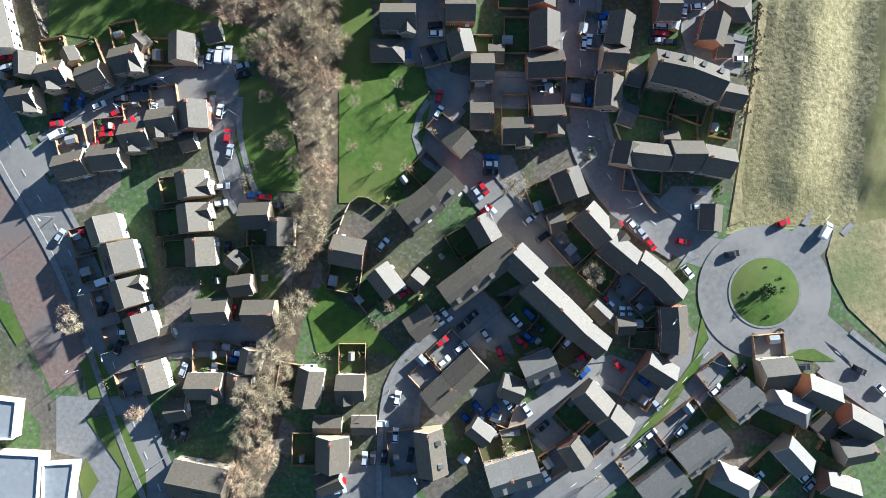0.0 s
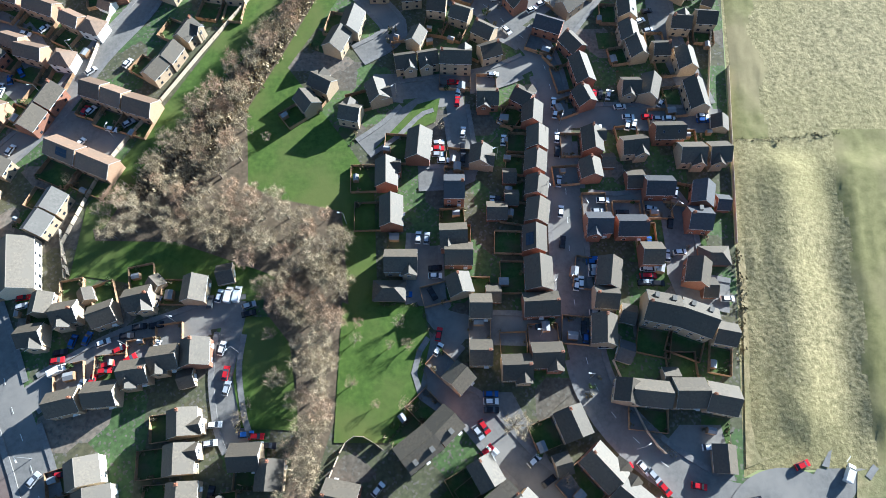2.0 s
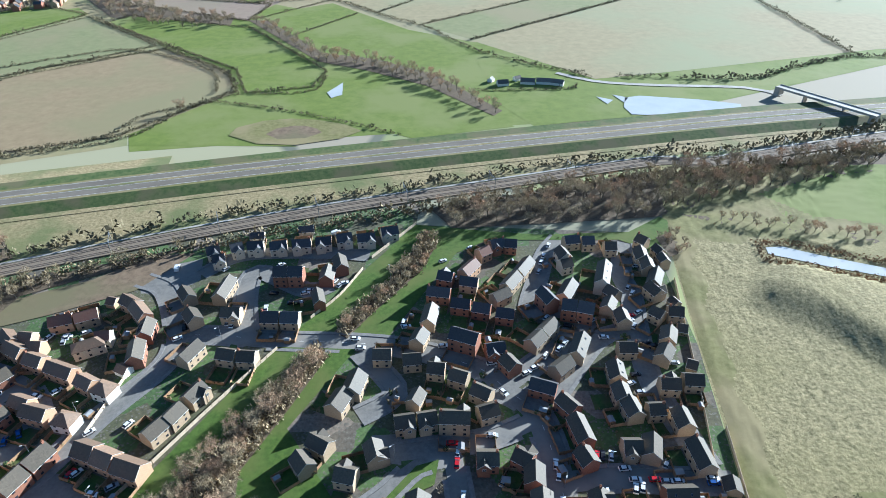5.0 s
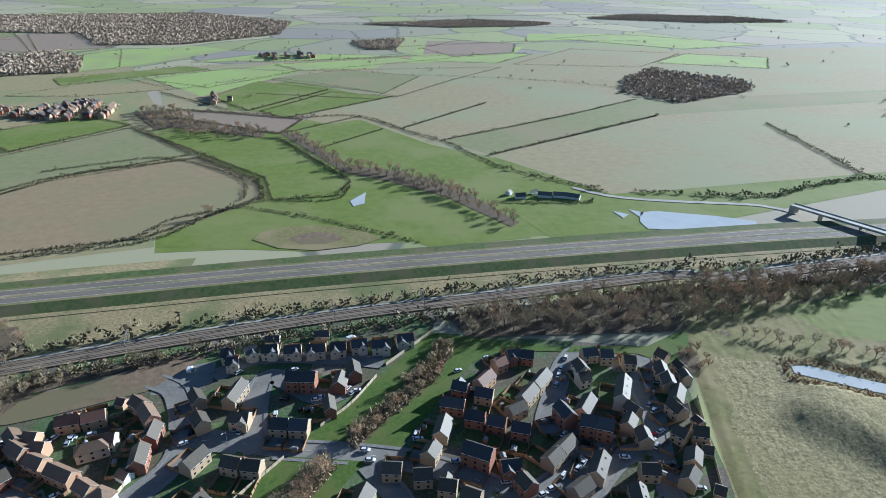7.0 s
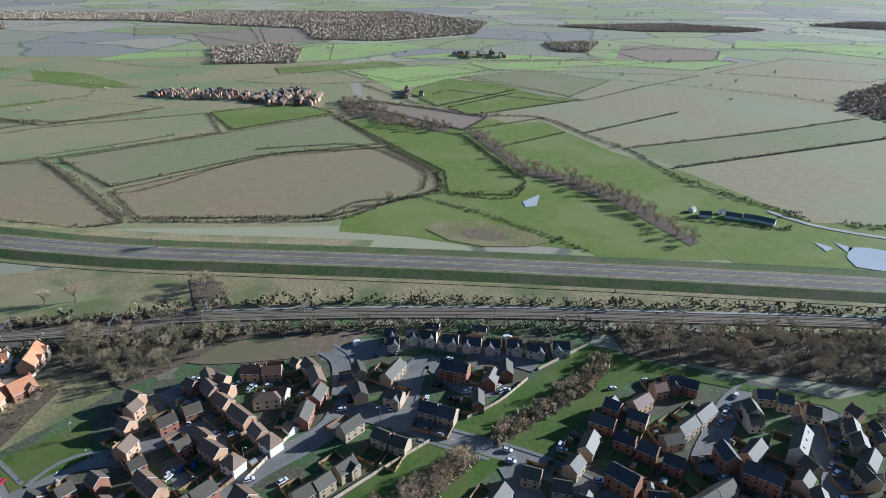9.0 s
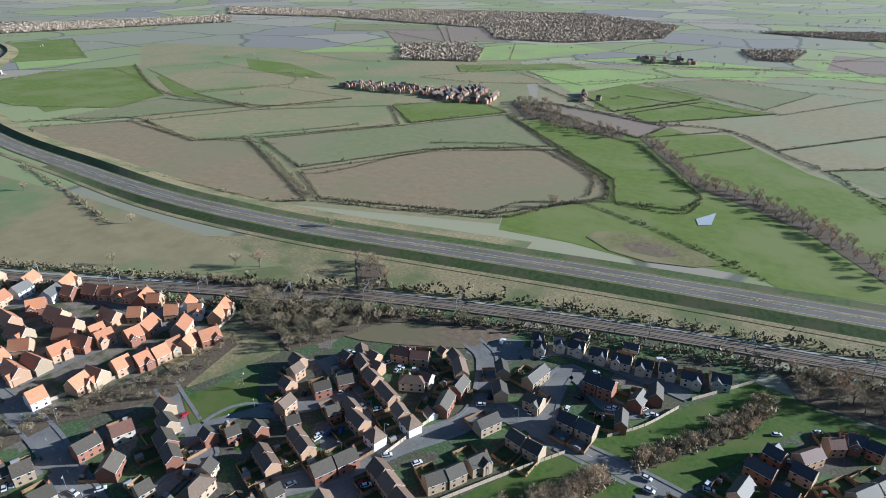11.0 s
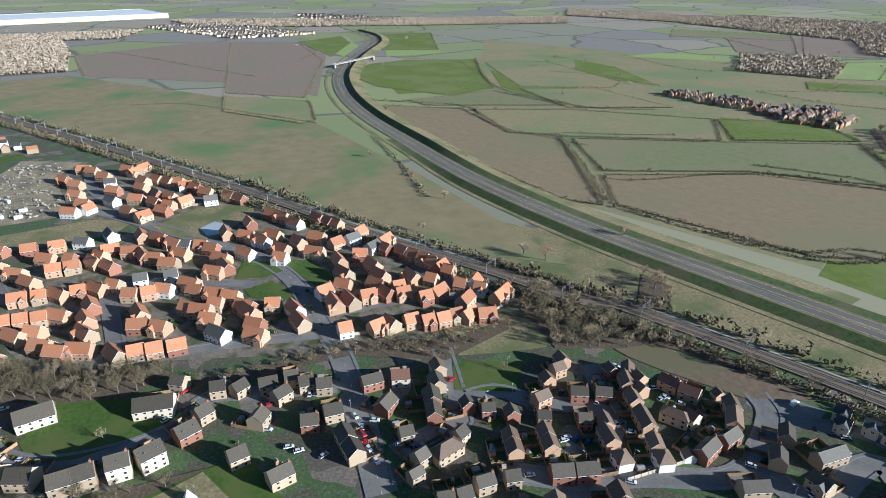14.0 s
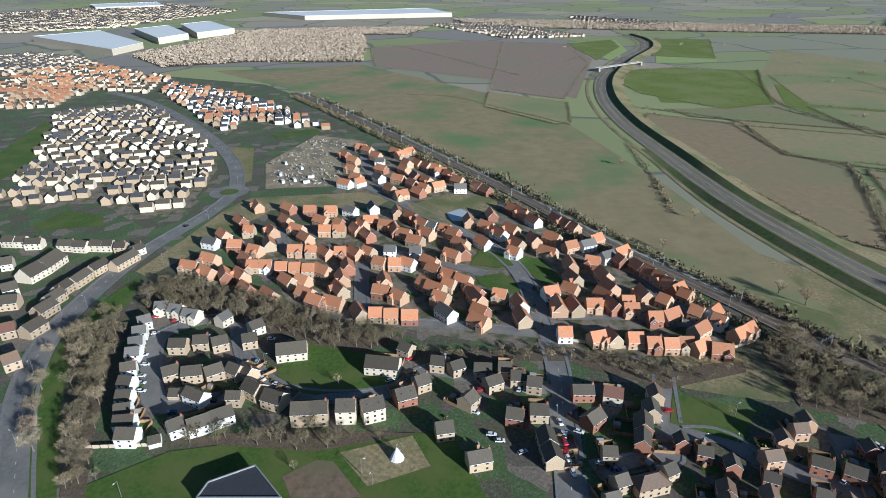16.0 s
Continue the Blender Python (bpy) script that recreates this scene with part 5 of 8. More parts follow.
street("new estate", [
    (-315.1, 12.9, 52, 9.5, 7.5, "on"), (-344.2, 19.5, 50, 10.5, 7.5, "ok"), (-335.9, 27.7, 50, 10, 7.5, "on"), (-331.2, 18.8, 53, 8, 7.5, "oy"),
    (-298.7, 15.2, 32, 12, 7.5, "gw"), (-320.9, 33.2, 39, 11.5, 7.5, "ok"), (-313.9, 34.2, 20, 12, 7.5, "on"), (-316.4, 47.8, 67, 8, 7.5, "oy"),
    (-305.7, 57.7, 11, 11, 7.5, "ow"), (-298.7, 34.3, 46, 9.5, 7.5, "ok"), (-288.3, 32.6, 46, 11, 7.5, "on"), (-291.1, 56.9, 8, 12, 7.5, "oy"),
    (-392.1, 30.2, 39, 12, 7.5, "on"), (-377.9, 31, 9, 12, 7.5, "ok"), (-373.6, 23.1, 48, 11.5, 7.5, "on"), (-393, 46.1, 33, 12, 7.5, "ow"),
])
street("new estate", [
    (-434.6, 39.8, 3, 12, 7.5, "on"), (-445.2, 58.4, 6, 12, 7.5, "ok"), (-415.5, 69.3, 35, 12, 7.5, "on"), (-408.5, 60.1, 26, 12, 7.5, "ow"),
    (-422.1, 52.2, 43, 12, 7.5, "on"), (-456.3, 77.8, 34, 12, 7.5, "ok"), (-447.1, 83, 28, 11.5, 7.5, "on"), (-431.1, 89, 25, 12, 7.5, "ow"),
    (-432.2, 106.5, 20, 12, 7.5, "on"), (-423.8, 111.1, 20, 12, 7.5, "ok"), (-415.7, 115.6, 26, 10, 7.5, "on"), (-389.6, 69.4, 28, 12, 7.5, "oy"),
    (-395.7, 82.5, 12, 12, 7.5, "on"), (-375.5, 65.3, 48, 9, 7.5, "ow"), (-397.8, 96.2, 42, 11.5, 7.5, "on"), (-374, 88.1, 49, 12, 7.5, "oy"),
])
street("new estate", [
    (-382.3, 105.5, 111, 9, 7.5, "on"), (-384.4, 117.9, 109, 10, 7.5, "gw"), (-392.8, 126.1, 122, 10.5, 7.5, "on"), (-370.9, 137.4, 124, 12, 7.5, "oy"),
    (-365.2, 126.1, 118, 10, 7.5, "gw"), (-357.2, 114.3, 63, 9, 7.5, "ok"), (-354.1, 98.7, 1, 12, 7.5, "on"), (-335.6, 96, 17, 12, 7.5, "oy"),
    (-320.9, 90.7, 47, 9, 7.5, "on"), (-318.1, 78.3, 105, 9, 7.5, "ow"), (-338.2, 116.2, 9, 12, 7.5, "on"), (-323, 115.2, 15, 12, 7.5, "on"),
    (-312.7, 108.8, 32, 10.5, 7.5, "ok"), (-301.2, 79.5, 1, 12, 7.5, "on"), (-300.6, 88.4, 8, 12, 7.5, "oy"),
])
street("new estate", [
    (-301.7, 99.8, 86, 8.5, 7.5, "on"), (-300.5, 110.1, 17, 11, 7.5, "ok"), (-295.4, 119.2, 86, 8, 7.5, "on"), (-303.8, 120, 86, 7, 7.5, "oy"),
    (-312.7, 132.3, 7, 11.5, 7.5, "on"), (-348.7, 141.3, 19, 9, 7.5, "ok"), (-340.3, 145.6, 31, 8, 7.5, "on"), (-332.2, 149.1, 32, 7.5, 7.5, "oy"),
    (-324.4, 152.1, 27, 7, 7.5, "on"), (-316.9, 154.3, 122, 10, 7.5, "ok"), (-309.7, 156.4, 36, 7, 7.5, "on"), (-303.8, 141.7, 38, 7, 7.5, "on"),
    (-285.4, 129.1, 87, 7.5, 7.5, "ok"), (-287.9, 138.8, 115, 10.5, 7.5, "on"), (-272.5, 148.6, 125, 11, 7.5, "oy"),
])
street("new estate", [
    (-289.5, 164, 132, 9, 7.5, "ow"), (-280.4, 162.9, 45, 7, 7.5, "ow"), (-267.6, 92.2, 103, 8, 7.5, "on"), (-267.1, 100, 13, 9, 7.5, "oy"),
    (-265.3, 111.3, 87, 7.5, 7.5, "on"), (-260.6, 119.3, 87, 7, 7.5, "ok"), (-259, 127.5, 87, 7, 7.5, "on"), (-259.6, 135.6, 87, 7, 7.5, "oy"),
    (-256.6, 142.2, 117, 10, 7.5, "on"), (-252.5, 151.3, 74, 9.5, 7.5, "ok"), (-266.9, 167.2, 118, 8.5, 7.5, "on"), (-271, 173.8, 121, 8, 7.5, "oy"),
    (-272.9, 76.3, 87, 7, 7.5, "ow"), (-357.7, 133.1, 18, 7.5, 7.5, "ok"), (-290, 154.6, 45, 7, 7.5, "on"),
])
street("railway estate", [
    (-650.2, -56.8, 64, 12, 7.5, "on"), (-624.6, -72.4, 38, 12, 7.5, "ok"), (-602.9, -61.9, 48, 12, 7.5, "on"), (-573.8, -61.1, 49, 12, 7.5, "oy"),
    (-546.7, -54.6, 50, 11.5, 7.5, "on"), (-530.7, -63.4, 56, 12, 7.5, "ow"), (-533.1, -50.9, 128, 9.5, 7.5, "ow"), (-640.6, -50.1, 46, 12, 7.5, "oy"),
    (-617.9, -40, 47, 12, 7.5, "on"), (-596.9, -35, 86, 9, 7.5, "gw"), (-631.6, -20.1, 45, 12, 7.5, "on"), (-620.2, -14, 131, 12, 7.5, "oy"),
    (-630.6, -7, 131, 12, 7.5, "on"), (-571.8, -32.4, 48, 12, 7.5, "ok"), (-570.3, -10.7, 35, 12, 7.5, "on"), (-589.1, -8.1, 29, 12, 7.5, "oy"),
])
street("railway estate", [
    (-540.5, -15.6, 54, 12, 7.5, "on"), (-546.4, -0.1, 21, 12, 7.5, "ok"), (-588.3, 3, 28, 12, 7.5, "on"), (-578.1, 11.1, 28, 12, 7.5, "oy"),
    (-571.8, 19.1, 46, 11.5, 7.5, "on"), (-545.3, -33.8, 32, 12, 7.5, "gw"), (-512.2, -22.5, 33, 12, 7.5, "on"), (-496.5, -12.4, 118, 11, 7.5, "oy"),
    (-526.5, -2.8, 31, 12, 7.5, "on"), (-502.9, 2, 39, 12, 7.5, "ok"), (-533.8, 10, 30, 12, 7.5, "on"), (-516.9, 19.6, 119, 11.5, 7.5, "oy"),
    (-558.6, 24, 86, 10.5, 7.5, "ow"), (-549.2, 31.4, 35, 12, 7.5, "ok"), (-531.8, 38.1, 42, 12, 7.5, "on"), (-510.9, 39.1, 86, 10, 7.5, "gw"),
])
street("railway estate", [
    (-514.6, 54.3, 27, 12, 7.5, "on"), (-503.4, 60.5, 27, 12, 7.5, "ok"), (-513.1, 7.1, 46, 9.5, 7.5, "on"),
])

# ---- trees ----
def stick(v, f, a, b, ra, rb, n=4):
    """A tapered limb from a to b."""
    d = (b - a).normalized()
    u = d.orthogonal().normalized()
    w = d.cross(u)
    base = len(v)
    for p, r in ((a, ra), (b, rb)):
        for k in range(n):
            t = 2 * math.pi * k / n
            v.append(p + (u * math.cos(t) + w * math.sin(t)) * r)
    for k in range(n):
        f.append((base + k, base + (k + 1) % n, base + n + (k + 1) % n, base + n + k))


def bare_tree(seed, height, spread, twigs, mat):
    """Trunk and limbs as one mesh, and the crown of fine bare twigs as another."""
    r = random.Random(seed)
    v, f, tips = [], [], []
    fork = Vector((r.uniform(-0.3, 0.3), r.uniform(-0.3, 0.3), height * 0.3))
    stick(v, f, Vector((0, 0, -0.2)), fork, 0.035 * height, 0.024 * height, 6)
    for k in range(8):
        t = 2 * math.pi * (k + r.random() * 0.7) / 8
        out = r.uniform(0.25, 0.8) * spread
        mid = fork + Vector((math.cos(t) * out * 0.5, math.sin(t) * out * 0.5, height * r.uniform(0.15, 0.3)))
        end = fork + Vector((math.cos(t) * out, math.sin(t) * out, height * r.uniform(0.35, 0.6)))
        stick(v, f, fork, mid, 0.014 * height, 0.009 * height)
        stick(v, f, mid, end, 0.009 * height, 0.004 * height)
        tips += [mid, end, end]
        for j in range(2):
            t2 = t + r.uniform(-0.9, 0.9)
            tip = mid + Vector((math.cos(t2) * spread * 0.4, math.sin(t2) * spread * 0.4, height * r.uniform(0.1, 0.3)))
            stick(v, f, mid, tip, 0.006 * height, 0.003 * height, 3)
            tips.append(tip)
    trunk = mesh_from("trunk", v, f, M["bark"])
    v, f = [], []
    for k in range(twigs):
        c = tips[r.randrange(len(tips))]
        d = Vector((r.gauss(0, 1), r.gauss(0, 1), r.gauss(0.5, 0.8))).normalized()
        a = c + d * r.uniform(0, 0.3) * spread * 0.5
        b = a + d * r.uniform(0.14, 0.34) * spread + Vector((0, 0, 0.2))
        s = d.cross(Vector((r.gauss(0, 1), r.gauss(0, 1), r.gauss(0, 1)))).normalized() * 0.008 * spread
        i = len(v)
        v += [a - s, a + s, b + s * 0.4, b - s * 0.4]
        f.append((i, i + 1, i + 2, i + 3))
    return trunk, mesh_from("crown", v, f, mat)


def leafy(seed, height, spread, n, mat):
    """A shrub or evergreen: short stem, and a crown of many small leaf clumps with gaps."""
    r = random.Random(seed)
    v, f = [], []
    stick(v, f, Vector((0, 0, -0.1)), Vector((0, 0, height * 0.6)), 0.05 * height, 0.02 * height, 5)
    trunk = mesh_from("trunk", v, f, M["bark"])
    lobes = [(Vector((r.gauss(0, 0.35) * spread, r.gauss(0, 0.35) * spread, height * r.uniform(0.3, 0.8))), spread * r.uniform(0.3, 0.55)) for k in range(7)]
    v, f = [], []
    for k in range(n):
        c, rad = lobes[r.randrange(len(lobes))]
        d = Vector((r.gauss(0, 1), r.gauss(0, 1), r.gauss(0.2, 1))).normalized()
        p = c + d * rad * r.uniform(0.7, 1.05)
        p.z = max(p.z, 0.1)
        u = d.orthogonal().normalized() * r.uniform(0.06, 0.12) * spread
        w = Vector((r.gauss(0, 1), r.gauss(0, 1), r.gauss(0, 1))).normalized() * r.uniform(0.06, 0.12) * spread
        i = len(v)
        v += [p - u - w, p + u - w, p + u + w, p - u + w]
        f.append((i, i + 1, i + 2, i + 3))
    return trunk, mesh_from("crown", v, f, mat)


BARE = [bare_tree(k, 9, 4.4, 920, M[("twigs", "twigs_red", "twigs", "twigs_pale")[k % 4]]) for k in range(8)]
DARK = [bare_tree(40 + k, 9, 4.4, 800, M[("scrub", "hedge_leaf", "scrub", "twigs")[k]]) for k in range(4)]
SMALL = [bare_tree(20 + k, 4.5, 2.2, 260, M[("twigs_pale", "twigs_red", "twigs")[k % 3]]) for k in range(3)]
SHRUB = [leafy(k, 2.6, 1.7, 260, M["leaves"]) for k in range(4)]


def tree(kinds, x, y, size, label, category="tree", group=""):
    trunk, crown = kinds[roll.randrange(len(kinds))]
    top = thing("tree" if category == "tree" else "shrub", pose(x, y, 0, 0, 0, roll.uniform(0, 360)), label, category, group)
    top.scale = (size * roll.uniform(0.9, 1.1), size * roll.uniform(0.9, 1.1), size * roll.uniform(0.85, 1.15))
    child("trunk", trunk, top)
    child("crown", crown, top)
    return top


def scatter(corners, spacing):
    xs, ys = [c[0] for c in corners], [c[1] for c in corners]
    y = min(ys)
    row = 0
    while y < max(ys):
        x = min(xs) + (row % 2) * spacing / 2
        while x < max(xs):
            px, py = x + roll.uniform(-0.35, 0.35) * spacing, y + roll.uniform(-0.35, 0.35) * spacing
            if inside(px, py, corners):
                yield px, py
            x += spacing
        y += spacing * 0.87
        row += 1


def joined(name, kinds, places, label, category):
    """Many trees of a wood as one object: trunks and twigs together, each turned and sized its own way."""
    verts, faces, mats, slots = [], [], [], []
    base = 0
    for x, y, size in places:
        turn = roll.uniform(0, 6.283)
        c, s = math.cos(turn) * size, math.sin(turn) * size
        for me in kinds[roll.randrange(len(kinds))]:
            p = POINTS.setdefault(me.name, np.array([q.co[:] for q in me.vertices]))
            q = QUADS.setdefault(me.name, np.array([list(g.vertices) for g in me.polygons if len(g.vertices) == 4]))
            m = me.materials[0]
            if m not in slots:
                slots.append(m)
            verts.append(np.stack([p[:, 0] * c - p[:, 1] * s + x, p[:, 0] * s + p[:, 1] * c + y, p[:, 2] * size * roll.uniform(0.9, 1.1)], 1))
            faces.append(q + base)
            mats.append(np.full(len(q), slots.index(m)))
            base += len(p)
    verts, faces, mats = np.concatenate(verts), np.concatenate(faces), np.concatenate(mats)
    me = bpy.data.meshes.new(name)
    me.vertices.add(len(verts))
    me.vertices.foreach_set("co", verts.ravel())
    me.loops.add(faces.size)
    me.loops.foreach_set("vertex_index", faces.ravel())
    me.polygons.add(len(faces))
    me.polygons.foreach_set("loop_start", np.arange(0, faces.size, 4))
    for m in slots:
        me.materials.append(m)
    me.polygons.foreach_set("material_index", mats)
    me.update(calc_edges=True)
    return tagged(new(name, me), label, category, kind="stuff")


POINTS, QUADS = {}, {}


def wood(corners, spacing, size):
    places = [(x, y, size * roll.uniform(0.7, 1.25)) for x, y in scatter(corners, spacing * 0.74)]
    sheet("woodland_floor", corners, M["leaf_litter"], 0.3 + 0.0005 * (len(places) % 40), "brown leaf litter under bare trees")
    joined("woodland", DARK if corners[0][0] < -200 and corners[0][1] < 200 else BARE, places, "dense bare winter woodland with fine brown twigs", "woodland")


def clumps(name, places, mat, label, per=14, fine=1.0):
    """Far scrub or woodland: many small leaning leaf and twig clumps in one mesh."""
    v, f = [], []
    for x, y, r, h in places:
        for k in range(per):
            t, s = roll.uniform(0, 6.283), math.sqrt(roll.random()) * r
            p = Vector((x + math.cos(t) * s, y + math.sin(t) * s, h * roll.uniform(0.1, 0.95)))
            u = Vector((roll.gauss(0, 1), roll.gauss(0, 1), roll.gauss(0, 0.5))).normalized() * r * roll.uniform(0.25, 0.5) * fine
            w = Vector((roll.gauss(0, 0.6), roll.gauss(0, 0.6), 1)).normalized() * h * roll.uniform(0.15, 0.35) * fine
            i = len(v)
            v += [p - u - w, p + u - w, p + u * 0.6 + w, p - u * 0.7 + w]
            f.append((i, i + 1, i + 2, i + 3))
    return tagged(new(name, mesh_from(name, v, f, mat)), label, name.replace("_", " "), kind="stuff")


def hedge(points, width, height, mat="hedge_leaf"):
    """A ragged hedge of fine twig clumps, with a taller bush here and there."""
    width, height = width * 0.66, height * 0.6
    line = smooth_line(points, width * 1.2)
    places = []
    far = min(p.length for p in line)
    step = width * (0.45 if far < 900 else 0.9)
    for a, b in zip(line, line[1:]):
        n = max(1, int((b - a).length / step))
        for k in range(n):
            p = a.lerp(b, (k + roll.random()) / n)
            tall = 1.7 if roll.random() < 0.05 else roll.uniform(0.7, 1.05)
            places.append((p.x + roll.uniform(-0.25, 0.25) * width, p.y + roll.uniform(-0.25, 0.25) * width, width * 0.5 * min(tall, 1.3), height * tall))
    clumps("hedgerow", places, M[mat], "dark bare field hedgerow with scattered bushes", 16 if far < 900 else 10, fine=0.6)


def far_wood(corners):
    """A distant bare wood: crown beside crown of leaning twig clumps over brown litter, thinning at the edge."""
    area = abs(sum(a[0] * b[1] - b[0] * a[1] for a, b in zip(corners, corners[1:] + corners[:1]))) / 2
    sheet("woodland_floor", corners, M["leaf_litter"], 0.31, "brown leaf litter under distant trees")
    crowns = np.array(list(scatter(corners, max(8.5, math.sqrt(area / 7000)))))
    pick = np.random.default_rng(len(crowns))
    per, n = 7, len(crowns)
    size = np.repeat(pick.uniform(0.7, 1.3, n), per)[:, None] * max(1.0, math.sqrt(area / 7000) / 9)
    d = pick.normal(size=(n * per, 3))
    d /= np.linalg.norm(d, axis=1)[:, None]
    centre = np.repeat(np.column_stack([crowns, pick.uniform(3.2, 5.0, n)]), per, axis=0) + d * size * (3.6, 3.6, 2.2)
    u, w = (pick.normal(size=(n * per, 3)) for k in range(2))
    u *= 1.7 * size / np.linalg.norm(u, axis=1)[:, None]
    w *= 1.7 * size / np.linalg.norm(w, axis=1)[:, None]
    corner = np.stack([centre - u - w, centre + u - w, centre + 0.5 * u + w, centre - 0.7 * u + w], 1).reshape(-1, 3)
    me = mesh_from("far_wood", corner.tolist(), np.arange(len(corner)).reshape(-1, 4).tolist(), M["hazed_twigs"])
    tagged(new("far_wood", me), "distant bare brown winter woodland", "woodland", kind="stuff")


for offset, size in ((13, 1.5), (-12, 1.2), (-17, 1.3)):
    hedge([(p.x, p.y) for p in sides(rail_line, offset)][4::12], 7 * size, 5.5 * size, "hedge_leaf" if offset > 0 else "scrub")

# ---- fields, hedges and distant woods ----
PLOTS = []


def field_plot(mat, corners):
    """A field with a thin hedge round it."""
    sheet("field", corners, M[mat], 0.29 + 0.004 * len(PLOTS), "level winter field between hedges", "field")
    PLOTS.append(corners)
    for a, b in zip(corners, corners[1:] + corners[:1]):
        hedge([a, b], 4.5 if min(math.hypot(*c) for c in corners) < 900 else 6.5, 3.6)


sheet("field", [(-512.1, 255.4), (-210.4, 375.6), (-359, 722), (-630, 1174), (-1462, 844)], M["field_olive"], 0.050)
sheet("field", [(-205.4, 366.1), (156.1, 426.7), (482.4, 582.4), (29.6, 606.2), (-201.8, 757.1), (-359, 722)], M["field_green"], 0.056)
sheet("field", [(-201.8, 757.1), (29.6, 606.2), (491.7, 596), (1229, 1672), (-187, 1307), (-553, 1121), (-359, 722)], M["field_grey"], 0.062)
sheet("field", [(-419.9, 371), (-349.6, 452.8), (-246.8, 569.3), (-183.5, 513.6), (-165.7, 471), (-218.2, 390.6), (-360.4, 333.1)], M["field_brown"], 0.068)
sheet("field", [(-559.6, 432.7), (-511.2, 543.6), (-380, 714), (-260.8, 586.8), (-361, 516.3), (-396, 410.6), (-435.4, 380.4)], M["field_olive"], 0.074)
sheet("field", [(-597.4, 408.6), (-566.6, 426), (-423.4, 362.5), (-370.7, 335.4), (-366.2, 317), (-529.3, 266.1), (-670.1, 353.3)], M["field_brown"], 0.080)
sheet("field", [(-762, 537), (-624, 622), (-543, 653), (-379.2, 697.2), (-505.4, 545.8), (-573.2, 438.1), (-667.6, 403.3)], M["field_olive"], 0.086)
sheet("field", [(-550, 668), (-417, 736), (-394, 709), (-464.8, 582.5)], M["field_green"], 0.092)
sheet("field", [(-359, 722), (-221.4, 678.9), (-108.2, 559.4), (-105.3, 478.2), (-156.6, 466.8), (-189.2, 529.7), (-271, 595)], M["field_green"], 0.098)
sheet("field", [(-213, 696.5), (-129.4, 758.2), (-7.2, 615.7), (29.6, 574.3), (-42.3, 539.7), (-98.1, 563.1)], M["field_green"], 0.104)
sheet("field", [(-154.4, 460.3), (-97.9, 511.3), (-36.7, 533.6), (40.7, 433.6), (50.7, 406.4), (-21.1, 387), (-79, 423)], M["field_green"], 0.110)
sheet("field", [(-210.4, 375.6), (-150.1, 447.8), (-133.7, 386.5), (-96.3, 374.3), (-164.5, 375.4)], M["field_green"], 0.116)
sheet("field", [(29.5, 557.8), (103.8, 501), (172.4, 491.5), (482.4, 582.4), (156.5, 428.6), (64.7, 407.8), (44.8, 445.5)], M["field_green"], 0.122)
sheet("field", [(29.6, 609.9), (250, 800), (769, 968), (521, 617), (178.6, 516.1), (127.6, 503.6)], M["field_grey"], 0.128)
sheet("field", [(-21.2, 663.8), (249, 916), (278, 911), (847, 1077), (781, 985), (253, 812), (29.6, 613.7)], M["field_greygreen"], 0.134)
sheet("field", [(-132.3, 773.3), (-51, 981), (-4, 1074), (292, 967), (249, 916), (-21.7, 670.6)], M["field_grey"], 0.140)
sheet("field", [(-376, 791), (-289, 785), (-189.8, 768.4), (-213, 696.5), (-288.8, 668.2), (-353, 724)], M["field_soil"], 0.146)
sheet("field", [(-346, 892), (-284, 1022), (-122, 888), (-240, 785), (-309, 796)], M["field_green"], 0.152)
sheet("field", [(-495, 1001), (-347, 1202), (-289, 1114), (-378, 879)], M["field_lime"], 0.158)
sheet("field", [(-337, 1167), (-130, 1304), (-164, 1163), (-280, 1118)], M["field_lime"], 0.164)
sheet("field", [(-319, 1038), (-65, 1169), (-4, 1074), (-99, 896)], M["field_grey"], 0.170)
sheet("field", [(-1188, 1409), (-1111, 1605), (-886, 1295), (-980, 1212)], M["field_soil"], 0.176)
sheet("field", [(-1108, 1606), (-1005, 1614), (-793, 1369), (-880, 1298)], M["field_soil"], 0.182)
sheet("field", [(-1127, 821), (-938, 829), (-753, 761), (-930, 668)], M["field_green"], 0.188)
sheet("field", [(-1052, 1051), (-929, 1129), (-885, 1073), (-1045, 943)], M["field_lime"], 0.194)
sheet("field", [(-653, 879), (-527, 1022), (-450, 930), (-575, 844)], M["field_olive"], 0.200)
sheet("field", [(-765, 1321), (-612, 1430), (-504, 1371), (-611, 1139), (-662, 1094)], M["field_lime"], 0.206)
sheet("field", [(30, 1174), (259, 1527), (428, 1508), (314, 1053), (114, 1067)], M["field_grey"], 0.212)
sheet("field", [(-112, 1476), (134, 1496), (82, 1309), (-110, 1220)], M["field_lime"], 0.218)
sheet("field", [(-96, 1592), (116, 1589), (31, 1367), (-90, 1354)], M["field_soil"], 0.224)
sheet("field", [(168, 1799), (427, 1828), (371, 1670), (155, 1626)], M["field_lime"], 0.230)
sheet("field", [(-1247, -383), (-1303, -103), (-974, 114), (-751.1, 194.5), (-514.2, 224.6), (-379.5, 232.8), (-287.6, 234.2), (-323.7, 193.4), (-421.6, 137), (-532, 84.7), (-701.6, 4.3), (-973, -150)], M["field_mixed"], 0.236)
sheet("field", [(-1593, -103), (-1729, 168), (-1624, 389), (-1338, 381), (-917, 243), (-1107, 129), (-1277, -79)], M["field_soil"], 0.242)
sheet("field", [(-1660, 412), (-1686, 539), (-1471, 500), (-1309, 411)], M["field_lime"], 0.248)
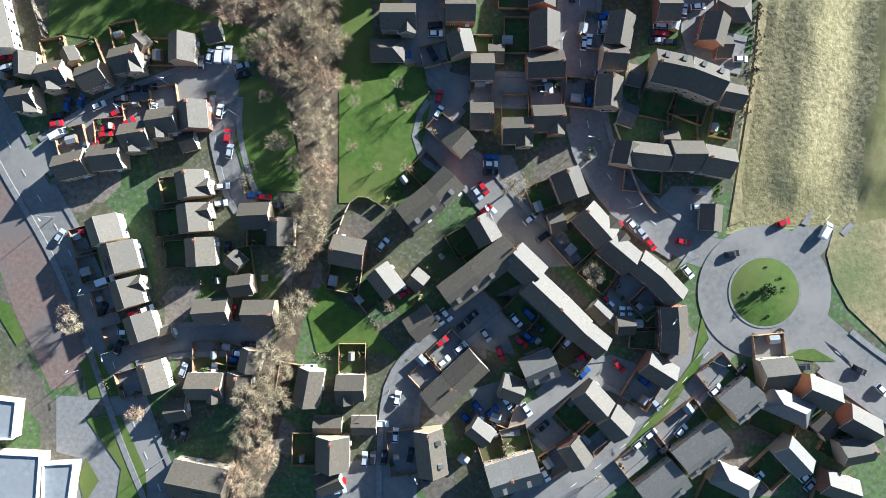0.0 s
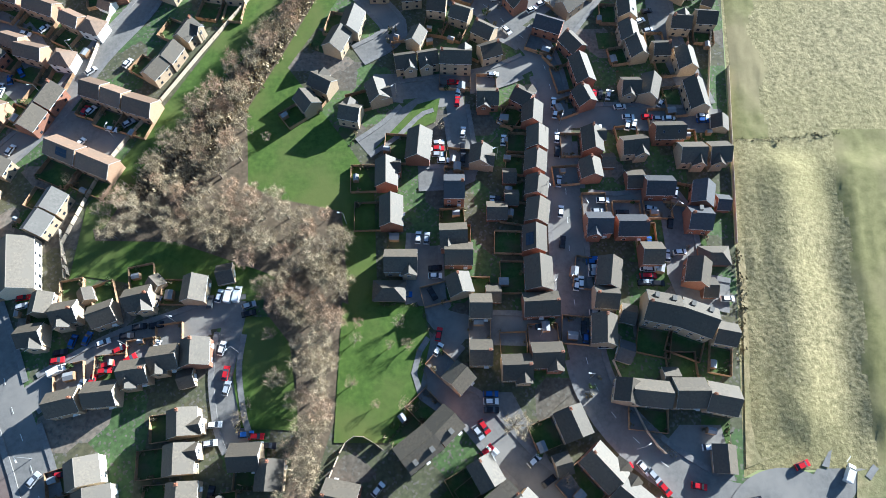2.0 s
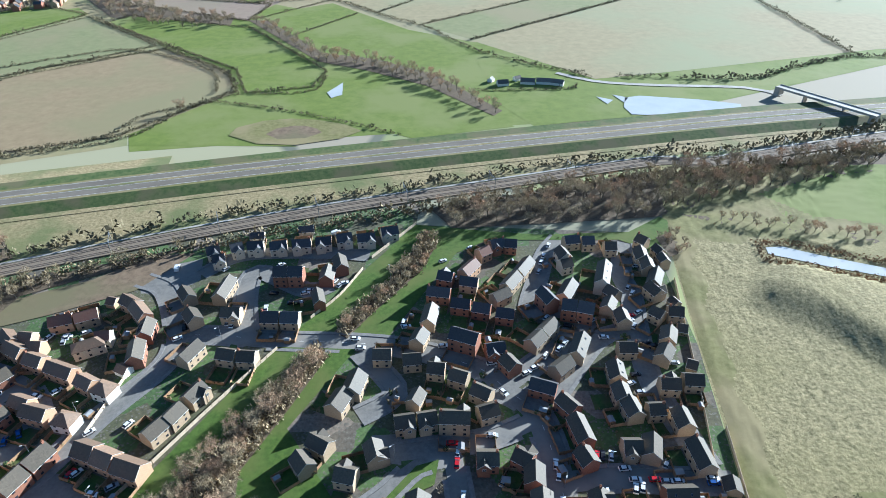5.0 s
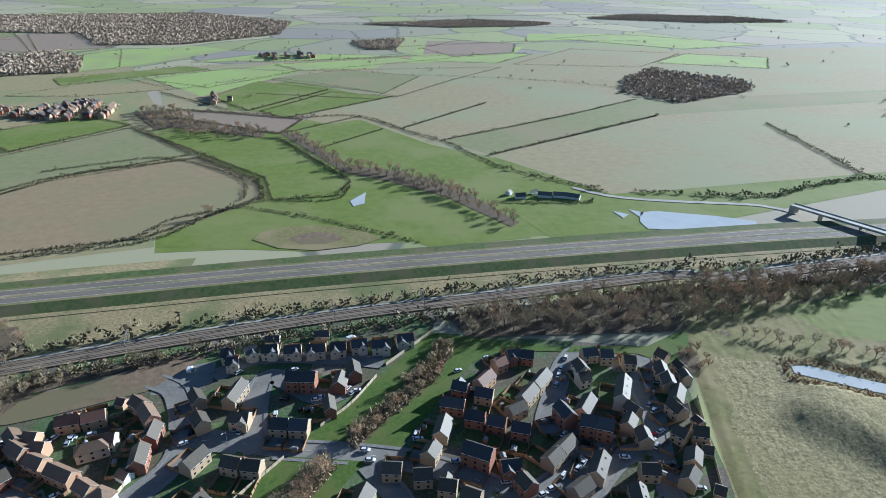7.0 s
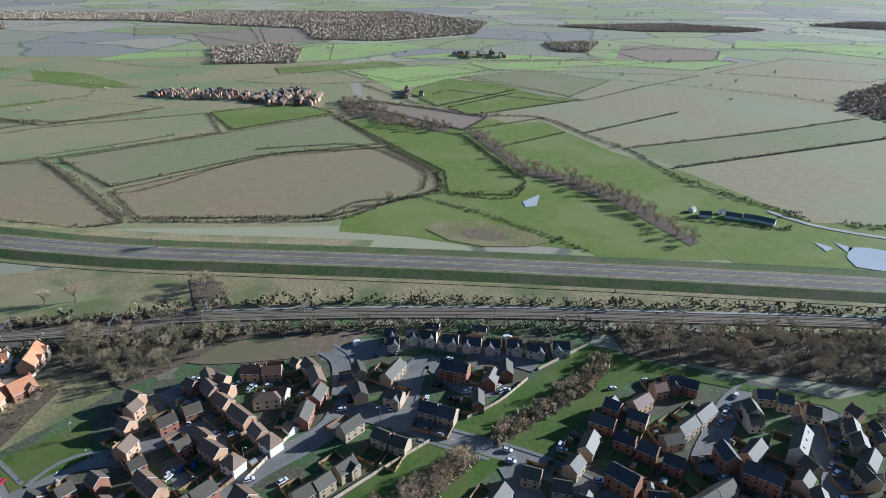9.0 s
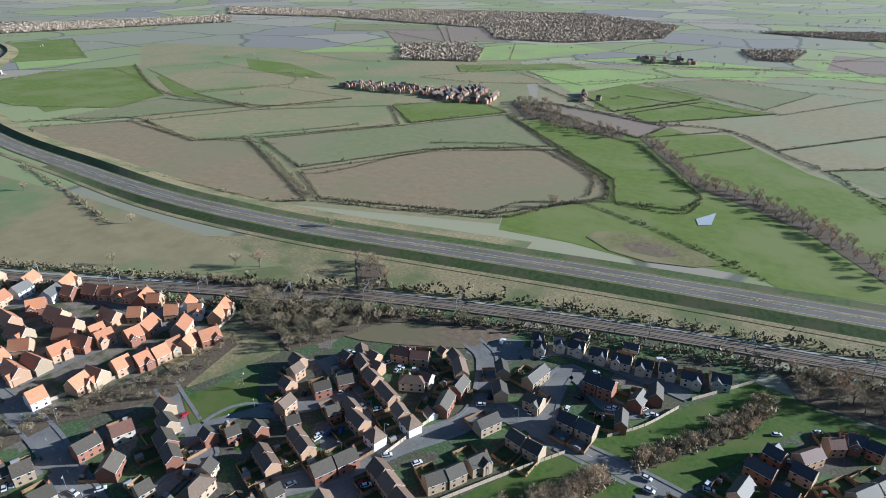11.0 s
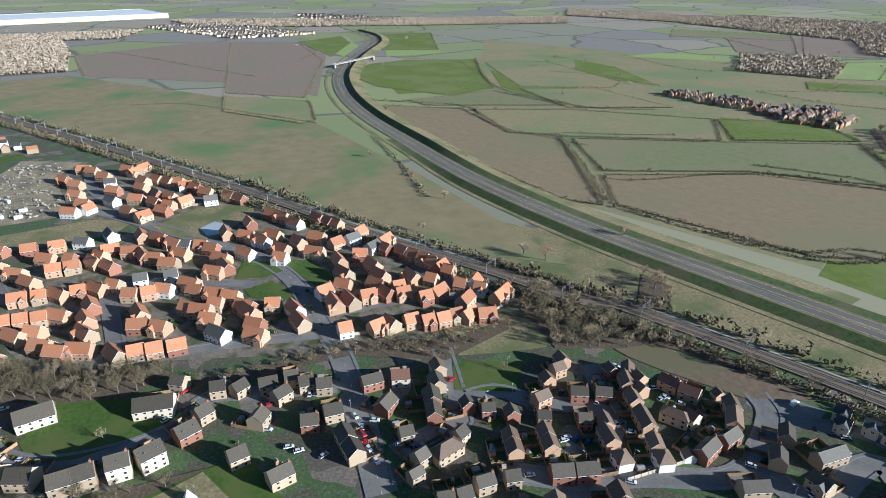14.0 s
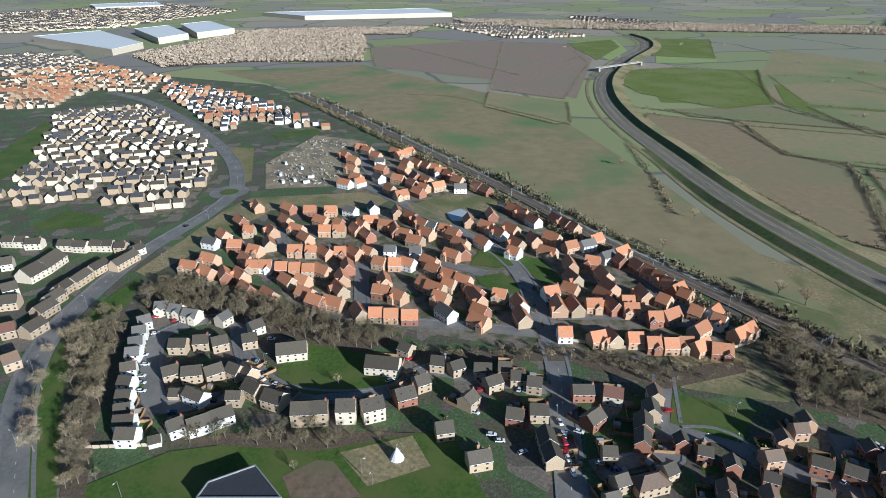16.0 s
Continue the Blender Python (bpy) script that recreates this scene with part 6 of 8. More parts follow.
sheet("field", [(-1197, 433), (-1155, 644), (-849, 509), (-878, 357)], M["field_green"], 0.254)
sheet("field", [(-796, 311), (-717, 407), (-573.4, 373), (-532, 440.3), (-387.6, 335.5), (-510.1, 284.7), (-693.6, 280.4)], M["field_olive"], 0.260)
sheet("field", [(-1007, 595), (-943, 738), (-673, 543), (-852, 525)], M["field_green"], 0.266)
sheet("field", [(-1574, 605), (-1582, 752), (-1271, 622), (-1268, 492)], M["field_lime"], 0.272)
sheet("field", [(-1118, 677), (-1072, 832), (-943, 738), (-1006, 604)], M["field_olive"], 0.278)
sheet("field", [(184.9, 307.7), (285.8, 358), (599.4, 366.5), (478.5, 267), (238.4, 277.7), (188.7, 280.5)], M["field_green"], 0.284)
hedge([(-7, 41.3), (-5.3, 28), (-15.6, 14.5)], 1.8, 1.5)
hedge([(-19.3, 54.9), (-7.4, 54.3), (-4.1, 47.1)], 1.8, 1.5)
hedge([(57.2, 21.5), (64.6, 10.8)], 2.5, 2)
hedge([(-109.7, -3.6), (-104.6, -25), (-96.3, -41.5)], 2.5, 2)
hedge([(88.5, -41.2), (76.9, -51.1), (67, -57.7), (57.1, -65.9)], 2.2, 1.8)
hedge([(-37.7, -29.4), (-30.3, -30.2), (-23.7, -27.8)], 2.2, 1.6)
hedge([(-32, -11.7), (-22.1, -18.3), (-18.8, -21.6)], 2, 1.5)
hedge([(-2116, 1593), (-730, 2124), (697, 2575)], 9, 6)
hedge([(-419.9, 371), (-405.1, 386.9), (-396, 410.6), (-361, 516.3), (-259.1, 582.8)], 5, 3)
hedge([(-566.6, 426), (-487.8, 393.6), (-423.4, 362.5), (-365.3, 333.7)], 7, 4)
hedge([(-588.8, 402), (-569.9, 428.9)], 5, 3)
hedge([(-360.7, 330.6), (-282.1, 357.8), (-216.6, 387.5), (-193.6, 432), (-164.7, 468.3)], 6, 4)
hedge([(-382.6, 695.9), (-260.8, 586.8), (-183.5, 513.6), (-161.1, 465.2)], 7, 4)
hedge([(-573.2, 438.1), (-537.5, 489.1), (-505.4, 545.8)], 4, 3)
hedge([(-754, 531), (-666, 557), (-617, 625)], 4, 3)
hedge([(-152.1, 468.5), (-104.7, 475.5), (-97.9, 511.3)], 5, 3)
hedge([(27, 612.8), (252, 809)], 5, 4)
hedge([(-21.5, 668.3), (124, 793), (249, 913)], 5, 3)
hedge([(-203.4, 763.2), (-132.3, 773.3), (-60.4, 698), (-14.9, 654.9), (29.6, 582.8), (74.7, 543.7), (113.9, 517.1), (124.1, 505.9)], 8, 4)
hedge([(-99, 896), (-4, 1074), (68, 1188)], 4, 4)
hedge([(-74.7, 711.3), (-29, 780.2), (30, 868)], 4, 4)
hedge([(-202.8, 685.8), (-132.3, 773.3)], 4, 3)
hedge([(-152.2, 622.3), (-94.3, 712.2)], 4, 3)
hedge([(-390, 786), (-303, 780), (-201.8, 757.1)], 6, 5)
hedge([(-951, 684), (-868, 742), (-742, 750)], 4, 4)
hedge([(-1073, 956), (-894, 927), (-809, 946)], 5, 4)
hedge([(-447, 903), (-309, 796)], 5, 4)
hedge([(-319, 1038), (-197, 974), (-100, 904)], 4, 3)
hedge([(-96, 1094), (136, 1052), (241, 1005)], 6, 5)
hedge([(-306, 907), (-120, 880)], 4, 3)
hedge([(-1170, 1387), (-874, 1277), (-776, 1340)], 6, 5)
hedge([(-593, 1105), (-341, 1221), (-77, 1325), (138, 1393)], 6, 5)
hedge([(-504, 1371), (-468, 1565), (-264, 1622)], 6, 4)
hedge([(-289, 1114), (-103, 1154), (68, 1188)], 5, 4)
hedge([(-452.4, 205.4), (-530.6, 220.4), (-659.1, 235.8)], 7, 4)
hedge([(-751.1, 194.5), (-846, 131), (-946, 59), (-970, -10)], 4, 3)
hedge([(-1539, -120), (-1622, -41), (-1240, 144), (-1132, 193)], 5, 4)
hedge([(-1593, -103), (-1276, -73)], 5, 4)
hedge([(-1302, 315), (-1431, 396)], 5, 4)
hedge([(-851, 306), (-756, 405), (-672.1, 390.3), (-602.5, 389.8)], 6, 4)
hedge([(-1155, 644), (-872, 524), (-673, 543)], 6, 4)
hedge([(-613.2, 389.8), (-516, 428.7)], 5, 3)
hedge([(-385.1, 528.3), (-341.4, 559), (-287.8, 578.9), (-202, 524.2), (-178.8, 471.1)], 5, 4)
hedge([(-285.6, 359), (-232.7, 387.2), (-217.1, 426), (-175.6, 453.4)], 6, 4)
hedge([(-175.6, 453.4), (-119.8, 436.7), (-74.7, 415.9), (-28.6, 393.8)], 5, 3)
hedge([(92.9, 74.7), (91.2, 54.8), (87, 38.2)], 5, 2.5)
hedge([(99, 113.7), (116, 114.1), (135.3, 116.3)], 3, 1.5)
hedge([(-2520, -276), (-2106, 131), (-1880, 448), (-1840, 769)], 8, 6)
hedge([(-1848, 1384), (-1545, 1613), (-1039, 1671)], 10, 7)
hedge([(-464, 1972), (32, 1997), (485, 2104)], 10, 7)
hedge([(-207, 1438), (153, 1604), (466, 1657)], 7, 5)
field_plot("field_greygreen", [(-1425.7, 1459.9), (-1158.2, 1623.8), (-1065.6, 1501.0), (-1191.3, 1414.5), (-1290.4, 1315.1)])
field_plot("field_soil", [(-1191.3, 1414.5), (-1106.6, 1561.0), (-894.6, 1287.0), (-983.2, 1206.5)])
field_plot("field_soil", [(-1102.6, 1592.2), (-1019.4, 1662.1), (-774.2, 1381.0), (-880.5, 1290.6)])
field_plot("field_lime", [(-767.9, 1260.5), (-735.7, 1348.0), (-619.0, 1115.0), (-668.2, 1060.9)])
field_plot("field_green", [(-667.0, 996.6), (-511.1, 1141.1), (-454.4, 1112.1), (-619.9, 938.2)])
field_plot("field_lime", [(-535.4, 1027.6), (-350.9, 1165.1), (-292.5, 1110.5), (-429.6, 929.9)])
field_plot("field_olive", [(-648.3, 855.4), (-558.1, 1010.1), (-438.1, 927.9), (-546.0, 864.7)])
field_plot("field_green", [(-361.0, 875.0), (-332.9, 1004.8), (-208.4, 941.5), (-280.8, 793.3)])
field_plot("field_green", [(-263.9, 789.9), (-200.4, 924.7), (-103.0, 902.9), (-222.7, 754.9)])
field_plot("field_lime", [(-521.2, 1192.0), (-412.3, 1330.9), (-118.5, 1323.6), (-313.1, 1234.9)])
field_plot("field_lime", [(-354.9, 1178.8), (-149.9, 1290.9), (-84.5, 1259.3), (-282.6, 1112.8)])
field_plot("field_greygreen", [(-317.9, 1019.5), (-222.9, 1127.0), (-76.0, 1081.6), (-118.4, 925.3)])
field_plot("field_lime", [(377.4, 1282.9), (479.4, 1419.9), (641.8, 1381.6), (576.0, 1227.6)])
field_plot("field_grey", [(93.0, 1229.0), (241.0, 1475.2), (470.3, 1425.9), (331.7, 1219.4)])
field_plot("field_soil", [(-98.7, 1448.3), (-20.5, 1610.2), (117.2, 1533.6), (103.3, 1404.4), (-25.7, 1321.3)])
field_plot("field_lime", [(-89.9, 1257.9), (102.2, 1386.5), (142.1, 1379.1), (62.2, 1242.8)])
field_plot("field_lime", [(230.6, 1687.5), (419.3, 1814.2), (733.0, 1617.3), (505.2, 1503.8)])
field_plot("field_green", [(-1047.8, 346.6), (-1177.2, 413.6), (-1207.8, 512.3), (-1148.2, 600.9), (-967.0, 556.2), (-863.1, 514.5), (-825.3, 425.4), (-948.4, 352.0)])
field_plot("field_green", [(-1626.8, 393.0), (-1698.7, 527.9), (-1541.9, 503.2), (-1320.8, 386.7)])
field_plot("field_green", [(-1709.0, 630.1), (-1679.7, 787.7), (-1316.6, 637.9), (-1371.0, 523.0)])
field_plot("field_olive", [(-1098.2, 634.3), (-1054.6, 750.9), (-806.1, 726.0), (-771.8, 682.6), (-845.6, 555.6)])
field_plot("field_greygreen", [(-830.4, 351.2), (-835.0, 497.2), (-697.3, 531.5), (-783.2, 361.1)])
field_plot("field_olive", [(-829.4, 544.7), (-778.6, 652.0), (-617.5, 654.9), (-680.1, 528.0)])
field_plot("field_brown", [(-807.0, 309.7), (-738.8, 394.8), (-601.7, 383.2), (-560.1, 425.2), (-365.4, 325.4), (-389.5, 305.1), (-630.7, 279.1), (-733.1, 278.5)])
field_plot("field_olive", [(-728.8, 405.8), (-671.4, 521.2), (-542.0, 647.9), (-465.0, 573.5), (-557.7, 431.6), (-603.9, 384.7)])
field_plot("field_greygreen", [(-547.3, 431.6), (-456.9, 574.3), (-385.8, 694.7), (-273.7, 592.2), (-372.4, 507.9), (-436.5, 385.2)])
field_plot("field_brown", [(-426.9, 376.8), (-363.4, 505.6), (-263.3, 583.5), (-183.6, 520.3), (-166.6, 475.1), (-223.1, 389.8), (-360.4, 337.0)])
field_plot("field_green", [(-539.4, 650.7), (-470.2, 748.6), (-392.2, 705.4), (-459.4, 588.0)])
field_plot("field_soil", [(-1675.3, 237.5), (-1615.9, 390.1), (-1274.2, 354.8), (-912.6, 223.5), (-1003.2, 123.7)])
field_plot("field_olive", [(-979.5, 119.7), (-889.5, 223.7), (-766.3, 198.4), (-754.5, 178.0), (-869.0, 101.0)])
field_plot("field_green", [(-357.2, 671.7), (-343.3, 699.2), (-198.9, 654.2), (-99.8, 521.4), (-105.5, 484.0), (-156.3, 471.1), (-178.8, 525.6)])
field_plot("field_soil", [(-372.9, 754.3), (-369.2, 792.1), (-199.0, 749.9), (-208.8, 681.3)])
field_plot("field_lime", [(-517.2, 1004.4), (-419.1, 1129.7), (-296.2, 1099.6), (-393.8, 945.4)])
far_wood([(-1579, 1640), (-995, 1635), (-822, 1410), (-644, 1455), (-488, 1684), (-545, 2014), (-937, 2300), (-1700, 2060)])
far_wood([(-800, 990), (-663, 1062), (-745, 1221), (-840, 1291), (-943, 1171)])
far_wood([(-277, 1542), (-152, 1617), (-155, 1419), (-222, 1412)])
far_wood([(-1342, -106), (-1718, -118), (-2050, -170), (-2100, -470), (-1492, -640), (-1302, -500), (-1366, -346)])
far_wood([(-2293, 1731), (-1317, 2050), (-761, 2187), (-1170, 1817), (-2000, 1503)])
far_wood([(-320, 1985), (-180, 2080), (20, 2190), (280, 2100), (190, 2010), (-60, 1930)])
far_wood([(420, 2320), (640, 2520), (980, 2460), (1120, 2290), (800, 2210)])
far_wood([(239, 967), (275, 1091), (344, 1191), (476, 1064), (451, 994), (310, 890)])
far_wood([(-2458, 153), (-2087, 1057), (-1932, 1456), (-1740, 1317), (-1906, 795), (-2135, 226)])
far_wood([(-2010, -599), (-2123, -307), (-2116, 58), (-1904, -14), (-1920, -147)])

# ---- woods by the houses ----
wood([(-209, 683.5), (-188.1, 682.8), (-110.9, 571.7), (-59.3, 553.8), (-6.6, 514.1), (44.5, 435), (37.5, 425.4), (-13.9, 487.7), (-65, 523.3), (-111, 547.3)], 13, 0.85)
wood([(-424, 773), (-386, 796), (-289.1, 704.8), (-227.4, 697), (-222.6, 661.7), (-281.5, 650.8), (-362.9, 696.6)], 15, 0.9)
wood([(-257.4, 268), (-235.4, 272), (-213.1, 247.4), (-229.2, 238.4)], 13, 0.8)
wood([(-110.3, 76), (-106, 86.3), (-95.9, 106.9), (-81.8, 128), (-66.7, 157.6), (-52.8, 185.8), (-46.5, 179.8), (-57.1, 151.9), (-68.1, 125.5), (-64.3, 96.4), (-55.1, 91.3), (-32.8, 86.5), (-28.7, 55.2), (-56.8, 66), (-88.7, 77)], 8.6, 0.95)
wood([(-54.6, 62), (-32, 72), (-30.9, 56.2), (-30.8, 20.5), (-36.7, -2.6), (-40.6, -18.3), (-44.8, -39.7), (-48.4, -53.7), (-51.3, -71), (-62.3, -71), (-56.7, -41.4), (-45.2, -18.3), (-40.7, 18), (-43.8, 41.2), (-54.6, 53.7)], 7.4, 0.92)
wood([(-46.2, 194.4), (-24.7, 230.5), (-9.2, 268.6), (-1.8, 262.4), (-10.5, 236.9), (-30.8, 206.3), (-40.3, 189.9)], 8, 0.62)
wood([(-111.9, 80), (-58.8, 80), (-58.8, 75), (-80.4, 75.6), (-110.2, 76)], 9, 0.8)
wood([(-7.4, 295), (72.8, 320.8), (139.8, 342.4), (295.6, 374.6), (276.6, 342.5), (181.1, 314.2), (116.8, 286.2), (66.3, 280.4), (5.1, 274.8)], 10.8, 1.0)
wood([(-272.3, 192.7), (-216.9, 221), (-119.6, 261.6), (-153, 240.8), (-193.1, 218), (-196.9, 200.7), (-212.4, 169.2), (-256, 174.7)], 8.5, 0.8)
wood([(-338.9, -169.1), (-352.3, -146.3), (-320.6, -96.7), (-305.3, -58.4), (-278.8, -6.9), (-267, -30), (-275.2, -54.2), (-305.3, -109.1), (-314.5, -156.4)], 8.5, 0.9)
wood([(-289.9, -191.7), (-318.5, -170.9), (-296.5, -160.2), (-267, -156.5), (-215.8, -140.3), (-177.1, -127), (-177.7, -136.5), (-240.1, -161.7)], 8.5, 0.95)
wood([(-205.4, -110.3), (-210.5, -78.9), (-209.7, -45.3), (-205.1, -1.8), (-203.2, -11.3), (-196.7, -43.5), (-202.1, -81.4)], 9, 0.75)
wood([(-266.1, -15.5), (-265.1, 45.6), (-265.9, 75.2), (-245.5, 126.7), (-248.2, 162.2), (-239, 157.6), (-228.3, 114.4), (-253.5, 72.3), (-256, 30)], 8, 0.5)
wood([(-332.4, 185.8), (-240.1, 230.6), (-211.9, 243.2), (-208.1, 238.1), (-309.3, 184)], 7.5, 0.45)
wood([(130.2, 289.1), (188.7, 280.5), (232, 266.9), (227.5, 259.1), (184.8, 272.2), (156.5, 276.6)], 9, 0.6)

for corners in (
    [(-106, 86.3), (-95.9, 106.9), (-81.8, 128), (-66.7, 157.6), (-52.8, 185.8), (-46.5, 179.8), (-57.1, 151.9), (-68.1, 125.5), (-76, 100)],
    [(-46.2, 194.4), (-24.7, 230.5), (-9.2, 268.6), (-1.8, 262.4), (-10.5, 236.9), (-30.8, 206.3), (-40.3, 189.9)],
):
    clumps("thicket", [(x, y, roll.uniform(1.0, 2.0), roll.uniform(2.5, 5.5)) for x, y in scatter(corners, 2.3)], M["twigs"], "dense bare brown thicket in a strip of grass", 26, fine=0.5)

# ---- the roundabout ----
RX, RY = 93.9, -11.0


def ring(name, r0, r1, z, mat, label, category, low=None, centre=(93.9, -11.0)):
    cx, cy = centre
    n = 56
    v, f = [], []
    for k in range(n):
        t = 2 * math.pi * k / n
        for r in (r0, r1):
            v.append((cx + math.cos(t) * r, cy + math.sin(t) * r, z))
        if low is not None:
            v.append((cx + math.cos(t) * r1, cy + math.sin(t) * r1, low))
    w = 2 if low is None else 3
    for k in range(n):
        j = (k + 1) % n
        f.append((w * k, w * k + 1, w * j + 1, w * j))
        if low is not None:
            f.append((w * k + 1, w * k + 2, w * j + 2, w * j + 1))
    return tagged(new(name, mesh_from(name, v, f, mat)), label, category, kind="structure")


ring("roundabout_road", 9.5, 19.5, 0.25, M["asphalt"], "worn grey asphalt ring of a roundabout", "road")
ring("roundabout_kerb", 10.0, 10.6, 0.4, M["footway"], "pale kerb round the roundabout island", "kerb", 0.2)
ring("roundabout_road", 7.0, 17.0, 0.25, M["asphalt"], "worn grey asphalt ring of a distant roundabout", "road", centre=(-525.0, -165.0))
ring("roundabout_kerb", 0.0, 8.0, 0.4, M["lawn"], "green grass island of a distant roundabout", "island", 0.2, centre=(-525.0, -165.0))
island = [(0.0, 1.1), (3.5, 1.0), (7.0, 0.75), (10.1, 0.38)]
v, f = [], []
for r, z in island:
    v += [(RX + math.cos(2 * math.pi * k / 48) * r, RY + math.sin(2 * math.pi * k / 48) * r, z) for k in range(48)]
for i in range(3):
    f += [(48 * i + k, 48 * (i + 1) + k, 48 * (i + 1) + (k + 1) % 48, 48 * i + (k + 1) % 48) for k in range(48)]
tagged(new("roundabout_island", mesh_from("roundabout_island", v, f, M["lawn"])), "domed green grass island of the roundabout", "island", kind="structure")
for x, y, size in ((RX - 0.5, RY + 1.0, 1.25), (RX + 1.2, RY + 0.2, 1.0), (RX - 6, RY - 0.5, 0.5), (RX + 5, RY + 1, 0.5), (RX + 4, RY + 4, 0.45), (RX + 0.5, RY - 7, 0.5), (RX + 0.3, RY + 7.5, 0.4)):
    tree(SHRUB, x, y, size, "green shrub planted on the roundabout island", "shrub", "roundabout shrubs")
for corners in ([(78, -24), (73, -31.5), (79.5, -25.5)], [(112, -24.5), (118.5, -29), (120.5, -33), (113.5, -26.5)], [(75, -0.5), (68.5, -4), (72, 1)], [(104.5, 9), (109, 15), (106.5, 8.5)]):
    sheet("traffic_island", corners, M["footway"], 0.36, "small paved traffic island", "island")

# the road markings, dash by dash
v, f = [], []
for line, h, wanted in LANES:
    if h < 4.4:
        continue
    for i in range(0, len(line) - 1, 2):
        p, d = line[i], (line[i + 1] - line[i]).normalized()
        s = Vector((-d.y, d.x, 0)) * 0.08
        if (p.xy - Vector((RX, RY))).length < 21:
            continue
        n = len(v)
        for q in (p - s, p + s, p + d * 2.2 + s, p + d * 2.2 - s):
            v.append((*q.xy, 0.235))
        f.append((n + 3, n + 2, n + 1, n))
tagged(new("lane_dashes", mesh_from("lane_dashes", v, f, M["road_paint"])), "white painted centre dashes on the roads", "road line", kind="structure")


# ---- vehicles ----
def car_parts(paint, van):
    """Body with sills, bonnet and boot, the glazed cabin, and a wheel."""
    key = ("car", paint, van)
    if key not in CACHE:
        bm = bmesh.new()
        l, w = (5.2, 1.95) if van else (4.3, 1.76)
        h = l / 2
        side = [(-h, 0.35), (-h, 1.7), (-h + 0.1, 2.15), (h - 1.7, 2.15), (h - 1.0, 1.35), (h - 0.1, 1.05), (h, 0.7), (h, 0.35)] if van else [(-h, 0.35), (-h - 0.02, 0.8), (-h + 0.12, 0.98), (h - 1.1, 0.98), (h - 0.12, 0.8), (h, 0.6), (h, 0.35)]
        rows = [[bm.verts.new((x, s * w / 2 * (0.95 if z > 0.9 else 1), z)) for x, z in side] for s in (-1, 1)]
        bm.faces.new(rows[0])
        bm.faces.new(rows[1][::-1])
        n = len(side)
        for i in range(n):
            bm.faces.new((rows[0][i], rows[0][(i + 1) % n], rows[1][(i + 1) % n], rows[1][i])[::-1])
        if van:
            box(bm, -h + 0.3, -0.5, 2.15, h - 2.0, 0.5, 2.19)
        else:
            box(bm, -h + 0.78, -0.64, 1.40, h - 1.78, 0.64, 1.46)
        bmesh.ops.recalc_face_normals(bm, faces=bm.faces[:])
        body = mesh_of("body", bm, M["car_" + paint])
        bm = bmesh.new()
        low, high, b, t, r = (1.3, 2.0, h - 1.75, h - 1.02, 0.9) if van else (0.97, 1.45, -h + 0.35, h - 1.25, 0.8)
        if van:
            pts = [(h - 1.72, 2.1, 0.86), (h - 1.03, 1.37, 0.86), (h - 0.98, 1.4, 0.86), (h - 1.66, 2.14, 0.86)]
            rows = [[bm.verts.new((x, s * y, z)) for x, z, y in pts] for s in (-1, 1)]
        else:
            pts = [(-h + 0.15, 0.97, 0.83), (h - 1.05, 0.97, 0.83), (h - 1.75, 1.42, 0.66), (-h + 0.75, 1.42, 0.66)]
            rows = [[bm.verts.new((x, s * y, z)) for x, z, y in pts] for s in (-1, 1)]
        bm.faces.new(rows[0])
        bm.faces.new(rows[1][::-1])
        for i in range(4):
            bm.faces.new((rows[0][i], rows[0][(i + 1) % 4], rows[1][(i + 1) % 4], rows[1][i])[::-1])
        bmesh.ops.recalc_face_normals(bm, faces=bm.faces[:])
        glass = mesh_of("cabin_glass", bm, M["glass"])
        CACHE[key] = (body, glass, l, w)
    if "wheel" not in CACHE:
        bm = bmesh.new()
        bmesh.ops.create_cone(bm, cap_ends=True, segments=10, radius1=0.33, radius2=0.33, depth=0.22, matrix=pose(0, 0, 0, 90, 0, 0))
        CACHE["wheel"] = mesh_of("wheel", bm, M["tyre"])
    return CACHE[key]


def park(rows):
    for x, y, turn, colour in rows:
        van = colour == "van"
        paint = "white" if van else colour
        body, glass, l, w = car_parts(paint, van)
        car = thing("van" if van else "car", pose(x, y, 0.24, 0, 0, turn), f"{paint} {'panel van' if van else 'family car'} parked on grey asphalt", "van" if van else "car", "parked cars")
        child("body", body, car)
        child("cabin_glass", glass, car, label="dark glass")
        if math.hypot(x, y) > 190:
            if ("wheels", l) not in CACHE:
                bm = bmesh.new()
                for sx in (-1, 1):
                    for sy in (-1, 1):
                        bmesh.ops.create_cone(bm, cap_ends=True, segments=8, radius1=0.33, radius2=0.33, depth=0.22, matrix=pose(sx * l * 0.31, sy * (w / 2 - 0.1), 0.33, 90, 0, 0))
                CACHE["wheels", l] = mesh_of("far_wheel_set", bm, M["tyre"])
            tagged(child("far_wheel_set", CACHE["wheels", l], car), kind="stuff")
            continue
        for sx in (-1, 1):
            for sy in (-1, 1):
                child("wheel", CACHE["wheel"], car, pose(sx * l * 0.31, sy * (w / 2 - 0.1), 0.33))


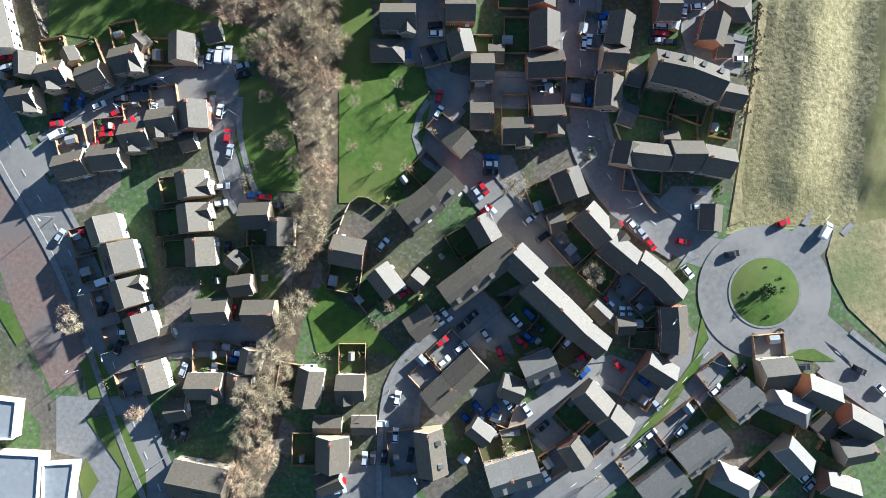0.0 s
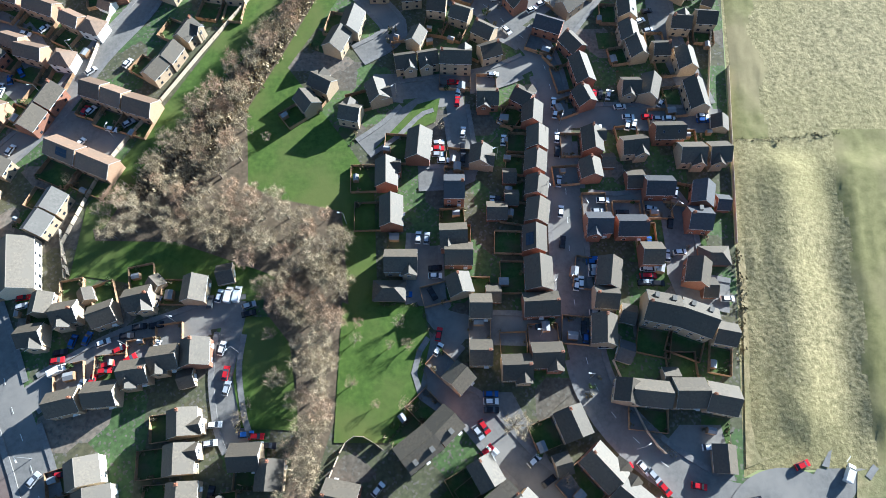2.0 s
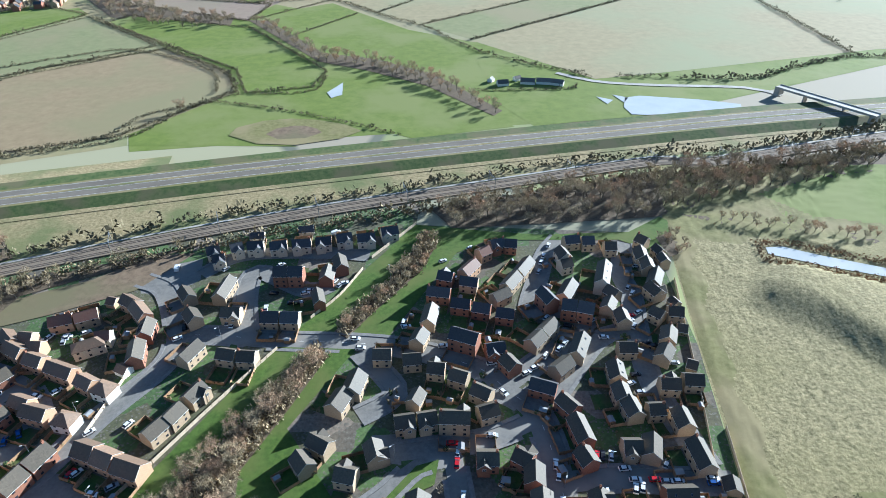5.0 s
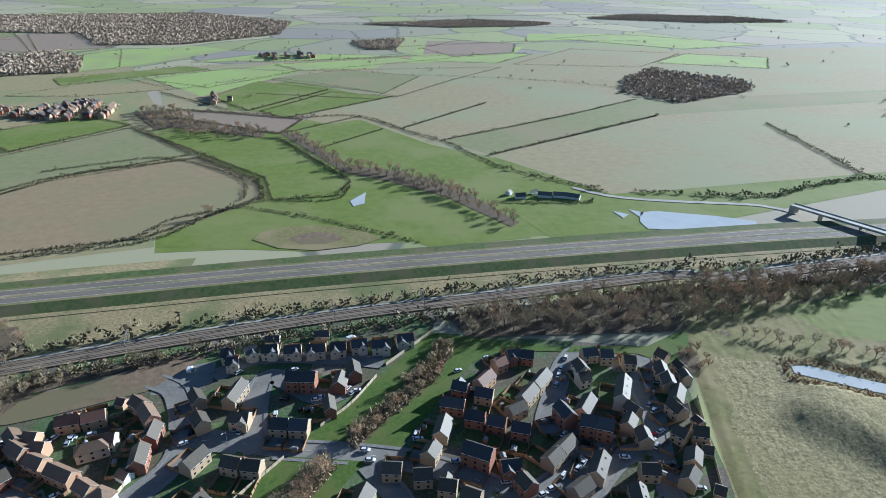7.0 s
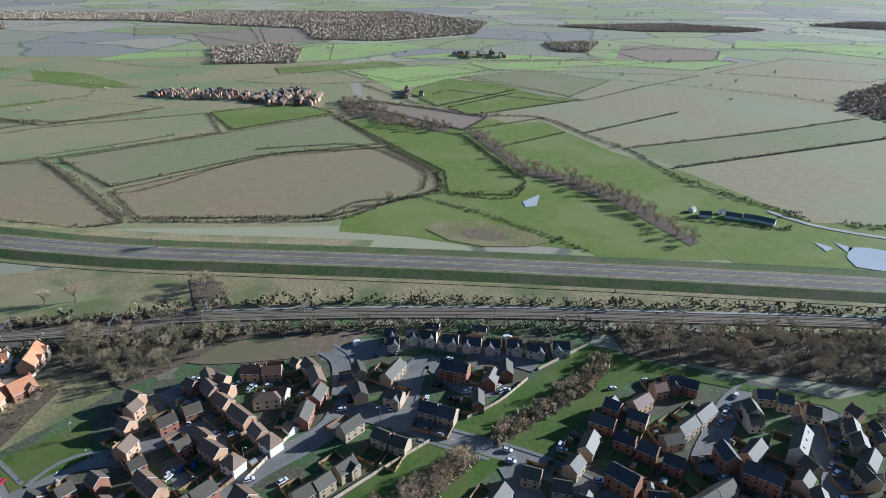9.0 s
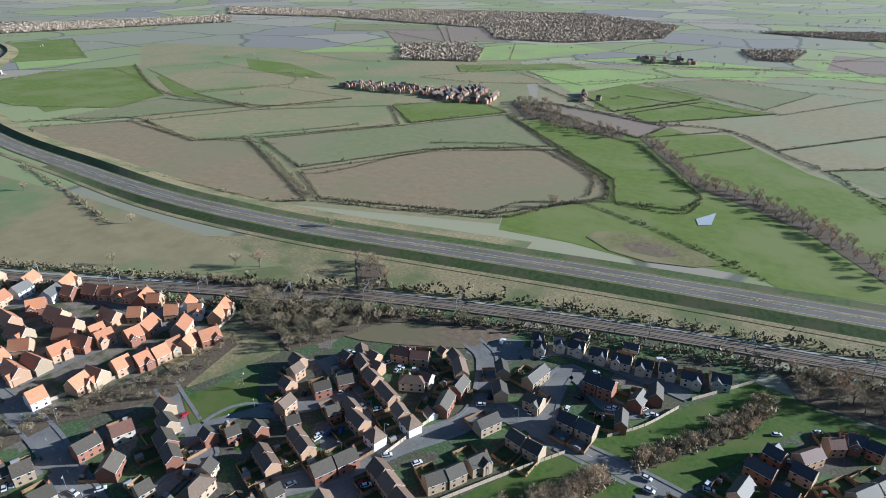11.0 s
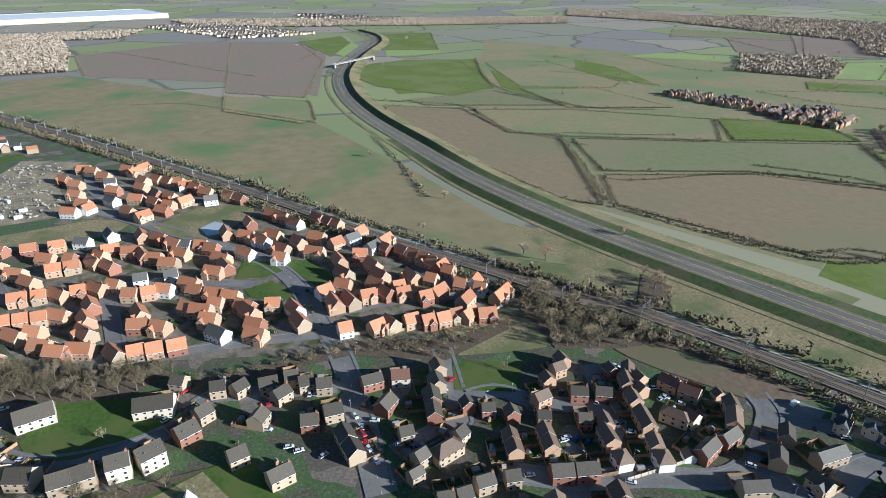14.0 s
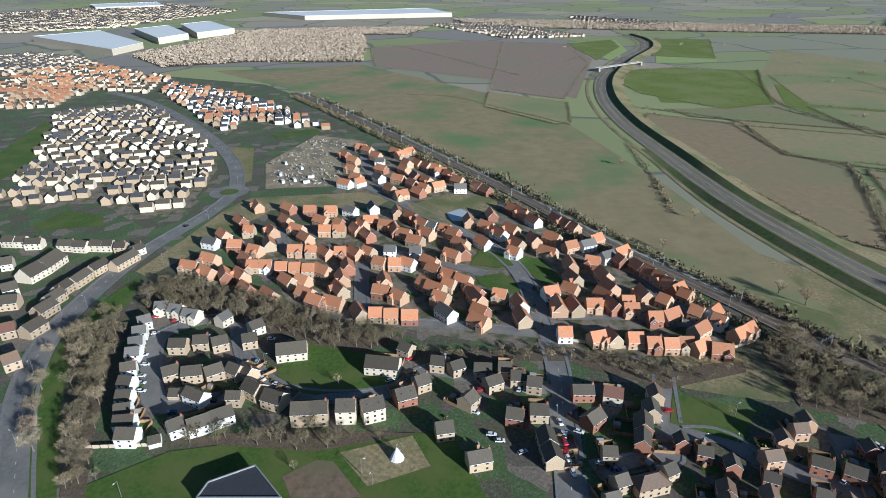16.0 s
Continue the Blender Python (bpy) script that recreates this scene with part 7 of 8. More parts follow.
park([
    (-86.9, 55.6, 75, "white"), (-68.1, 57.6, 80, "white"), (-65.3, 57.9, 85, "van"), (-62.7, 58.1, 85, "van"), (-70.6, 55.7, 88, "grey"), (-58.8, 54.6, 20, "silver"),
    (-58.5, 52.1, 15, "black"), (-85.7, 48.4, 10, "black"), (-90.7, 47.9, 10, "black"), (-93.9, 45.1, 5, "black"), (-100.5, 43, 25, "white"), (-109.6, 43.4, 80, "blue"),
    (-105.5, 44.3, 75, "blue"), (-112.5, 40.1, 10, "black"), (-112.9, 37.7, 10, "red"), (-112, 34.7, 30, "van"), (-95.2, 41, 30, "red"), (-91.8, 38.2, 35, "red"),
    (-98, 36.4, 15, "red"), (-98.5, 34.7, 10, "red"), (-104.2, 30.2, 80, "white"), (-101.3, 31.6, 85, "red"), (-84.5, 41.8, 80, "white"), (-65.1, 41.4, 80, "white"),
])
park([
    (-63, 34.1, 85, "red"), (-62.2, 29.8, 80, "silver"), (-64.3, 19.6, 5, "white"), (-64.9, 14.6, 8, "white"), (-55.1, 17, 5, "blue"), (-52.1, 16.5, 0, "red"),
    (-52.1, 14.2, 0, "white"), (-48.5, 14, 0, "black"), (-127.8, 57, 10, "red"), (-127.5, 54.2, 15, "silver"), (-111.5, 5, 60, "silver"), (-104.4, 6.3, 10, "red"),
    (-62.7, 1.5, 85, "black"), (-98.1, -8, 20, "van"), (-98.8, -16.4, 70, "black"), (-94.3, -27.4, 70, "black"), (-86.2, -16.2, 20, "white"), (-89.8, -17.5, 15, "red"),
    (-92.4, -22.9, 0, "white"), (-61.2, -17, 80, "red"), (-59, -29, -10, "white"), (-60.1, -30.9, -10, "blue"), (-66.4, -33.9, 85, "white"), (-75.4, -33.9, 70, "silver"),
])
park([
    (-56.5, -26.5, 0, "black"), (-77.8, -51.9, 70, "black"), (-75.3, -52.8, 70, "black"), (-12.8, -10.3, 30, "white"), (-11.3, -11.6, 30, "red"), (-1.3, -19, -50, "white"),
    (1, -17.7, -50, "white"), (-0.3, -25.6, 40, "red"), (5.1, -27.2, 40, "white"), (0.2, -31.3, 40, "white"), (6, -20.6, 40, "black"), (8.4, -18.2, 40, "black"),
    (12.5, -23.6, -55, "silver"), (21.3, -19.4, -50, "white"), (24.9, -17.3, -45, "blue"), (28.2, -21.4, -45, "black"), (16.7, -28.8, -70, "red"), (22.7, -25.5, -40, "red"),
    (24.9, -24.2, -40, "blue"), (36.4, -25.5, 40, "white"), (40.5, -29.9, 30, "red"), (41, -34.5, 45, "blue"), (18.6, -43.1, -55, "white"), (24.4, -45.2, -55, "white"),
])
park([
    (29, -50.1, 40, "black"), (10.1, -44.4, -50, "blue"), (6.8, -47.7, -45, "blue"), (14.2, -45.7, 40, "blue"), (14.5, -50.1, 45, "black"), (-17.8, -49.4, 0, "white"),
    (-13.2, -42, 80, "white"), (-38.7, -33, 0, "white"), (-13.7, -52.7, 85, "white"), (-22.7, -59.6, 85, "silver"), (-20.3, -59.2, 85, "black"), (-17, -59.2, 85, "black"),
    (-4.3, -62.8, 0, "white"), (-4.3, -65.1, 0, "black"), (-30.1, -66.1, 5, "red"), (-30.1, -68.7, 10, "silver"), (-9.3, -58.4, 80, "black"), (29.8, -64, -60, "white"),
    (-17.5, 2.7, 50, "white"), (47.9, -15.6, 45, "white"), (46.3, -14, 40, "red"), (52, -17.3, 85, "white"), (54.2, -17.3, 85, "silver"), (51.2, -32.5, -45, "red"),
])
park([
    (58.6, -37, -40, "blue"), (61.9, -43.5, -50, "silver"), (71.3, -5.2, -50, "white"), (84.1, 0.1, 10, "black"), (86.5, -33.6, 40, "black"), (79.1, -39.4, 40, "white"),
    (69.2, -51.2, 45, "white"), (60.2, -52.2, 40, "white"), (56.9, -55, 40, "white"), (64.3, -56.6, 30, "black"), (65.1, -62.3, -50, "silver"), (104.6, -32.8, 5, "black"),
    (121.1, -33.6, -25, "black"), (127.6, -39.3, -45, "white"), (99, 9.2, 20, "red"), (111.3, 7, 60, "van"), (105.3, -64.2, 45, "white"), (106.7, -66.7, 45, "silver"),
    (91.4, -64.8, 40, "white"), (-14, 60.5, 0, "silver"), (-11.5, 58.2, 0, "blue"), (-2.4, 64.3, 0, "white"), (-2.4, 66.8, 5, "black"), (-3.2, 58.5, -60, "black"),
])
park([
    (-1.2, 45.8, 80, "red"), (-1.4, 41.2, 60, "white"), (13.8, 28.3, 0, "blue"), (13.8, 26.2, 0, "white"), (13.8, 23.8, 0, "black"), (11.7, 19.2, -55, "red"),
    (10, 17.6, -55, "silver"), (12.2, 12.8, 40, "red"), (13.7, 11.5, 45, "silver"), (25.3, 10.2, 40, "white"), (29, 4.9, 35, "black"), (42.2, 47.8, 85, "black"),
    (42.5, 45.2, 85, "blue"), (42.5, 62.2, 85, "white"), (29.8, 48.3, 5, "black"), (47.4, 67.2, 0, "white"), (47.9, 69.9, 0, "blue"), (47.1, 64.9, 0, "silver"),
    (64.4, 66.6, 0, "white"), (63.9, 64.4, 0, "red"), (62.8, 62.4, 0, "silver"), (66.1, 61.9, 0, "black"), (70.2, 71.1, 85, "silver"), (86.7, 57, 0, "white"),
])
park([
    (47.9, 42.4, 0, "white"), (46.3, 52.6, 0, "silver"), (55.3, 8.3, -50, "white"), (57.8, 6.3, -50, "silver"), (60.3, 3, -50, "red"), (69.8, 3.7, -10, "red"),
    (74.3, 13.7, 0, "white"), (50.4, 8.2, 30, "red"), (-122, 124.8, 55, "white"), (-123.9, 124.7, 72, "red"), (-113.1, 117.1, -11, "white"), (-107.9, 119.7, 37, "silver"),
    (-122.6, 111.7, 61, "white"), (-1.8, 112, 6, "silver"), (-1.8, 109.8, 0, "red"), (-1.8, 107.5, 0, "silver"), (0.1, 105.2, 0, "white"), (-7.9, 77.1, 86, "white"),
    (-5.2, 76.9, 86, "silver"), (6.7, 116.3, 85, "white"), (6.6, 110.9, 85, "black"), (6.6, 106.7, 85, "black"), (5.3, 133.3, 81, "white"), (4.9, 128.8, 85, "red"),
])
park([
    (3.5, 136.9, 0, "red"), (17.6, 140.2, 0, "silver"), (15.9, 89.9, 84, "silver"), (17.7, 89.9, 84, "black"), (20, 121.7, 71, "silver"), (20.4, 113.1, 84, "white"),
    (38.4, 128.4, 83, "white"), (38.7, 124, 78, "white"), (38.6, 114.2, 83, "white"), (38.3, 108.9, 83, "black"), (38.1, 97.4, 82, "silver"), (38, 86.4, 82, "white"),
    (37.8, 75.7, 82, "black"), (41, 61.6, 82, "white"), (53, 131.8, 77, "red"), (57.8, 131.8, 77, "white"), (54.9, 131.8, 77, "black"), (61.3, 126.7, 6, "white"),
    (65.4, 130.7, 81, "black"), (75.8, 128.5, 59, "silver"), (63.8, 122.5, 0, "white"), (70.4, 122.5, 0, "red"), (74.1, 121.8, 0, "silver"), (77.9, 121.9, 0, "white"),
])
park([
    (89.5, 123, 0, "white"), (89.3, 121.2, 0, "blue"), (52.1, 118.5, 0, "white"), (63.1, 119.2, 76, "white"), (65.4, 119.6, 76, "white"), (51.9, 90.4, 0, "white"),
    (49.8, 86.4, 0, "silver"), (57.9, 86, 0, "black"), (67, 87.4, -11, "silver"), (75.8, 93.4, 75, "silver"), (72.8, 82.5, 79, "black"), (65, 75.7, 80, "blue"),
    (68.1, 71, 75, "silver"), (63.3, 66.8, 0, "white"), (63, 64.4, 0, "red"), (62, 62, 0, "black"), (74.4, 72.3, 5, "white"), (46.8, 69, 0, "blue"),
    (47.5, 66.2, 0, "silver"), (-36.6, 189.5, 0, "white"), (-33.8, 184.1, 0, "white"), (-102, 251, 17, "white"), (-71.4, 255.6, 17, "van"), (-166.5, 188.2, 51, "silver"),
])
park([
    (-165.1, 190.6, 67, "white"), (-158, 190.6, 16, "white"), (-153.3, 158.2, -12, "white"), (13.9, 255.9, 43, "white"), (0.1, 244.6, 31, "white"), (6.7, 231, 30, "white"),
    (-16.8, 199.7, 78, "white"), (-15.5, 196.9, 15, "white"), (0.2, 185.2, 7, "white"), (19.7, 175.4, 14, "white"), (23.3, 160.1, -50, "white"), (45.4, 202.8, 56, "white"),
    (50.2, 212.1, 56, "white"), (57.5, 201, -23, "white"), (54.1, 197.4, -15, "black"), (64.8, 201, 27, "silver"), (50.9, 187, 55, "white"), (48.1, 183.7, 55, "white"),
    (41.9, 179.7, 55, "white"), (36.6, 173, 31, "white"), (33, 170.1, 31, "white"), (54, 258.3, 72, "white"), (50.3, 249.2, 72, "white"), (48.4, 243.8, 72, "white"),
])
park([
    (46.3, 236.1, 65, "silver"), (94.7, 240.5, 0, "white"), (87.2, 219.9, 60, "white"), (86.2, 223.9, 61, "silver"), (86.6, 206.5, 37, "white"), (82.4, 204, 26, "red"),
    (81.4, 201, 26, "white"), (82.4, 197.5, 60, "silver"), (85.1, 187.1, 25, "black"), (87.1, 185.4, 25, "black"), (88.4, 175.6, 0, "black"), (93, 175.6, 0, "silver"),
    (72.7, 164.7, 24, "white"), (75.8, 169.3, 13, "black"), (75.2, 160.2, 13, "silver"), (67.9, 190.5, 0, "white"), (-125.6, 141.5, 45, "white"), (-128.5, 238.6, 100, "van"),
    (-98.7, 229.4, 82, "silver"), (-90.3, 202.4, 88, "red"), (-90.6, 198.1, 88, "white"), (-88.5, 205.3, 80, "white"), (-61.2, 221.5, 0, "white"), (-77.4, 219.5, 0, "black"),
])
park([
    (-271, -141.2, 87, "white"), (-262.4, -137, 87, "white"), (-252.9, -135.5, 87, "white"), (-247, -133.2, 87, "white"), (-240.8, -130.8, 87, "white"), (-224.4, -110.9, 103, "blue"),
    (-231.3, -95.5, 87, "black"), (-270.8, -112.6, 87, "black"), (-291.5, -143, 107, "white"), (-304.6, -137, 131, "red"), (-303.7, -132, 108, "silver"), (-309.7, -149.7, 87, "red"),
    (-282.1, -79, 87, "white"), (-261.5, -81.9, 174, "silver"), (-247.2, -76, 42, "white"), (-242.3, -68.3, 60, "white"), (-259.5, -5.4, 104, "red"), (-242.3, -14.8, 119, "white"),
    (-190.2, 57.7, 160, "red"), (-200.1, 60, 160, "white"), (-198.2, 32.2, 87, "white"), (-191.2, 40.5, 112, "silver"), (-395.8, -191.1, 161, "white"), (-354.9, -210.2, 176, "black"),
])
park([
    (-446.1, -176.6, 161, "black"), (-232.5, 27.5, 102, "red"), (-219.5, 40.2, 87, "silver"), (-208.1, 59.6, 8, "white"), (-200.7, 59.2, 8, "silver"), (-196, 58.9, 8, "red"),
    (-190.5, 58.3, 8, "red"), (-186.7, 58.1, 8, "white"), (-178.9, 58.3, 8, "white"), (-230.9, 48.6, 139, "silver"), (-231.9, 45.9, 155, "white"), (-183.3, 70.5, 77, "white"),
    (-216.7, 23.5, 54, "white"), (-202.2, 29.1, 78, "white"), (-201.8, 66.3, 62, "white"), (-156.2, 134.2, 82, "white"), (-150.3, 140.8, 124, "blue"), (-206.6, 101.8, 98, "white"),
    (-212.8, 109.1, 98, "red"), (-218.3, 107.2, 99, "red"), (-145.6, 108.9, 69, "white"), (-179.5, 75.3, 69, "blue"), (-178.1, 135.5, 83, "white"), (-107.2, 240.3, 53, "white"),
])
park([
    (-104.6, 238, 53, "silver"), (-92.1, 201.5, 92, "white"), (-93.1, 199.5, 93, "silver"), (-79.4, 206, 97, "red"), (-78.7, 209.1, 97, "white"), (-78.3, 202.3, 104, "white"),
    (-63.2, 219.7, 19, "white"), (-67.8, 213, 19, "black"), (-64.6, 212.9, 19, "black"), (-50.8, 228.5, 60, "white"), (-47.9, 225.6, 59, "silver"), (-46.1, 227.1, 19, "white"),
    (-55.9, 269.5, 37, "van"), (-78.7, 241.5, 36, "white"), (-111.2, 189.5, 35, "white"), (-110.6, 196.6, 103, "black"), (-158, 190.6, 104, "white"), (-158, 187.6, 105, "silver"),
    (-151.1, 193.1, 36, "white"), (-168.8, 160.2, 123, "white"), (-181.3, 149.6, 119, "black"), (-146.9, 160.6, 51, "white"), (-153.4, 137.6, 106, "blue"), (-155.3, 132.3, 83, "white"),
])
park([
    (-113.2, 145.1, 62, "white"), (-181.7, 136.3, 53, "white"), (-186.5, 186, 19, "white"),
])

# ---- gardens: lawns and fences behind the houses ----
v, f = [], []


def garden_fence(l, deep):
    """Close-boarded panels between posts round three sides of a back garden."""
    key = ("garden_fence", round(l), round(deep))
    if key not in CACHE:
        total = 2 * deep + l
        n = round(total / 1.85)
        pitch = total / n
        outline = [(0, 0)] + [q for k in range(n) for q in ((k * pitch, 1.85), (k * pitch + 0.13, 1.85), (k * pitch + 0.13, 1.68), ((k + 1) * pitch, 1.68))] + [(total, 0)]
        outline = sorted(outline + [(deep, 1.68), (deep + l, 1.68)], key=lambda q: q[0])

        def at(p, o):
            if p <= deep:
                return -l / 2 + o, p
            return (p - deep - l / 2, deep - o) if p <= deep + l else (l / 2 - o, total - p)

        bm = bmesh.new()
        rows = [[bm.verts.new((*at(p, o), z)) for p, z in outline] for o in (0, 0.07)]
        feet = [[bm.verts.new((*at(p, o), 0)) for p, z in outline] for o in (0, 0.07)]
        for i in range(len(outline) - 1):
            if outline[i + 1][0] - outline[i][0] > 1e-4:
                bm.faces.new((feet[0][i], feet[0][i + 1], rows[0][i + 1], rows[0][i]))
                bm.faces.new((feet[1][i + 1], feet[1][i], rows[1][i], rows[1][i + 1]))
            bm.faces.new((rows[0][i], rows[0][i + 1], rows[1][i + 1], rows[1][i]))
        bmesh.ops.remove_doubles(bm, verts=bm.verts[:], dist=1e-4)
        CACHE[key] = mesh_of("garden_fence", bm, M["wood_fence"])
    return CACHE[key]


plants = []
for x, y, turn, l, w, code in ALL_HOUSES:
    if "G" in code or math.hypot(x, y) > 330:
        continue
    m = pose(x, y, 0, 0, 0, turn)
    n = len(v)
    deep = w / 2 + roll.uniform(6, 9)
    for q in ((-l / 2 + 0.2, w / 2 + 0.6), (l / 2 - 0.2, w / 2 + 0.6), (l / 2 - 0.2, deep), (-l / 2 + 0.2, deep)):
        p = m @ Vector((*q, 0))
        v.append((p.x, p.y, 0.0136 + 0.00002 * len(v)))
    f.append((n, n + 1, n + 2, n + 3))
    if math.hypot(x, y) < 270 and roll.random() < 0.8:
        ob = new("garden_fence", garden_fence(l, deep - w / 2))
        ob.matrix_basis = m @ pose(0, w / 2, 0)
        tagged(ob, "brown close-boarded wooden garden fence", "fence", "garden fences")
    for k in range(roll.randrange(2, 6)):
        side = roll.choice((-1, 1))
        p = m @ Vector((side * (l / 2 - roll.uniform(0.3, 1.0)), roll.uniform(w / 2 + 1, deep), 0))
        plants.append((p.x, p.y, roll.uniform(0.4, 1.1), roll.uniform(0.5, 2.2)))
    if roll.random() < 0.45:
        p = m @ Vector((roll.uniform(-l / 2, l / 2), deep - 0.6, 0))
        tree(SHRUB, p.x, p.y, roll.uniform(0.5, 0.95), "dark green garden shrub beside a fence", "shrub", "garden shrubs")
clumps("garden_plants", plants, M["scrub"], "small brown and green winter garden plants", 10)
SHEDS = []
for k in range(3):
    bm = bmesh.new()
    l, w, h = ((2.4, 1.8, 1.9), (3.0, 2.4, 2.0), (1.8, 1.4, 1.8))[k]
    v8 = [(-l / 2, -w / 2, 0), (l / 2, -w / 2, 0), (l / 2, w / 2, 0), (-l / 2, w / 2, 0), (-l / 2, -w / 2, h), (l / 2, -w / 2, h), (l / 2, w / 2, h), (-l / 2, w / 2, h), (-l / 2, 0, h + 0.5), (l / 2, 0, h + 0.5)]
    me = mesh_from("garden_shed", v8, [(0, 1, 5, 4), (2, 3, 7, 6), (1, 2, 6, 9, 5), (3, 0, 4, 8, 7), (4, 5, 9, 8), (6, 7, 8, 9)], M["wood_fence"], M["felt"])
    me.polygons.foreach_set("material_index", [0, 0, 0, 0, 1, 1])
    bm.free()
    SHEDS.append(me)
for x, y, turn, l, w, code in ALL_HOUSES:
    if "G" in code or math.hypot(x, y) > 260 or roll.random() > 0.5:
        continue
    ob = new("garden_shed", SHEDS[roll.randrange(3)])
    ob.matrix_basis = pose(x, y, 0, 0, 0, turn) @ pose(roll.uniform(-0.35, 0.35) * l, w / 2 + roll.uniform(4.5, 7), 0, 0, 0, roll.choice((0, 90)))
    tagged(ob, "small brown wooden garden shed with felt roof", "shed", "garden sheds")
tagged(new("garden_lawns", mesh_from("garden_lawns", v, f, M["garden_lawn"])), "small shaded back lawns", "lawn", kind="stuff")


# ---- street furniture, fences, far buildings, banks ----
def street_lamp(x, y):
    if "post" not in CACHE:
        bm = bmesh.new()
        bmesh.ops.create_cone(bm, cap_ends=True, segments=8, radius1=0.11, radius2=0.06, depth=8, matrix=Matrix.Translation((0, 0, 4)))
        CACHE["post"] = mesh_of("post", bm, M["metal_grey"])
        bm = bmesh.new()
        box(bm, -0.04, -0.04, 7.9, 1.3, 0.04, 8.0)
        CACHE["arm"] = mesh_of("arm", bm, M["metal_grey"])
        bm = bmesh.new()
        box(bm, 1.1, -0.14, 7.86, 1.9, 0.14, 8.02)
        CACHE["lamp_head"] = mesh_of("lamp_head", bm, M["white_frame"])
    lamp = thing("street_lamp", pose(x, y, 0, 0, 0, roll.uniform(0, 360)), "tall grey steel street lamp beside a road", "street lamp", "street lamps")
    for part in ("post", "arm", "lamp_head"):
        child(part, CACHE[part], lamp)


def fence(points):
    """A boundary fence of boarded panels between posts."""
    if "panel" not in CACHE:
        bm = bmesh.new()
        box(bm, 0.05, -0.03, 0.05, 2.95, 0.03, 1.8)
        box(bm, 0.05, -0.05, 1.8, 2.95, 0.05, 1.86)
        box(bm, -0.06, -0.06, 0, 0.05, 0.06, 1.95)
        CACHE["panel"] = mesh_of("panel", bm, M["pale_fence"])
    line = smooth_line(points, 3.0)
    top = thing("boundary_fence", pose(line[0].x, line[0].y, 0), "weathered pale wooden boundary fence beside grass", "fence", "boundary fences")
    for a, b in zip(line, line[1:]):
        n = max(1, round((b - a).length / 3))
        for k in range(n):
            p = a.lerp(b, k / n) - line[0]
            child("panel", CACHE["panel"], top, pose(p.x, p.y, 0, 0, 0, math.degrees(math.atan2(b.y - a.y, b.x - a.x))))


def far_estate(kind, corners, across, deep):
    """Houses too far off to pick apart: walls and pitched roofs in one object."""
    verts, faces, mats = [], [], []
    tones = (("wall_c", "roof_b", "wall_y", "roof_s") if kind == "cream" else ("wall_y", "roof_t", "wall_k", "roof_s") if kind == "village" else ("wall_y", "roof_o", "wall_c", "roof_b") if kind == "mixed" else ("wall_y", "roof_o", "wall_w", "roof_s"))
    sheet("estate_yards", corners, M["yards"], 0.012 + 0.0001 * len(bpy.data.meshes) % 0.005, "paved drives and gardens between distant houses")
    heart = Vector((sum(c[0] for c in corners) / len(corners), sum(c[1] for c in corners) / len(corners)))
    lanes = []
    for i in range(-70, 71):
        for j in range(-45, 46):
            bend = 0.5 * math.sin(i * 0.11 + j * 0.35) + 0.25
            p, q = i * across, j * deep * 1.8 + roll.uniform(-2, 2) + 9 * math.sin(i * 0.2 + j)
            x, y = heart.x - q * math.cos(0.2) - p * math.sin(0.2), heart.y + p * math.cos(0.2) - q * math.sin(0.2)
            if inside(x, y, corners) and roll.random() < 0.92:
                lanes.append((x, y, math.pi / 2 + 0.2 + bend * 0.5 + (math.pi / 2 if roll.random() < 0.35 else 0)))
    for x, y, tilt in lanes:
        l, w, he, rise = roll.uniform(0.55, 0.98) * across, roll.uniform(6.6, 7.8) * max(1, across / 16), roll.uniform(4.4, 5.2), roll.uniform(2.6, 3.4)
        c, s = math.cos(tilt), math.sin(tilt)
        n = len(verts)
        for px, py, pz in ((-l, -w, 0), (l, -w, 0), (l, w, 0), (-l, w, 0), (-l, -w, he), (l, -w, he), (l, w, he), (-l, w, he), (-l, 0, he + rise), (l, 0, he + rise)):
            verts.append((x + (px * c - py * s) / 2, y + (px * s + py * c) / 2, pz))
        for q in ((0, 1, 5, 4), (2, 3, 7, 6), (1, 2, 6, 9, 5), (3, 0, 4, 8, 7), (4, 5, 9, 8), (6, 7, 8, 9)):
            faces.append(tuple(n + i for i in q))
        pair = 0 if roll.random() < 0.55 else 2
        mats += [pair] * 4 + [pair + 1] * 2
    me = mesh_from("far_houses", verts, faces, *[M[t] for t in tones])
    me.polygons.foreach_set("material_index", mats)
    tagged(new("far_houses", me), f"distant housing with {'cream walls and brown' if kind == 'cream' else 'buff walls and dark' if kind == 'village' else 'brick walls and orange'} roofs", "houses", kind="stuff")


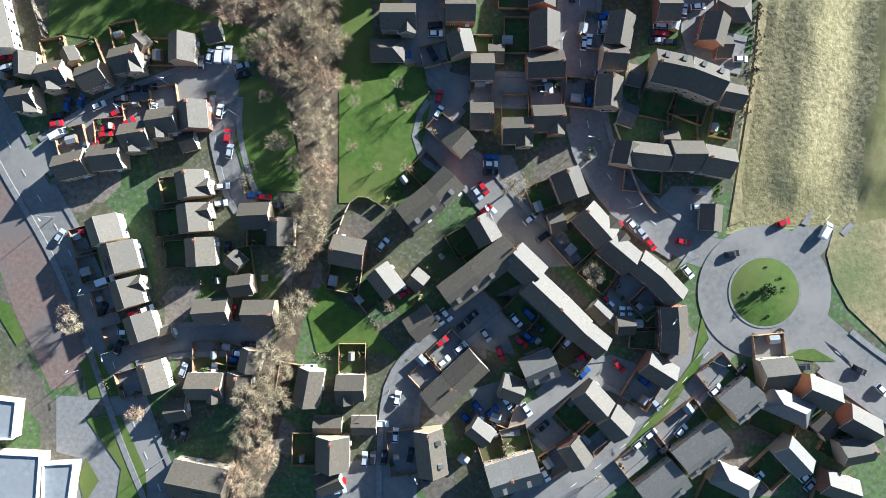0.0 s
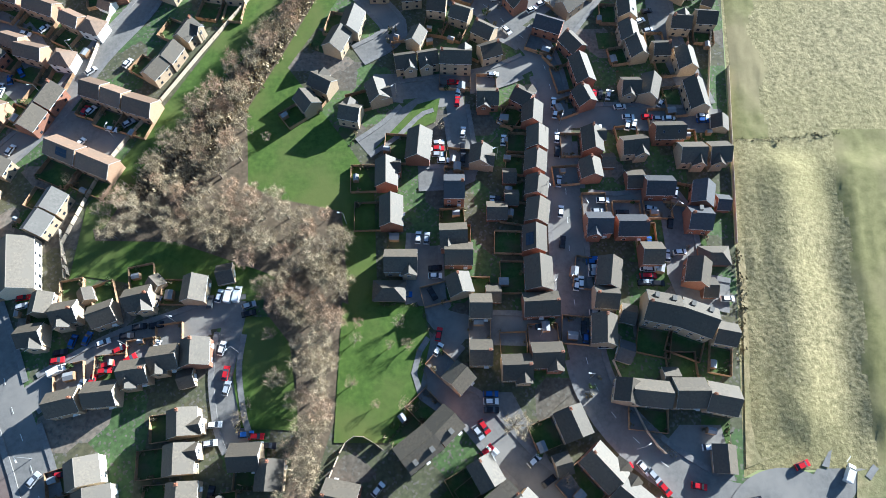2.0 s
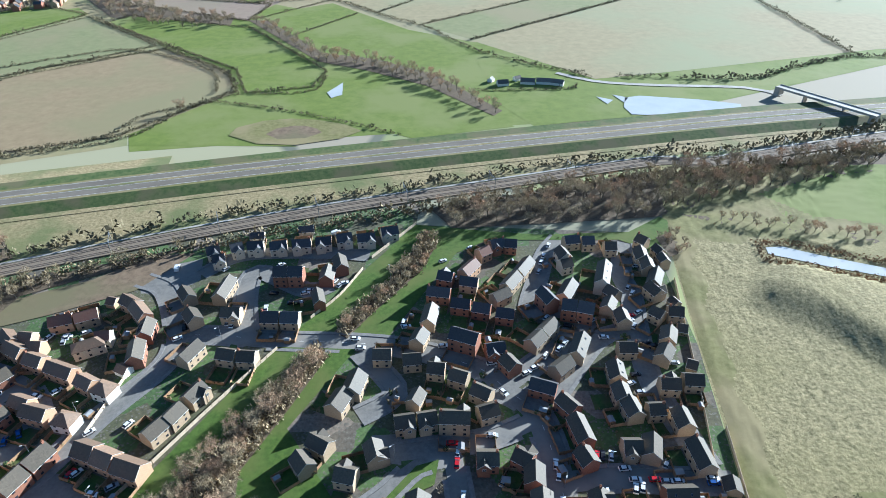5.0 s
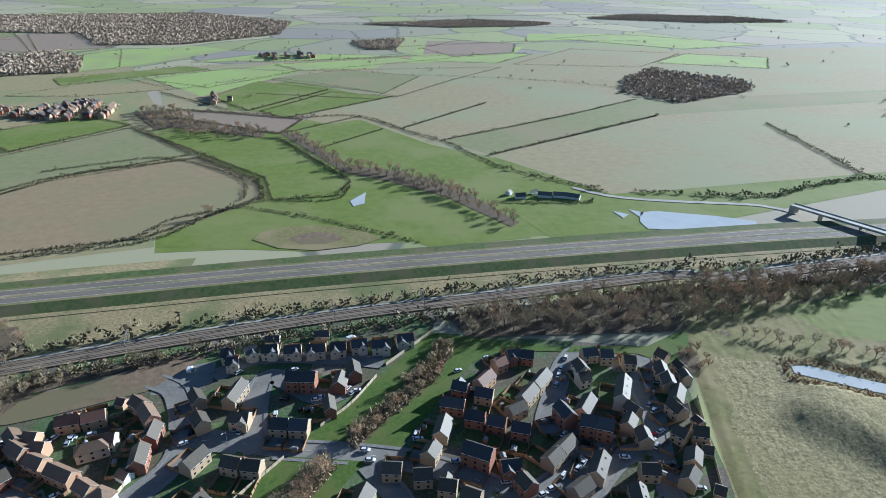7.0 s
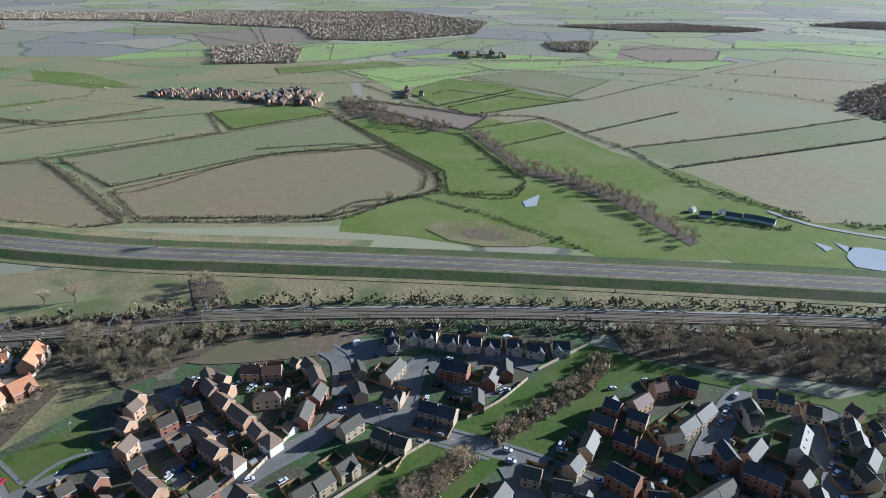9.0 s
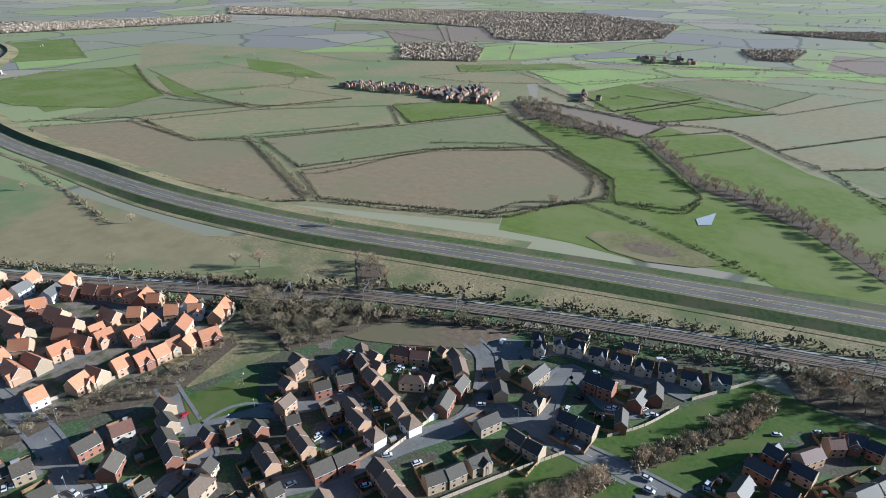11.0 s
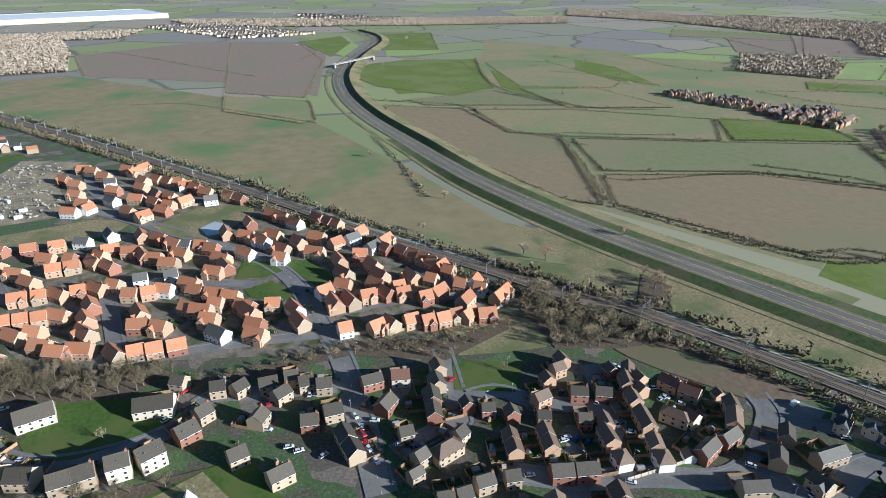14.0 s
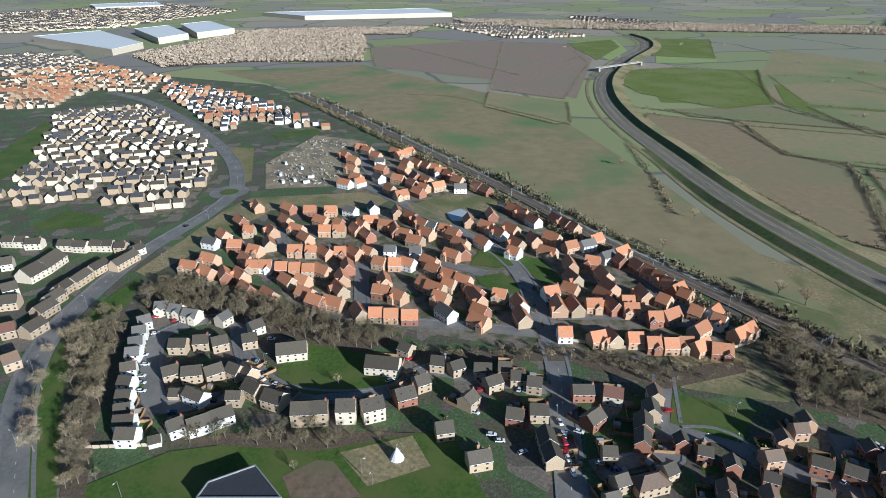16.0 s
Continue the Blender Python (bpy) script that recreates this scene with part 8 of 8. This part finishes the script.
def block(name, corners, height, mat, label, category):
    """A flat-roofed building with a pale parapet."""
    bm = bmesh.new()
    low = [bm.verts.new((x, y, 0)) for x, y in corners]
    high = [bm.verts.new((x, y, height)) for x, y in corners]
    n = len(corners)
    for i in range(n):
        bm.faces.new((low[i], low[(i + 1) % n], high[(i + 1) % n], high[i]))
    lid = bm.faces.new(high)
    bmesh.ops.recalc_face_normals(bm, faces=bm.faces[:])
    top = thing(name, Matrix(), label, category)
    child("wall", mesh_of("wall", bm, M["wall_c"]), top)
    centre = Vector((sum(c[0] for c in corners) / n, sum(c[1] for c in corners) / n, 0))
    bm = bmesh.new()
    bm.faces.new([bm.verts.new((centre.x + (x - centre.x) * 0.985, centre.y + (y - centre.y) * 0.985, height + 0.05)) for x, y in corners])
    bmesh.ops.recalc_face_normals(bm, faces=bm.faces[:])
    child("roof", mesh_of("roof", bm, mat), top)
    bm = bmesh.new()
    for i in range(n):
        a, b = Vector((*corners[i], 0)), Vector((*corners[(i + 1) % n], 0))
        d = (b - a).normalized()
        s = Vector((-d.y, d.x, 0)) * 0.25
        q = [bm.verts.new((*(p + o).xy, z)) for z in (height - 0.1, height + 0.6) for p, o in ((a, -s), (b, -s), (b, s), (a, s))]
        for g in ((3, 2, 1, 0), (4, 5, 6, 7), (0, 1, 5, 4), (1, 2, 6, 5), (2, 3, 7, 6), (3, 0, 4, 7)):
            bm.faces.new([q[k] for k in g])
    child("parapet", mesh_of("parapet", bm, M["felt"] if mat == M["roof_s"] else M["white_frame"]), top)


REEDS = [(160.3, 263.8), (180.8, 263.8), (203.9, 252.2), (222, 245.4), (212, 224), (182.6, 232.6), (157.7, 244)]
POOL = [(163, 258.5), (175, 259), (190, 252), (219, 240), (213, 231), (191, 238), (162, 250)]


def meadow():
    """Rough grassland beside the estate: a long low mound, a bank behind it, and spoil heaps further out."""
    edge = [(-8, 83), (6, 84), (75, 93.5), (144, 103), (186, 107), (267, 118), (350, 129)]

    def left(y):
        for (y0, x0), (y1, x1) in zip(edge, edge[1:]):
            if y <= y1:
                return x0 + (x1 - x0) * (y - y0) / (y1 - y0)
        return edge[-1][1]

    nx, ny = 150, 170
    v, f = [], []
    for j in range(ny + 1):
        y = 8 + j * 2.0
        x0 = left(y)
        for i in range(nx + 1):
            x = x0 + i * 1.2 if i < 75 else x0 + 90 + (i - 75) * 3.4
            out = min(1.0, i / 3) * min(1.0, j / 3)
            crest = 116 + 0.13 * (y - 20) + 2.5 * noise.noise((0, y * 0.05, 3))
            along = ease(12, 24, y) * (1 - ease(100, 112, y))
            h = along * (2.4 * math.exp(-((x - crest + 14) / 8) ** 2) + 2.2 * ease(crest - 2, crest + 9, x))
            away = -0.737 * (x - 154) - 0.676 * (y - 226) + 4 * noise.noise((x * 0.04, y * 0.04, 7))
            length = 0.676 * (x - 154) - 0.737 * (y - 226)
            h += 4.6 * (1 - ease(-4, 24, away)) * ease(-70, -8, away) * ease(-10, 6, length) * (1 - ease(70, 130, length))
            h += 0.35 * max(0, noise.noise((x * 0.2, y * 0.2, 1))) + 0.3 * noise.noise((x * 0.5, y * 0.5, 5)) + 0.15 * noise.noise((x * 0.04, y * 0.04, 9))
            wet = inside(x, y, REEDS)
            v.append((x, y, 0.2 if wet else max(0.06, 0.35 + h) * out + 0.05))
    for j in range(ny):
        for i in range(nx):
            n = j * (nx + 1) + i
            f.append((n, n + 1, n + nx + 2, n + nx + 1))
    me = mesh_from("meadow", v, f, M["dry_pale"], M["dry_green"], M["field_green"])

    def cover(x, y):
        wave = noise.noise((x * 0.06, y * 0.06, 3))
        if inside(x, y, [(183, 310), (300, 368), (600, 360), (480, 262), (238, 277), (203, 286)]):
            return 2
        bank = y < 118 and x > 120 + 0.13 * (y - 20) + 3 * wave
        edge = y > 112 and x - left(y) < 9 + 6 * wave
        far = y > 262 + 8 * wave
        return 1 if bank or edge or far else 0

    me.polygons.foreach_set("material_index", [cover(*v[q[0]][:2]) for q in f])
    me.polygons.foreach_set("use_smooth", [True] * len(f))
    tagged(new("meadow", me), "rough pale winter grassland with mounds and banks", "ground", kind="structure")


meadow()


def overbridge(a, b):
    """A plain concrete bridge with parapets and two piers over the dual carriageway."""
    a, b = Vector((*a, 0)), Vector((*b, 0))
    l = (b - a).length + 10
    m = Matrix.Translation((a + b) / 2) @ pose(0, 0, 0, 0, 0, math.degrees(math.atan2(b.y - a.y, b.x - a.x)))
    top = thing("road_bridge", m, "pale concrete road bridge over the dual carriageway", "bridge")
    for name, boxes in (("deck", ((-l / 2, -4, 5.6, l / 2, 4, 6.6),)), ("parapet", ((-l / 2, -4.2, 6.6, l / 2, -3.9, 7.2),)), ("parapet", ((-l / 2, 3.9, 6.6, l / 2, 4.2, 7.2),)), ("pier", ((-15, -3, 0, -14, 3, 5.6),)), ("pier", ((14, -3, 0, 15, 3, 5.6),)), ("abutment", ((-l / 2, -4, 0, -l / 2 + 4, 4, 5.6),)), ("abutment", ((l / 2 - 4, -4, 0, l / 2, 4, 5.6),))):
        bm = bmesh.new()
        for q in boxes:
            box(bm, *q)
        child(name, mesh_of(name, bm, M["concrete"]), top)


def tent(x, y):
    bm = bmesh.new()
    bmesh.ops.create_cone(bm, cap_ends=True, segments=10, radius1=3.0, radius2=0.15, depth=5.5, matrix=Matrix.Translation((0, 0, 2.75)))
    top = thing("tent", pose(x, y, 0.3), "white canvas cone tent on grass", "tent")
    child("canvas", mesh_of("canvas", bm, M["white_frame"]), top)


def railway_mast(x, y, turn):
    if "mast" not in CACHE:
        bm = bmesh.new()
        box(bm, -0.15, -0.15, 0, 0.15, 0.15, 8.2)
        CACHE["mast"] = mesh_of("mast", bm, M["metal_grey"])
        bm = bmesh.new()
        box(bm, -0.08, 0, 6.6, 0.08, 4.4, 6.75)
        box(bm, -0.08, 0, 7.6, 0.08, 4.4, 7.75)
        box(bm, -0.08, 4.25, 5.6, 0.08, 4.4, 7.7)
        CACHE["bracket"] = mesh_of("bracket", bm, M["metal_grey"])
    for side in (0, 180):
        mast = thing("railway_mast", pose(x, y, 0, 0, 0, turn + side) @ pose(0, -5.2, 0), "grey steel overhead-line mast beside the railway", "mast", "railway masts")
        child("mast", CACHE["mast"], mast)
        child("bracket", CACHE["bracket"], mast)


travelled = 0.0
for a, b in zip(rail_line, rail_line[1:]):
    travelled += (b - a).length
    if travelled > 48:
        travelled = 0.0
        railway_mast(a.x, a.y, math.degrees(math.atan2(b.y - a.y, b.x - a.x)))

for x, y in [(39.3, 63.3), (42.6, 32.8), (54.2, 13.3), (-102.2, -11.8), (-95.5, -28.3), (-80.3, 49.5), (-92.6, 42), (-60.3, 40.4), (-15.4, -39.7), (29.1, 45.5), (68.7, -41.2), (78.6, -31.3), (65.4, -18.1), (-7.1, -64.4), (-106.2, -34.1), (-81.3, -59.6), (-113.9, 10.5), (-31, 82.2), (44.6, 87.7), (34.2, 61.8), (33.1, 93.7), (55.8, 127.8), (73.5, 86.8), (17.8, 106.1), (-16.3, 131), (40, 120.1), (-132.8, 148.9), (-87.2, 156.1), (-92.4, 189.1), (-24.7, 230.5), (-111.5, 113.6), (-139.4, 130.4), (-259.4, -190), (-323.2, -193.9), (-207.1, -168.6), (-314.2, -203.9), (-378.1, -169.5), (-458.6, -163.3), (-183.3, -24.1), (-253.3, 75.2), (-211.7, 58.9), (-176.9, -113.4), (-177.2, -19.4), (-257.4, -76.9), (-189.2, 113.8), (-189.9, 128.7), (-206.7, 136.1)]:
    street_lamp(x, y)
fence([(-120.3, 75.1), (-112, 103.6), (-98.3, 129.2), (-84, 156.1), (-67.9, 184.1)])
fence([(-35.1, 247.7), (-14.3, 278.5)])
fence([(-57.5, 202.6), (-46.9, 218.4), (-38.4, 238.9)])
fence([(91.2, 123.4), (99.9, 170), (109.9, 230.9)])
fence([(-121.8, 79.5), (-116.4, 62.5)])
fence([(101.8, 143.9), (92.6, 75.1)])
fence([(-120.2, 74.3), (-115.5, 63.5)])
fence([(-31.3, 4.8), (-27.1, 14.8), (-22.2, 16.4), (-15.6, 12.3)])
fence([(49.8, 38.1), (57.2, 18.2), (62.2, 11.6)])
fence([(-273, 72.3), (-267.6, 90.5), (-259.8, 117.7), (-256.4, 148.7), (-265.1, 176.9)])
fence([(-508.6, -22.7), (-516.7, 12), (-512.3, 31.8)])
fence([(-203.8, -139.5), (-203.7, -109.6)])
fence([(-126.8, 140.9), (-123.4, 172.8)])
for x, y in [(-25.1, 48.7), (-25.9, 43.8), (-13.2, 48.8), (-10.3, 42.1), (-10.3, 24.7), (-18.9, 25), (-26, 31), (-15.6, 42.1), (-56.9, 21.3), (-50.8, 45.4), (-47.1, 32.1), (-55.3, 24.6), (34, 4.9), (35.7, -2.5), (-108, -16.8), (-87.2, -45.6), (-72.4, -39.8), (-15.5, -15), (19.2, -56.1), (44.8, -65.1), (-59.2, 113.4), (-65.1, 115.5), (-94.2, 114.4), (-99.4, 104.8), (-100.8, 101.7), (-107.3, 84.5), (-111.1, 85.4), (-121, 95.5), (-104.4, 94.5), (-0.9, 117.8), (80.1, 65.6), (-304.8, 294.5), (-259.1, 194.6), (-193.6, 432), (-208.9, 135.3), (-241.5, -38.9), (-186.2, -50.9), (-186.1, -126.9), (-273.9, -189.4), (-257.6, -159.3)]:
    tree(SMALL if math.hypot(x, y) < 250 else BARE, x, y, roll.uniform(0.8, 1.3), "small bare tree on open grass", group="single trees")
for x, y in [(-245.3, -178.5), (-224.8, -170.1), (-213.7, -165.3), (-203.3, -159.7), (-193.1, -8.8), (-380.2, 170.3), (-314.1, 215.2), (-300.2, 223.8), (-238.4, 260.5), (-435.7, 216.2), (-579.7, 202.8)]:
    tree(SMALL if math.hypot(x, y) < 250 else BARE, x, y, roll.uniform(0.8, 1.3), "small bare tree on open grass", group="single trees")
for x, y in [(20, 19), (42.6, -5.8), (-105.5, -20.4), (-86.7, -45.4), (-54.6, 59.5), (-47.1, 32.1)]:
    tree(BARE, x, y, roll.uniform(0.75, 1.0), "spreading bare tree with fine pale twigs", group="single trees")
far_estate("cream", [(-539.4, -361), (-748, -435), (-861, -485), (-912, -432), (-908, -382), (-764, -273), (-658, -215.5), (-595.2, -194.9), (-520.2, -191), (-472.3, -185.2), (-462.8, -226.1), (-503.9, -266.2), (-502.8, -349.3), (-511.8, -382.7)], 12, 11.5)
far_estate("orange", [(-1098, -417), (-1010, -298), (-913, -207), (-735.7, -90.3), (-747.4, -132.5), (-806, -221), (-732.2, -223.4), (-903, -325), (-1019, -407)], 11, 9.5)
far_estate("mixed", [(-1125, -715), (-1252, -726), (-1331, -635), (-1159, -438), (-1021, -425), (-1055, -530), (-919, -515), (-905, -586)], 14, 11)
far_estate("cream", [(-1522, -949), (-1557, -891), (-1451, -725), (-1357, -646), (-1266, -734), (-1188, -752)], 16, 12)
far_estate("cream", [(-2222, 61), (-2259, 298), (-1779, 488), (-1761, 265)], 13, 13)
far_estate("cream", [(-2533, 622), (-2175, 904), (-2024, 752), (-2319, 570)], 18, 16)
far_estate("cream", [(-3084, -1867), (-3787, -1354), (-3108, -808), (-2256, -1008), (-2095, -1286)], 22, 20)
VILLAGE = [(-704, 715), (-671, 763), (-560, 780), (-509, 826), (-442, 790), (-444, 735), (-480, 712), (-546, 734), (-662, 702)]
far_estate("village", VILLAGE, 9, 8)
far_estate("village", [(-376, 863), (-371, 896), (-324, 851), (-327, 815)], 9, 9)
far_estate("village", [(-420, 1290), (-330, 1330), (-300, 1270), (-390, 1235)], 12, 10)
clumps("village_trees", [(x, y, roll.uniform(2, 5), roll.uniform(4, 9)) for x, y in scatter(VILLAGE, 15)], M["hazed_twigs"], "bare brown trees among distant village houses", 30, fine=0.5)
block("warehouse", [(-1842, -1046), (-1999, -932), (-1644, -670), (-1505, -686)], 14, M["white_frame"], "long white flat-roofed warehouse in the distance", "warehouse")
block("warehouse", [(-2022, -841), (-2144, -782), (-1851, -625), (-1730, -664)], 16, M["white_frame"], "long white flat-roofed warehouse in the distance", "warehouse")
block("warehouse", [(-2181, -754), (-2302, -698), (-2002, -536), (-1864, -605)], 16, M["white_frame"], "long white flat-roofed warehouse in the distance", "warehouse")
block("warehouse", [(-2751, -614), (-2923, 82), (-2602, 162), (-2511, -403)], 15, M["white_frame"], "long white flat-roofed warehouse in the distance", "warehouse")
block("warehouse", [(-3633, -1718), (-3800, -1421), (-3453, -1266), (-3315, -1545)], 12, M["white_frame"], "long white flat-roofed warehouse in the distance", "warehouse")
block("school", [(-139.1, -56.4), (-114.3, -57.5), (-115.2, -71.4), (-115.8, -84.3), (-138.8, -84.3)], 4.5, M["felt"], "flat-roofed grey school hall with white parapet", "school")
block("school_annexe", [(-114, -60.4), (-105.2, -59.9), (-106.8, -71.4), (-114.2, -72.8)], 3.5, M["felt"], "flat-roofed grey annexe with white parapet", "school")
block("school", [(-139.2, -31.7), (-129.3, -41.5), (-121.8, -42.4), (-122.9, -53.1), (-139.1, -53.1)], 3.5, M["felt"], "flat-roofed grey school wing with white parapet", "school")
block("school", [(-169.9, -82.6), (-177.3, -80.7), (-184.9, -64.9), (-168.2, -51.9)], 5, M["roof_s"], "ribbed metal school roof beside the playground", "school")
sheet("pond", [(142.3, 461), (154.6, 465), (200, 457), (227.6, 447.7), (225.8, 441.9), (191.3, 431.5), (150, 427), (139.4, 428), (136.9, 441.8)], M["water"], 0.42, "still flood water lying in grass, sky glare painted into its pale colour", "pond")
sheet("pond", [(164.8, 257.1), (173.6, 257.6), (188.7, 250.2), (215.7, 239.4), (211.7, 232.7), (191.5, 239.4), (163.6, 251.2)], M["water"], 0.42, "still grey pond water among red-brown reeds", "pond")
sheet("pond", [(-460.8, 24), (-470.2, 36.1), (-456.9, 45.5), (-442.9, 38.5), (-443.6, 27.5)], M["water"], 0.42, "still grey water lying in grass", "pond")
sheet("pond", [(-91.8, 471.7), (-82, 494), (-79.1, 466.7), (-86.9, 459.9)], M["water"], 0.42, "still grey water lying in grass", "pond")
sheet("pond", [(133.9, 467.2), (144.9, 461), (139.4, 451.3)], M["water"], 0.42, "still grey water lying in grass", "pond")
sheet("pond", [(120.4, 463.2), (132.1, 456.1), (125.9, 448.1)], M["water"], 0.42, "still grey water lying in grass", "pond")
sheet("basin_bank", [(-147, 391), (-145, 404), (-128.6, 416), (-110, 420), (-91.7, 418), (-70, 410), (-56.5, 398.7), (-70, 386), (-98.5, 376), (-125, 378)], M["dry_green"], 0.425, "grassy rim of a drained balancing pond")
sheet("pond", [(-122.2, 393.1), (-116.5, 402.5), (-106, 407), (-97.5, 407.3), (-88, 402), (-83.7, 395.9), (-93.6, 386.8), (-112, 385)], M["soil"], 0.45, "drained brown balancing pond", "pond")
overbridge((-1170, 348), (-1240, 448))
overbridge((267, 466), (306, 415))
clumps("reeds", [(x, y, 1.5, roll.uniform(1.2, 2.4)) for x, y in scatter(REEDS, 2.2) if not inside(x, y, POOL)], M["reed"], "red-brown reeds round the pond", 10, fine=0.6)
wood([(111.2, 266.3), (125.5, 274.4), (126.9, 256.1), (113.2, 248.7)], 7, 0.5)
strip("farm_track", [(97.4, 518), (124.7, 498), (169, 489), (245, 483), (267, 466)], 5, M["concrete"], 0.46, False)
for x, y, turn, l, w in ((49, 489, 10, 9, 6), (70, 493, -8, 12, 6), (83, 493, -8, 12, 6), (94, 490, -20, 10, 6), (62, 500, 30, 6, 4), (40, 497, 60, 5, 4)):
    house(x, y, turn, l, w, "gwG", "farm sheds", False)
hedge([(25.8, 477), (60, 478), (101.5, 481), (110, 490)], 5, 3.5)
hedge([(149, 510), (257, 506), (305, 531), (376, 562), (440, 558)], 9, 6)
hedge([(377, 775), (380.6, 566)], 7, 5)
tent(-191.0, -10.4)
SITE = [(-611.3, -148), (-716, -115.7), (-693.7, -64), (-648, -84), (-537, -68), (-534, -130)]
clumps("rubble", [(x, y, roll.uniform(0.8, 3.0), roll.uniform(0.5, 2.4)) for x, y in scatter(SITE, 7) if roll.random() < 0.6], M["rubble"], "pale heaps of rubble and materials on a building site", 9)
for x, y, turn in ((-548, -122, 20), (-552, -112, 20), (-570, -128, 8), (-560, -98, 96), (-590, -112, 30), (-607, -130, 15), (-545, -100, 110)):
    bm = bmesh.new()
    box(bm, -3, -1.2, 0, 3, 1.2, 2.6)
    bmesh.ops.bevel(bm, geom=bm.edges[:], offset=0.08, affect="EDGES")
    cabin = thing("site_cabin", pose(x, y, 0.3, 0, 0, turn), "pale steel cabin on a muddy building site", "cabin", "site cabins")
    child("shell", mesh_of("shell", bm, M["white_frame"]), cabin)

# scattered field trees and copses in the far country
places = []
for k in range(650):
    t, d = radians(roll.uniform(-45, 195)), roll.uniform(900, 4600)
    x, y = math.cos(t) * d, math.sin(t) * d
    if not (x < -250 and y < 250 and d < 2200):
        places.append((x, y, roll.uniform(2, 4.5), roll.uniform(3, 7)))
clumps("field_trees", places, M["hazed_twigs"], "scattered bare trees along distant field edges", 22, fine=0.6)
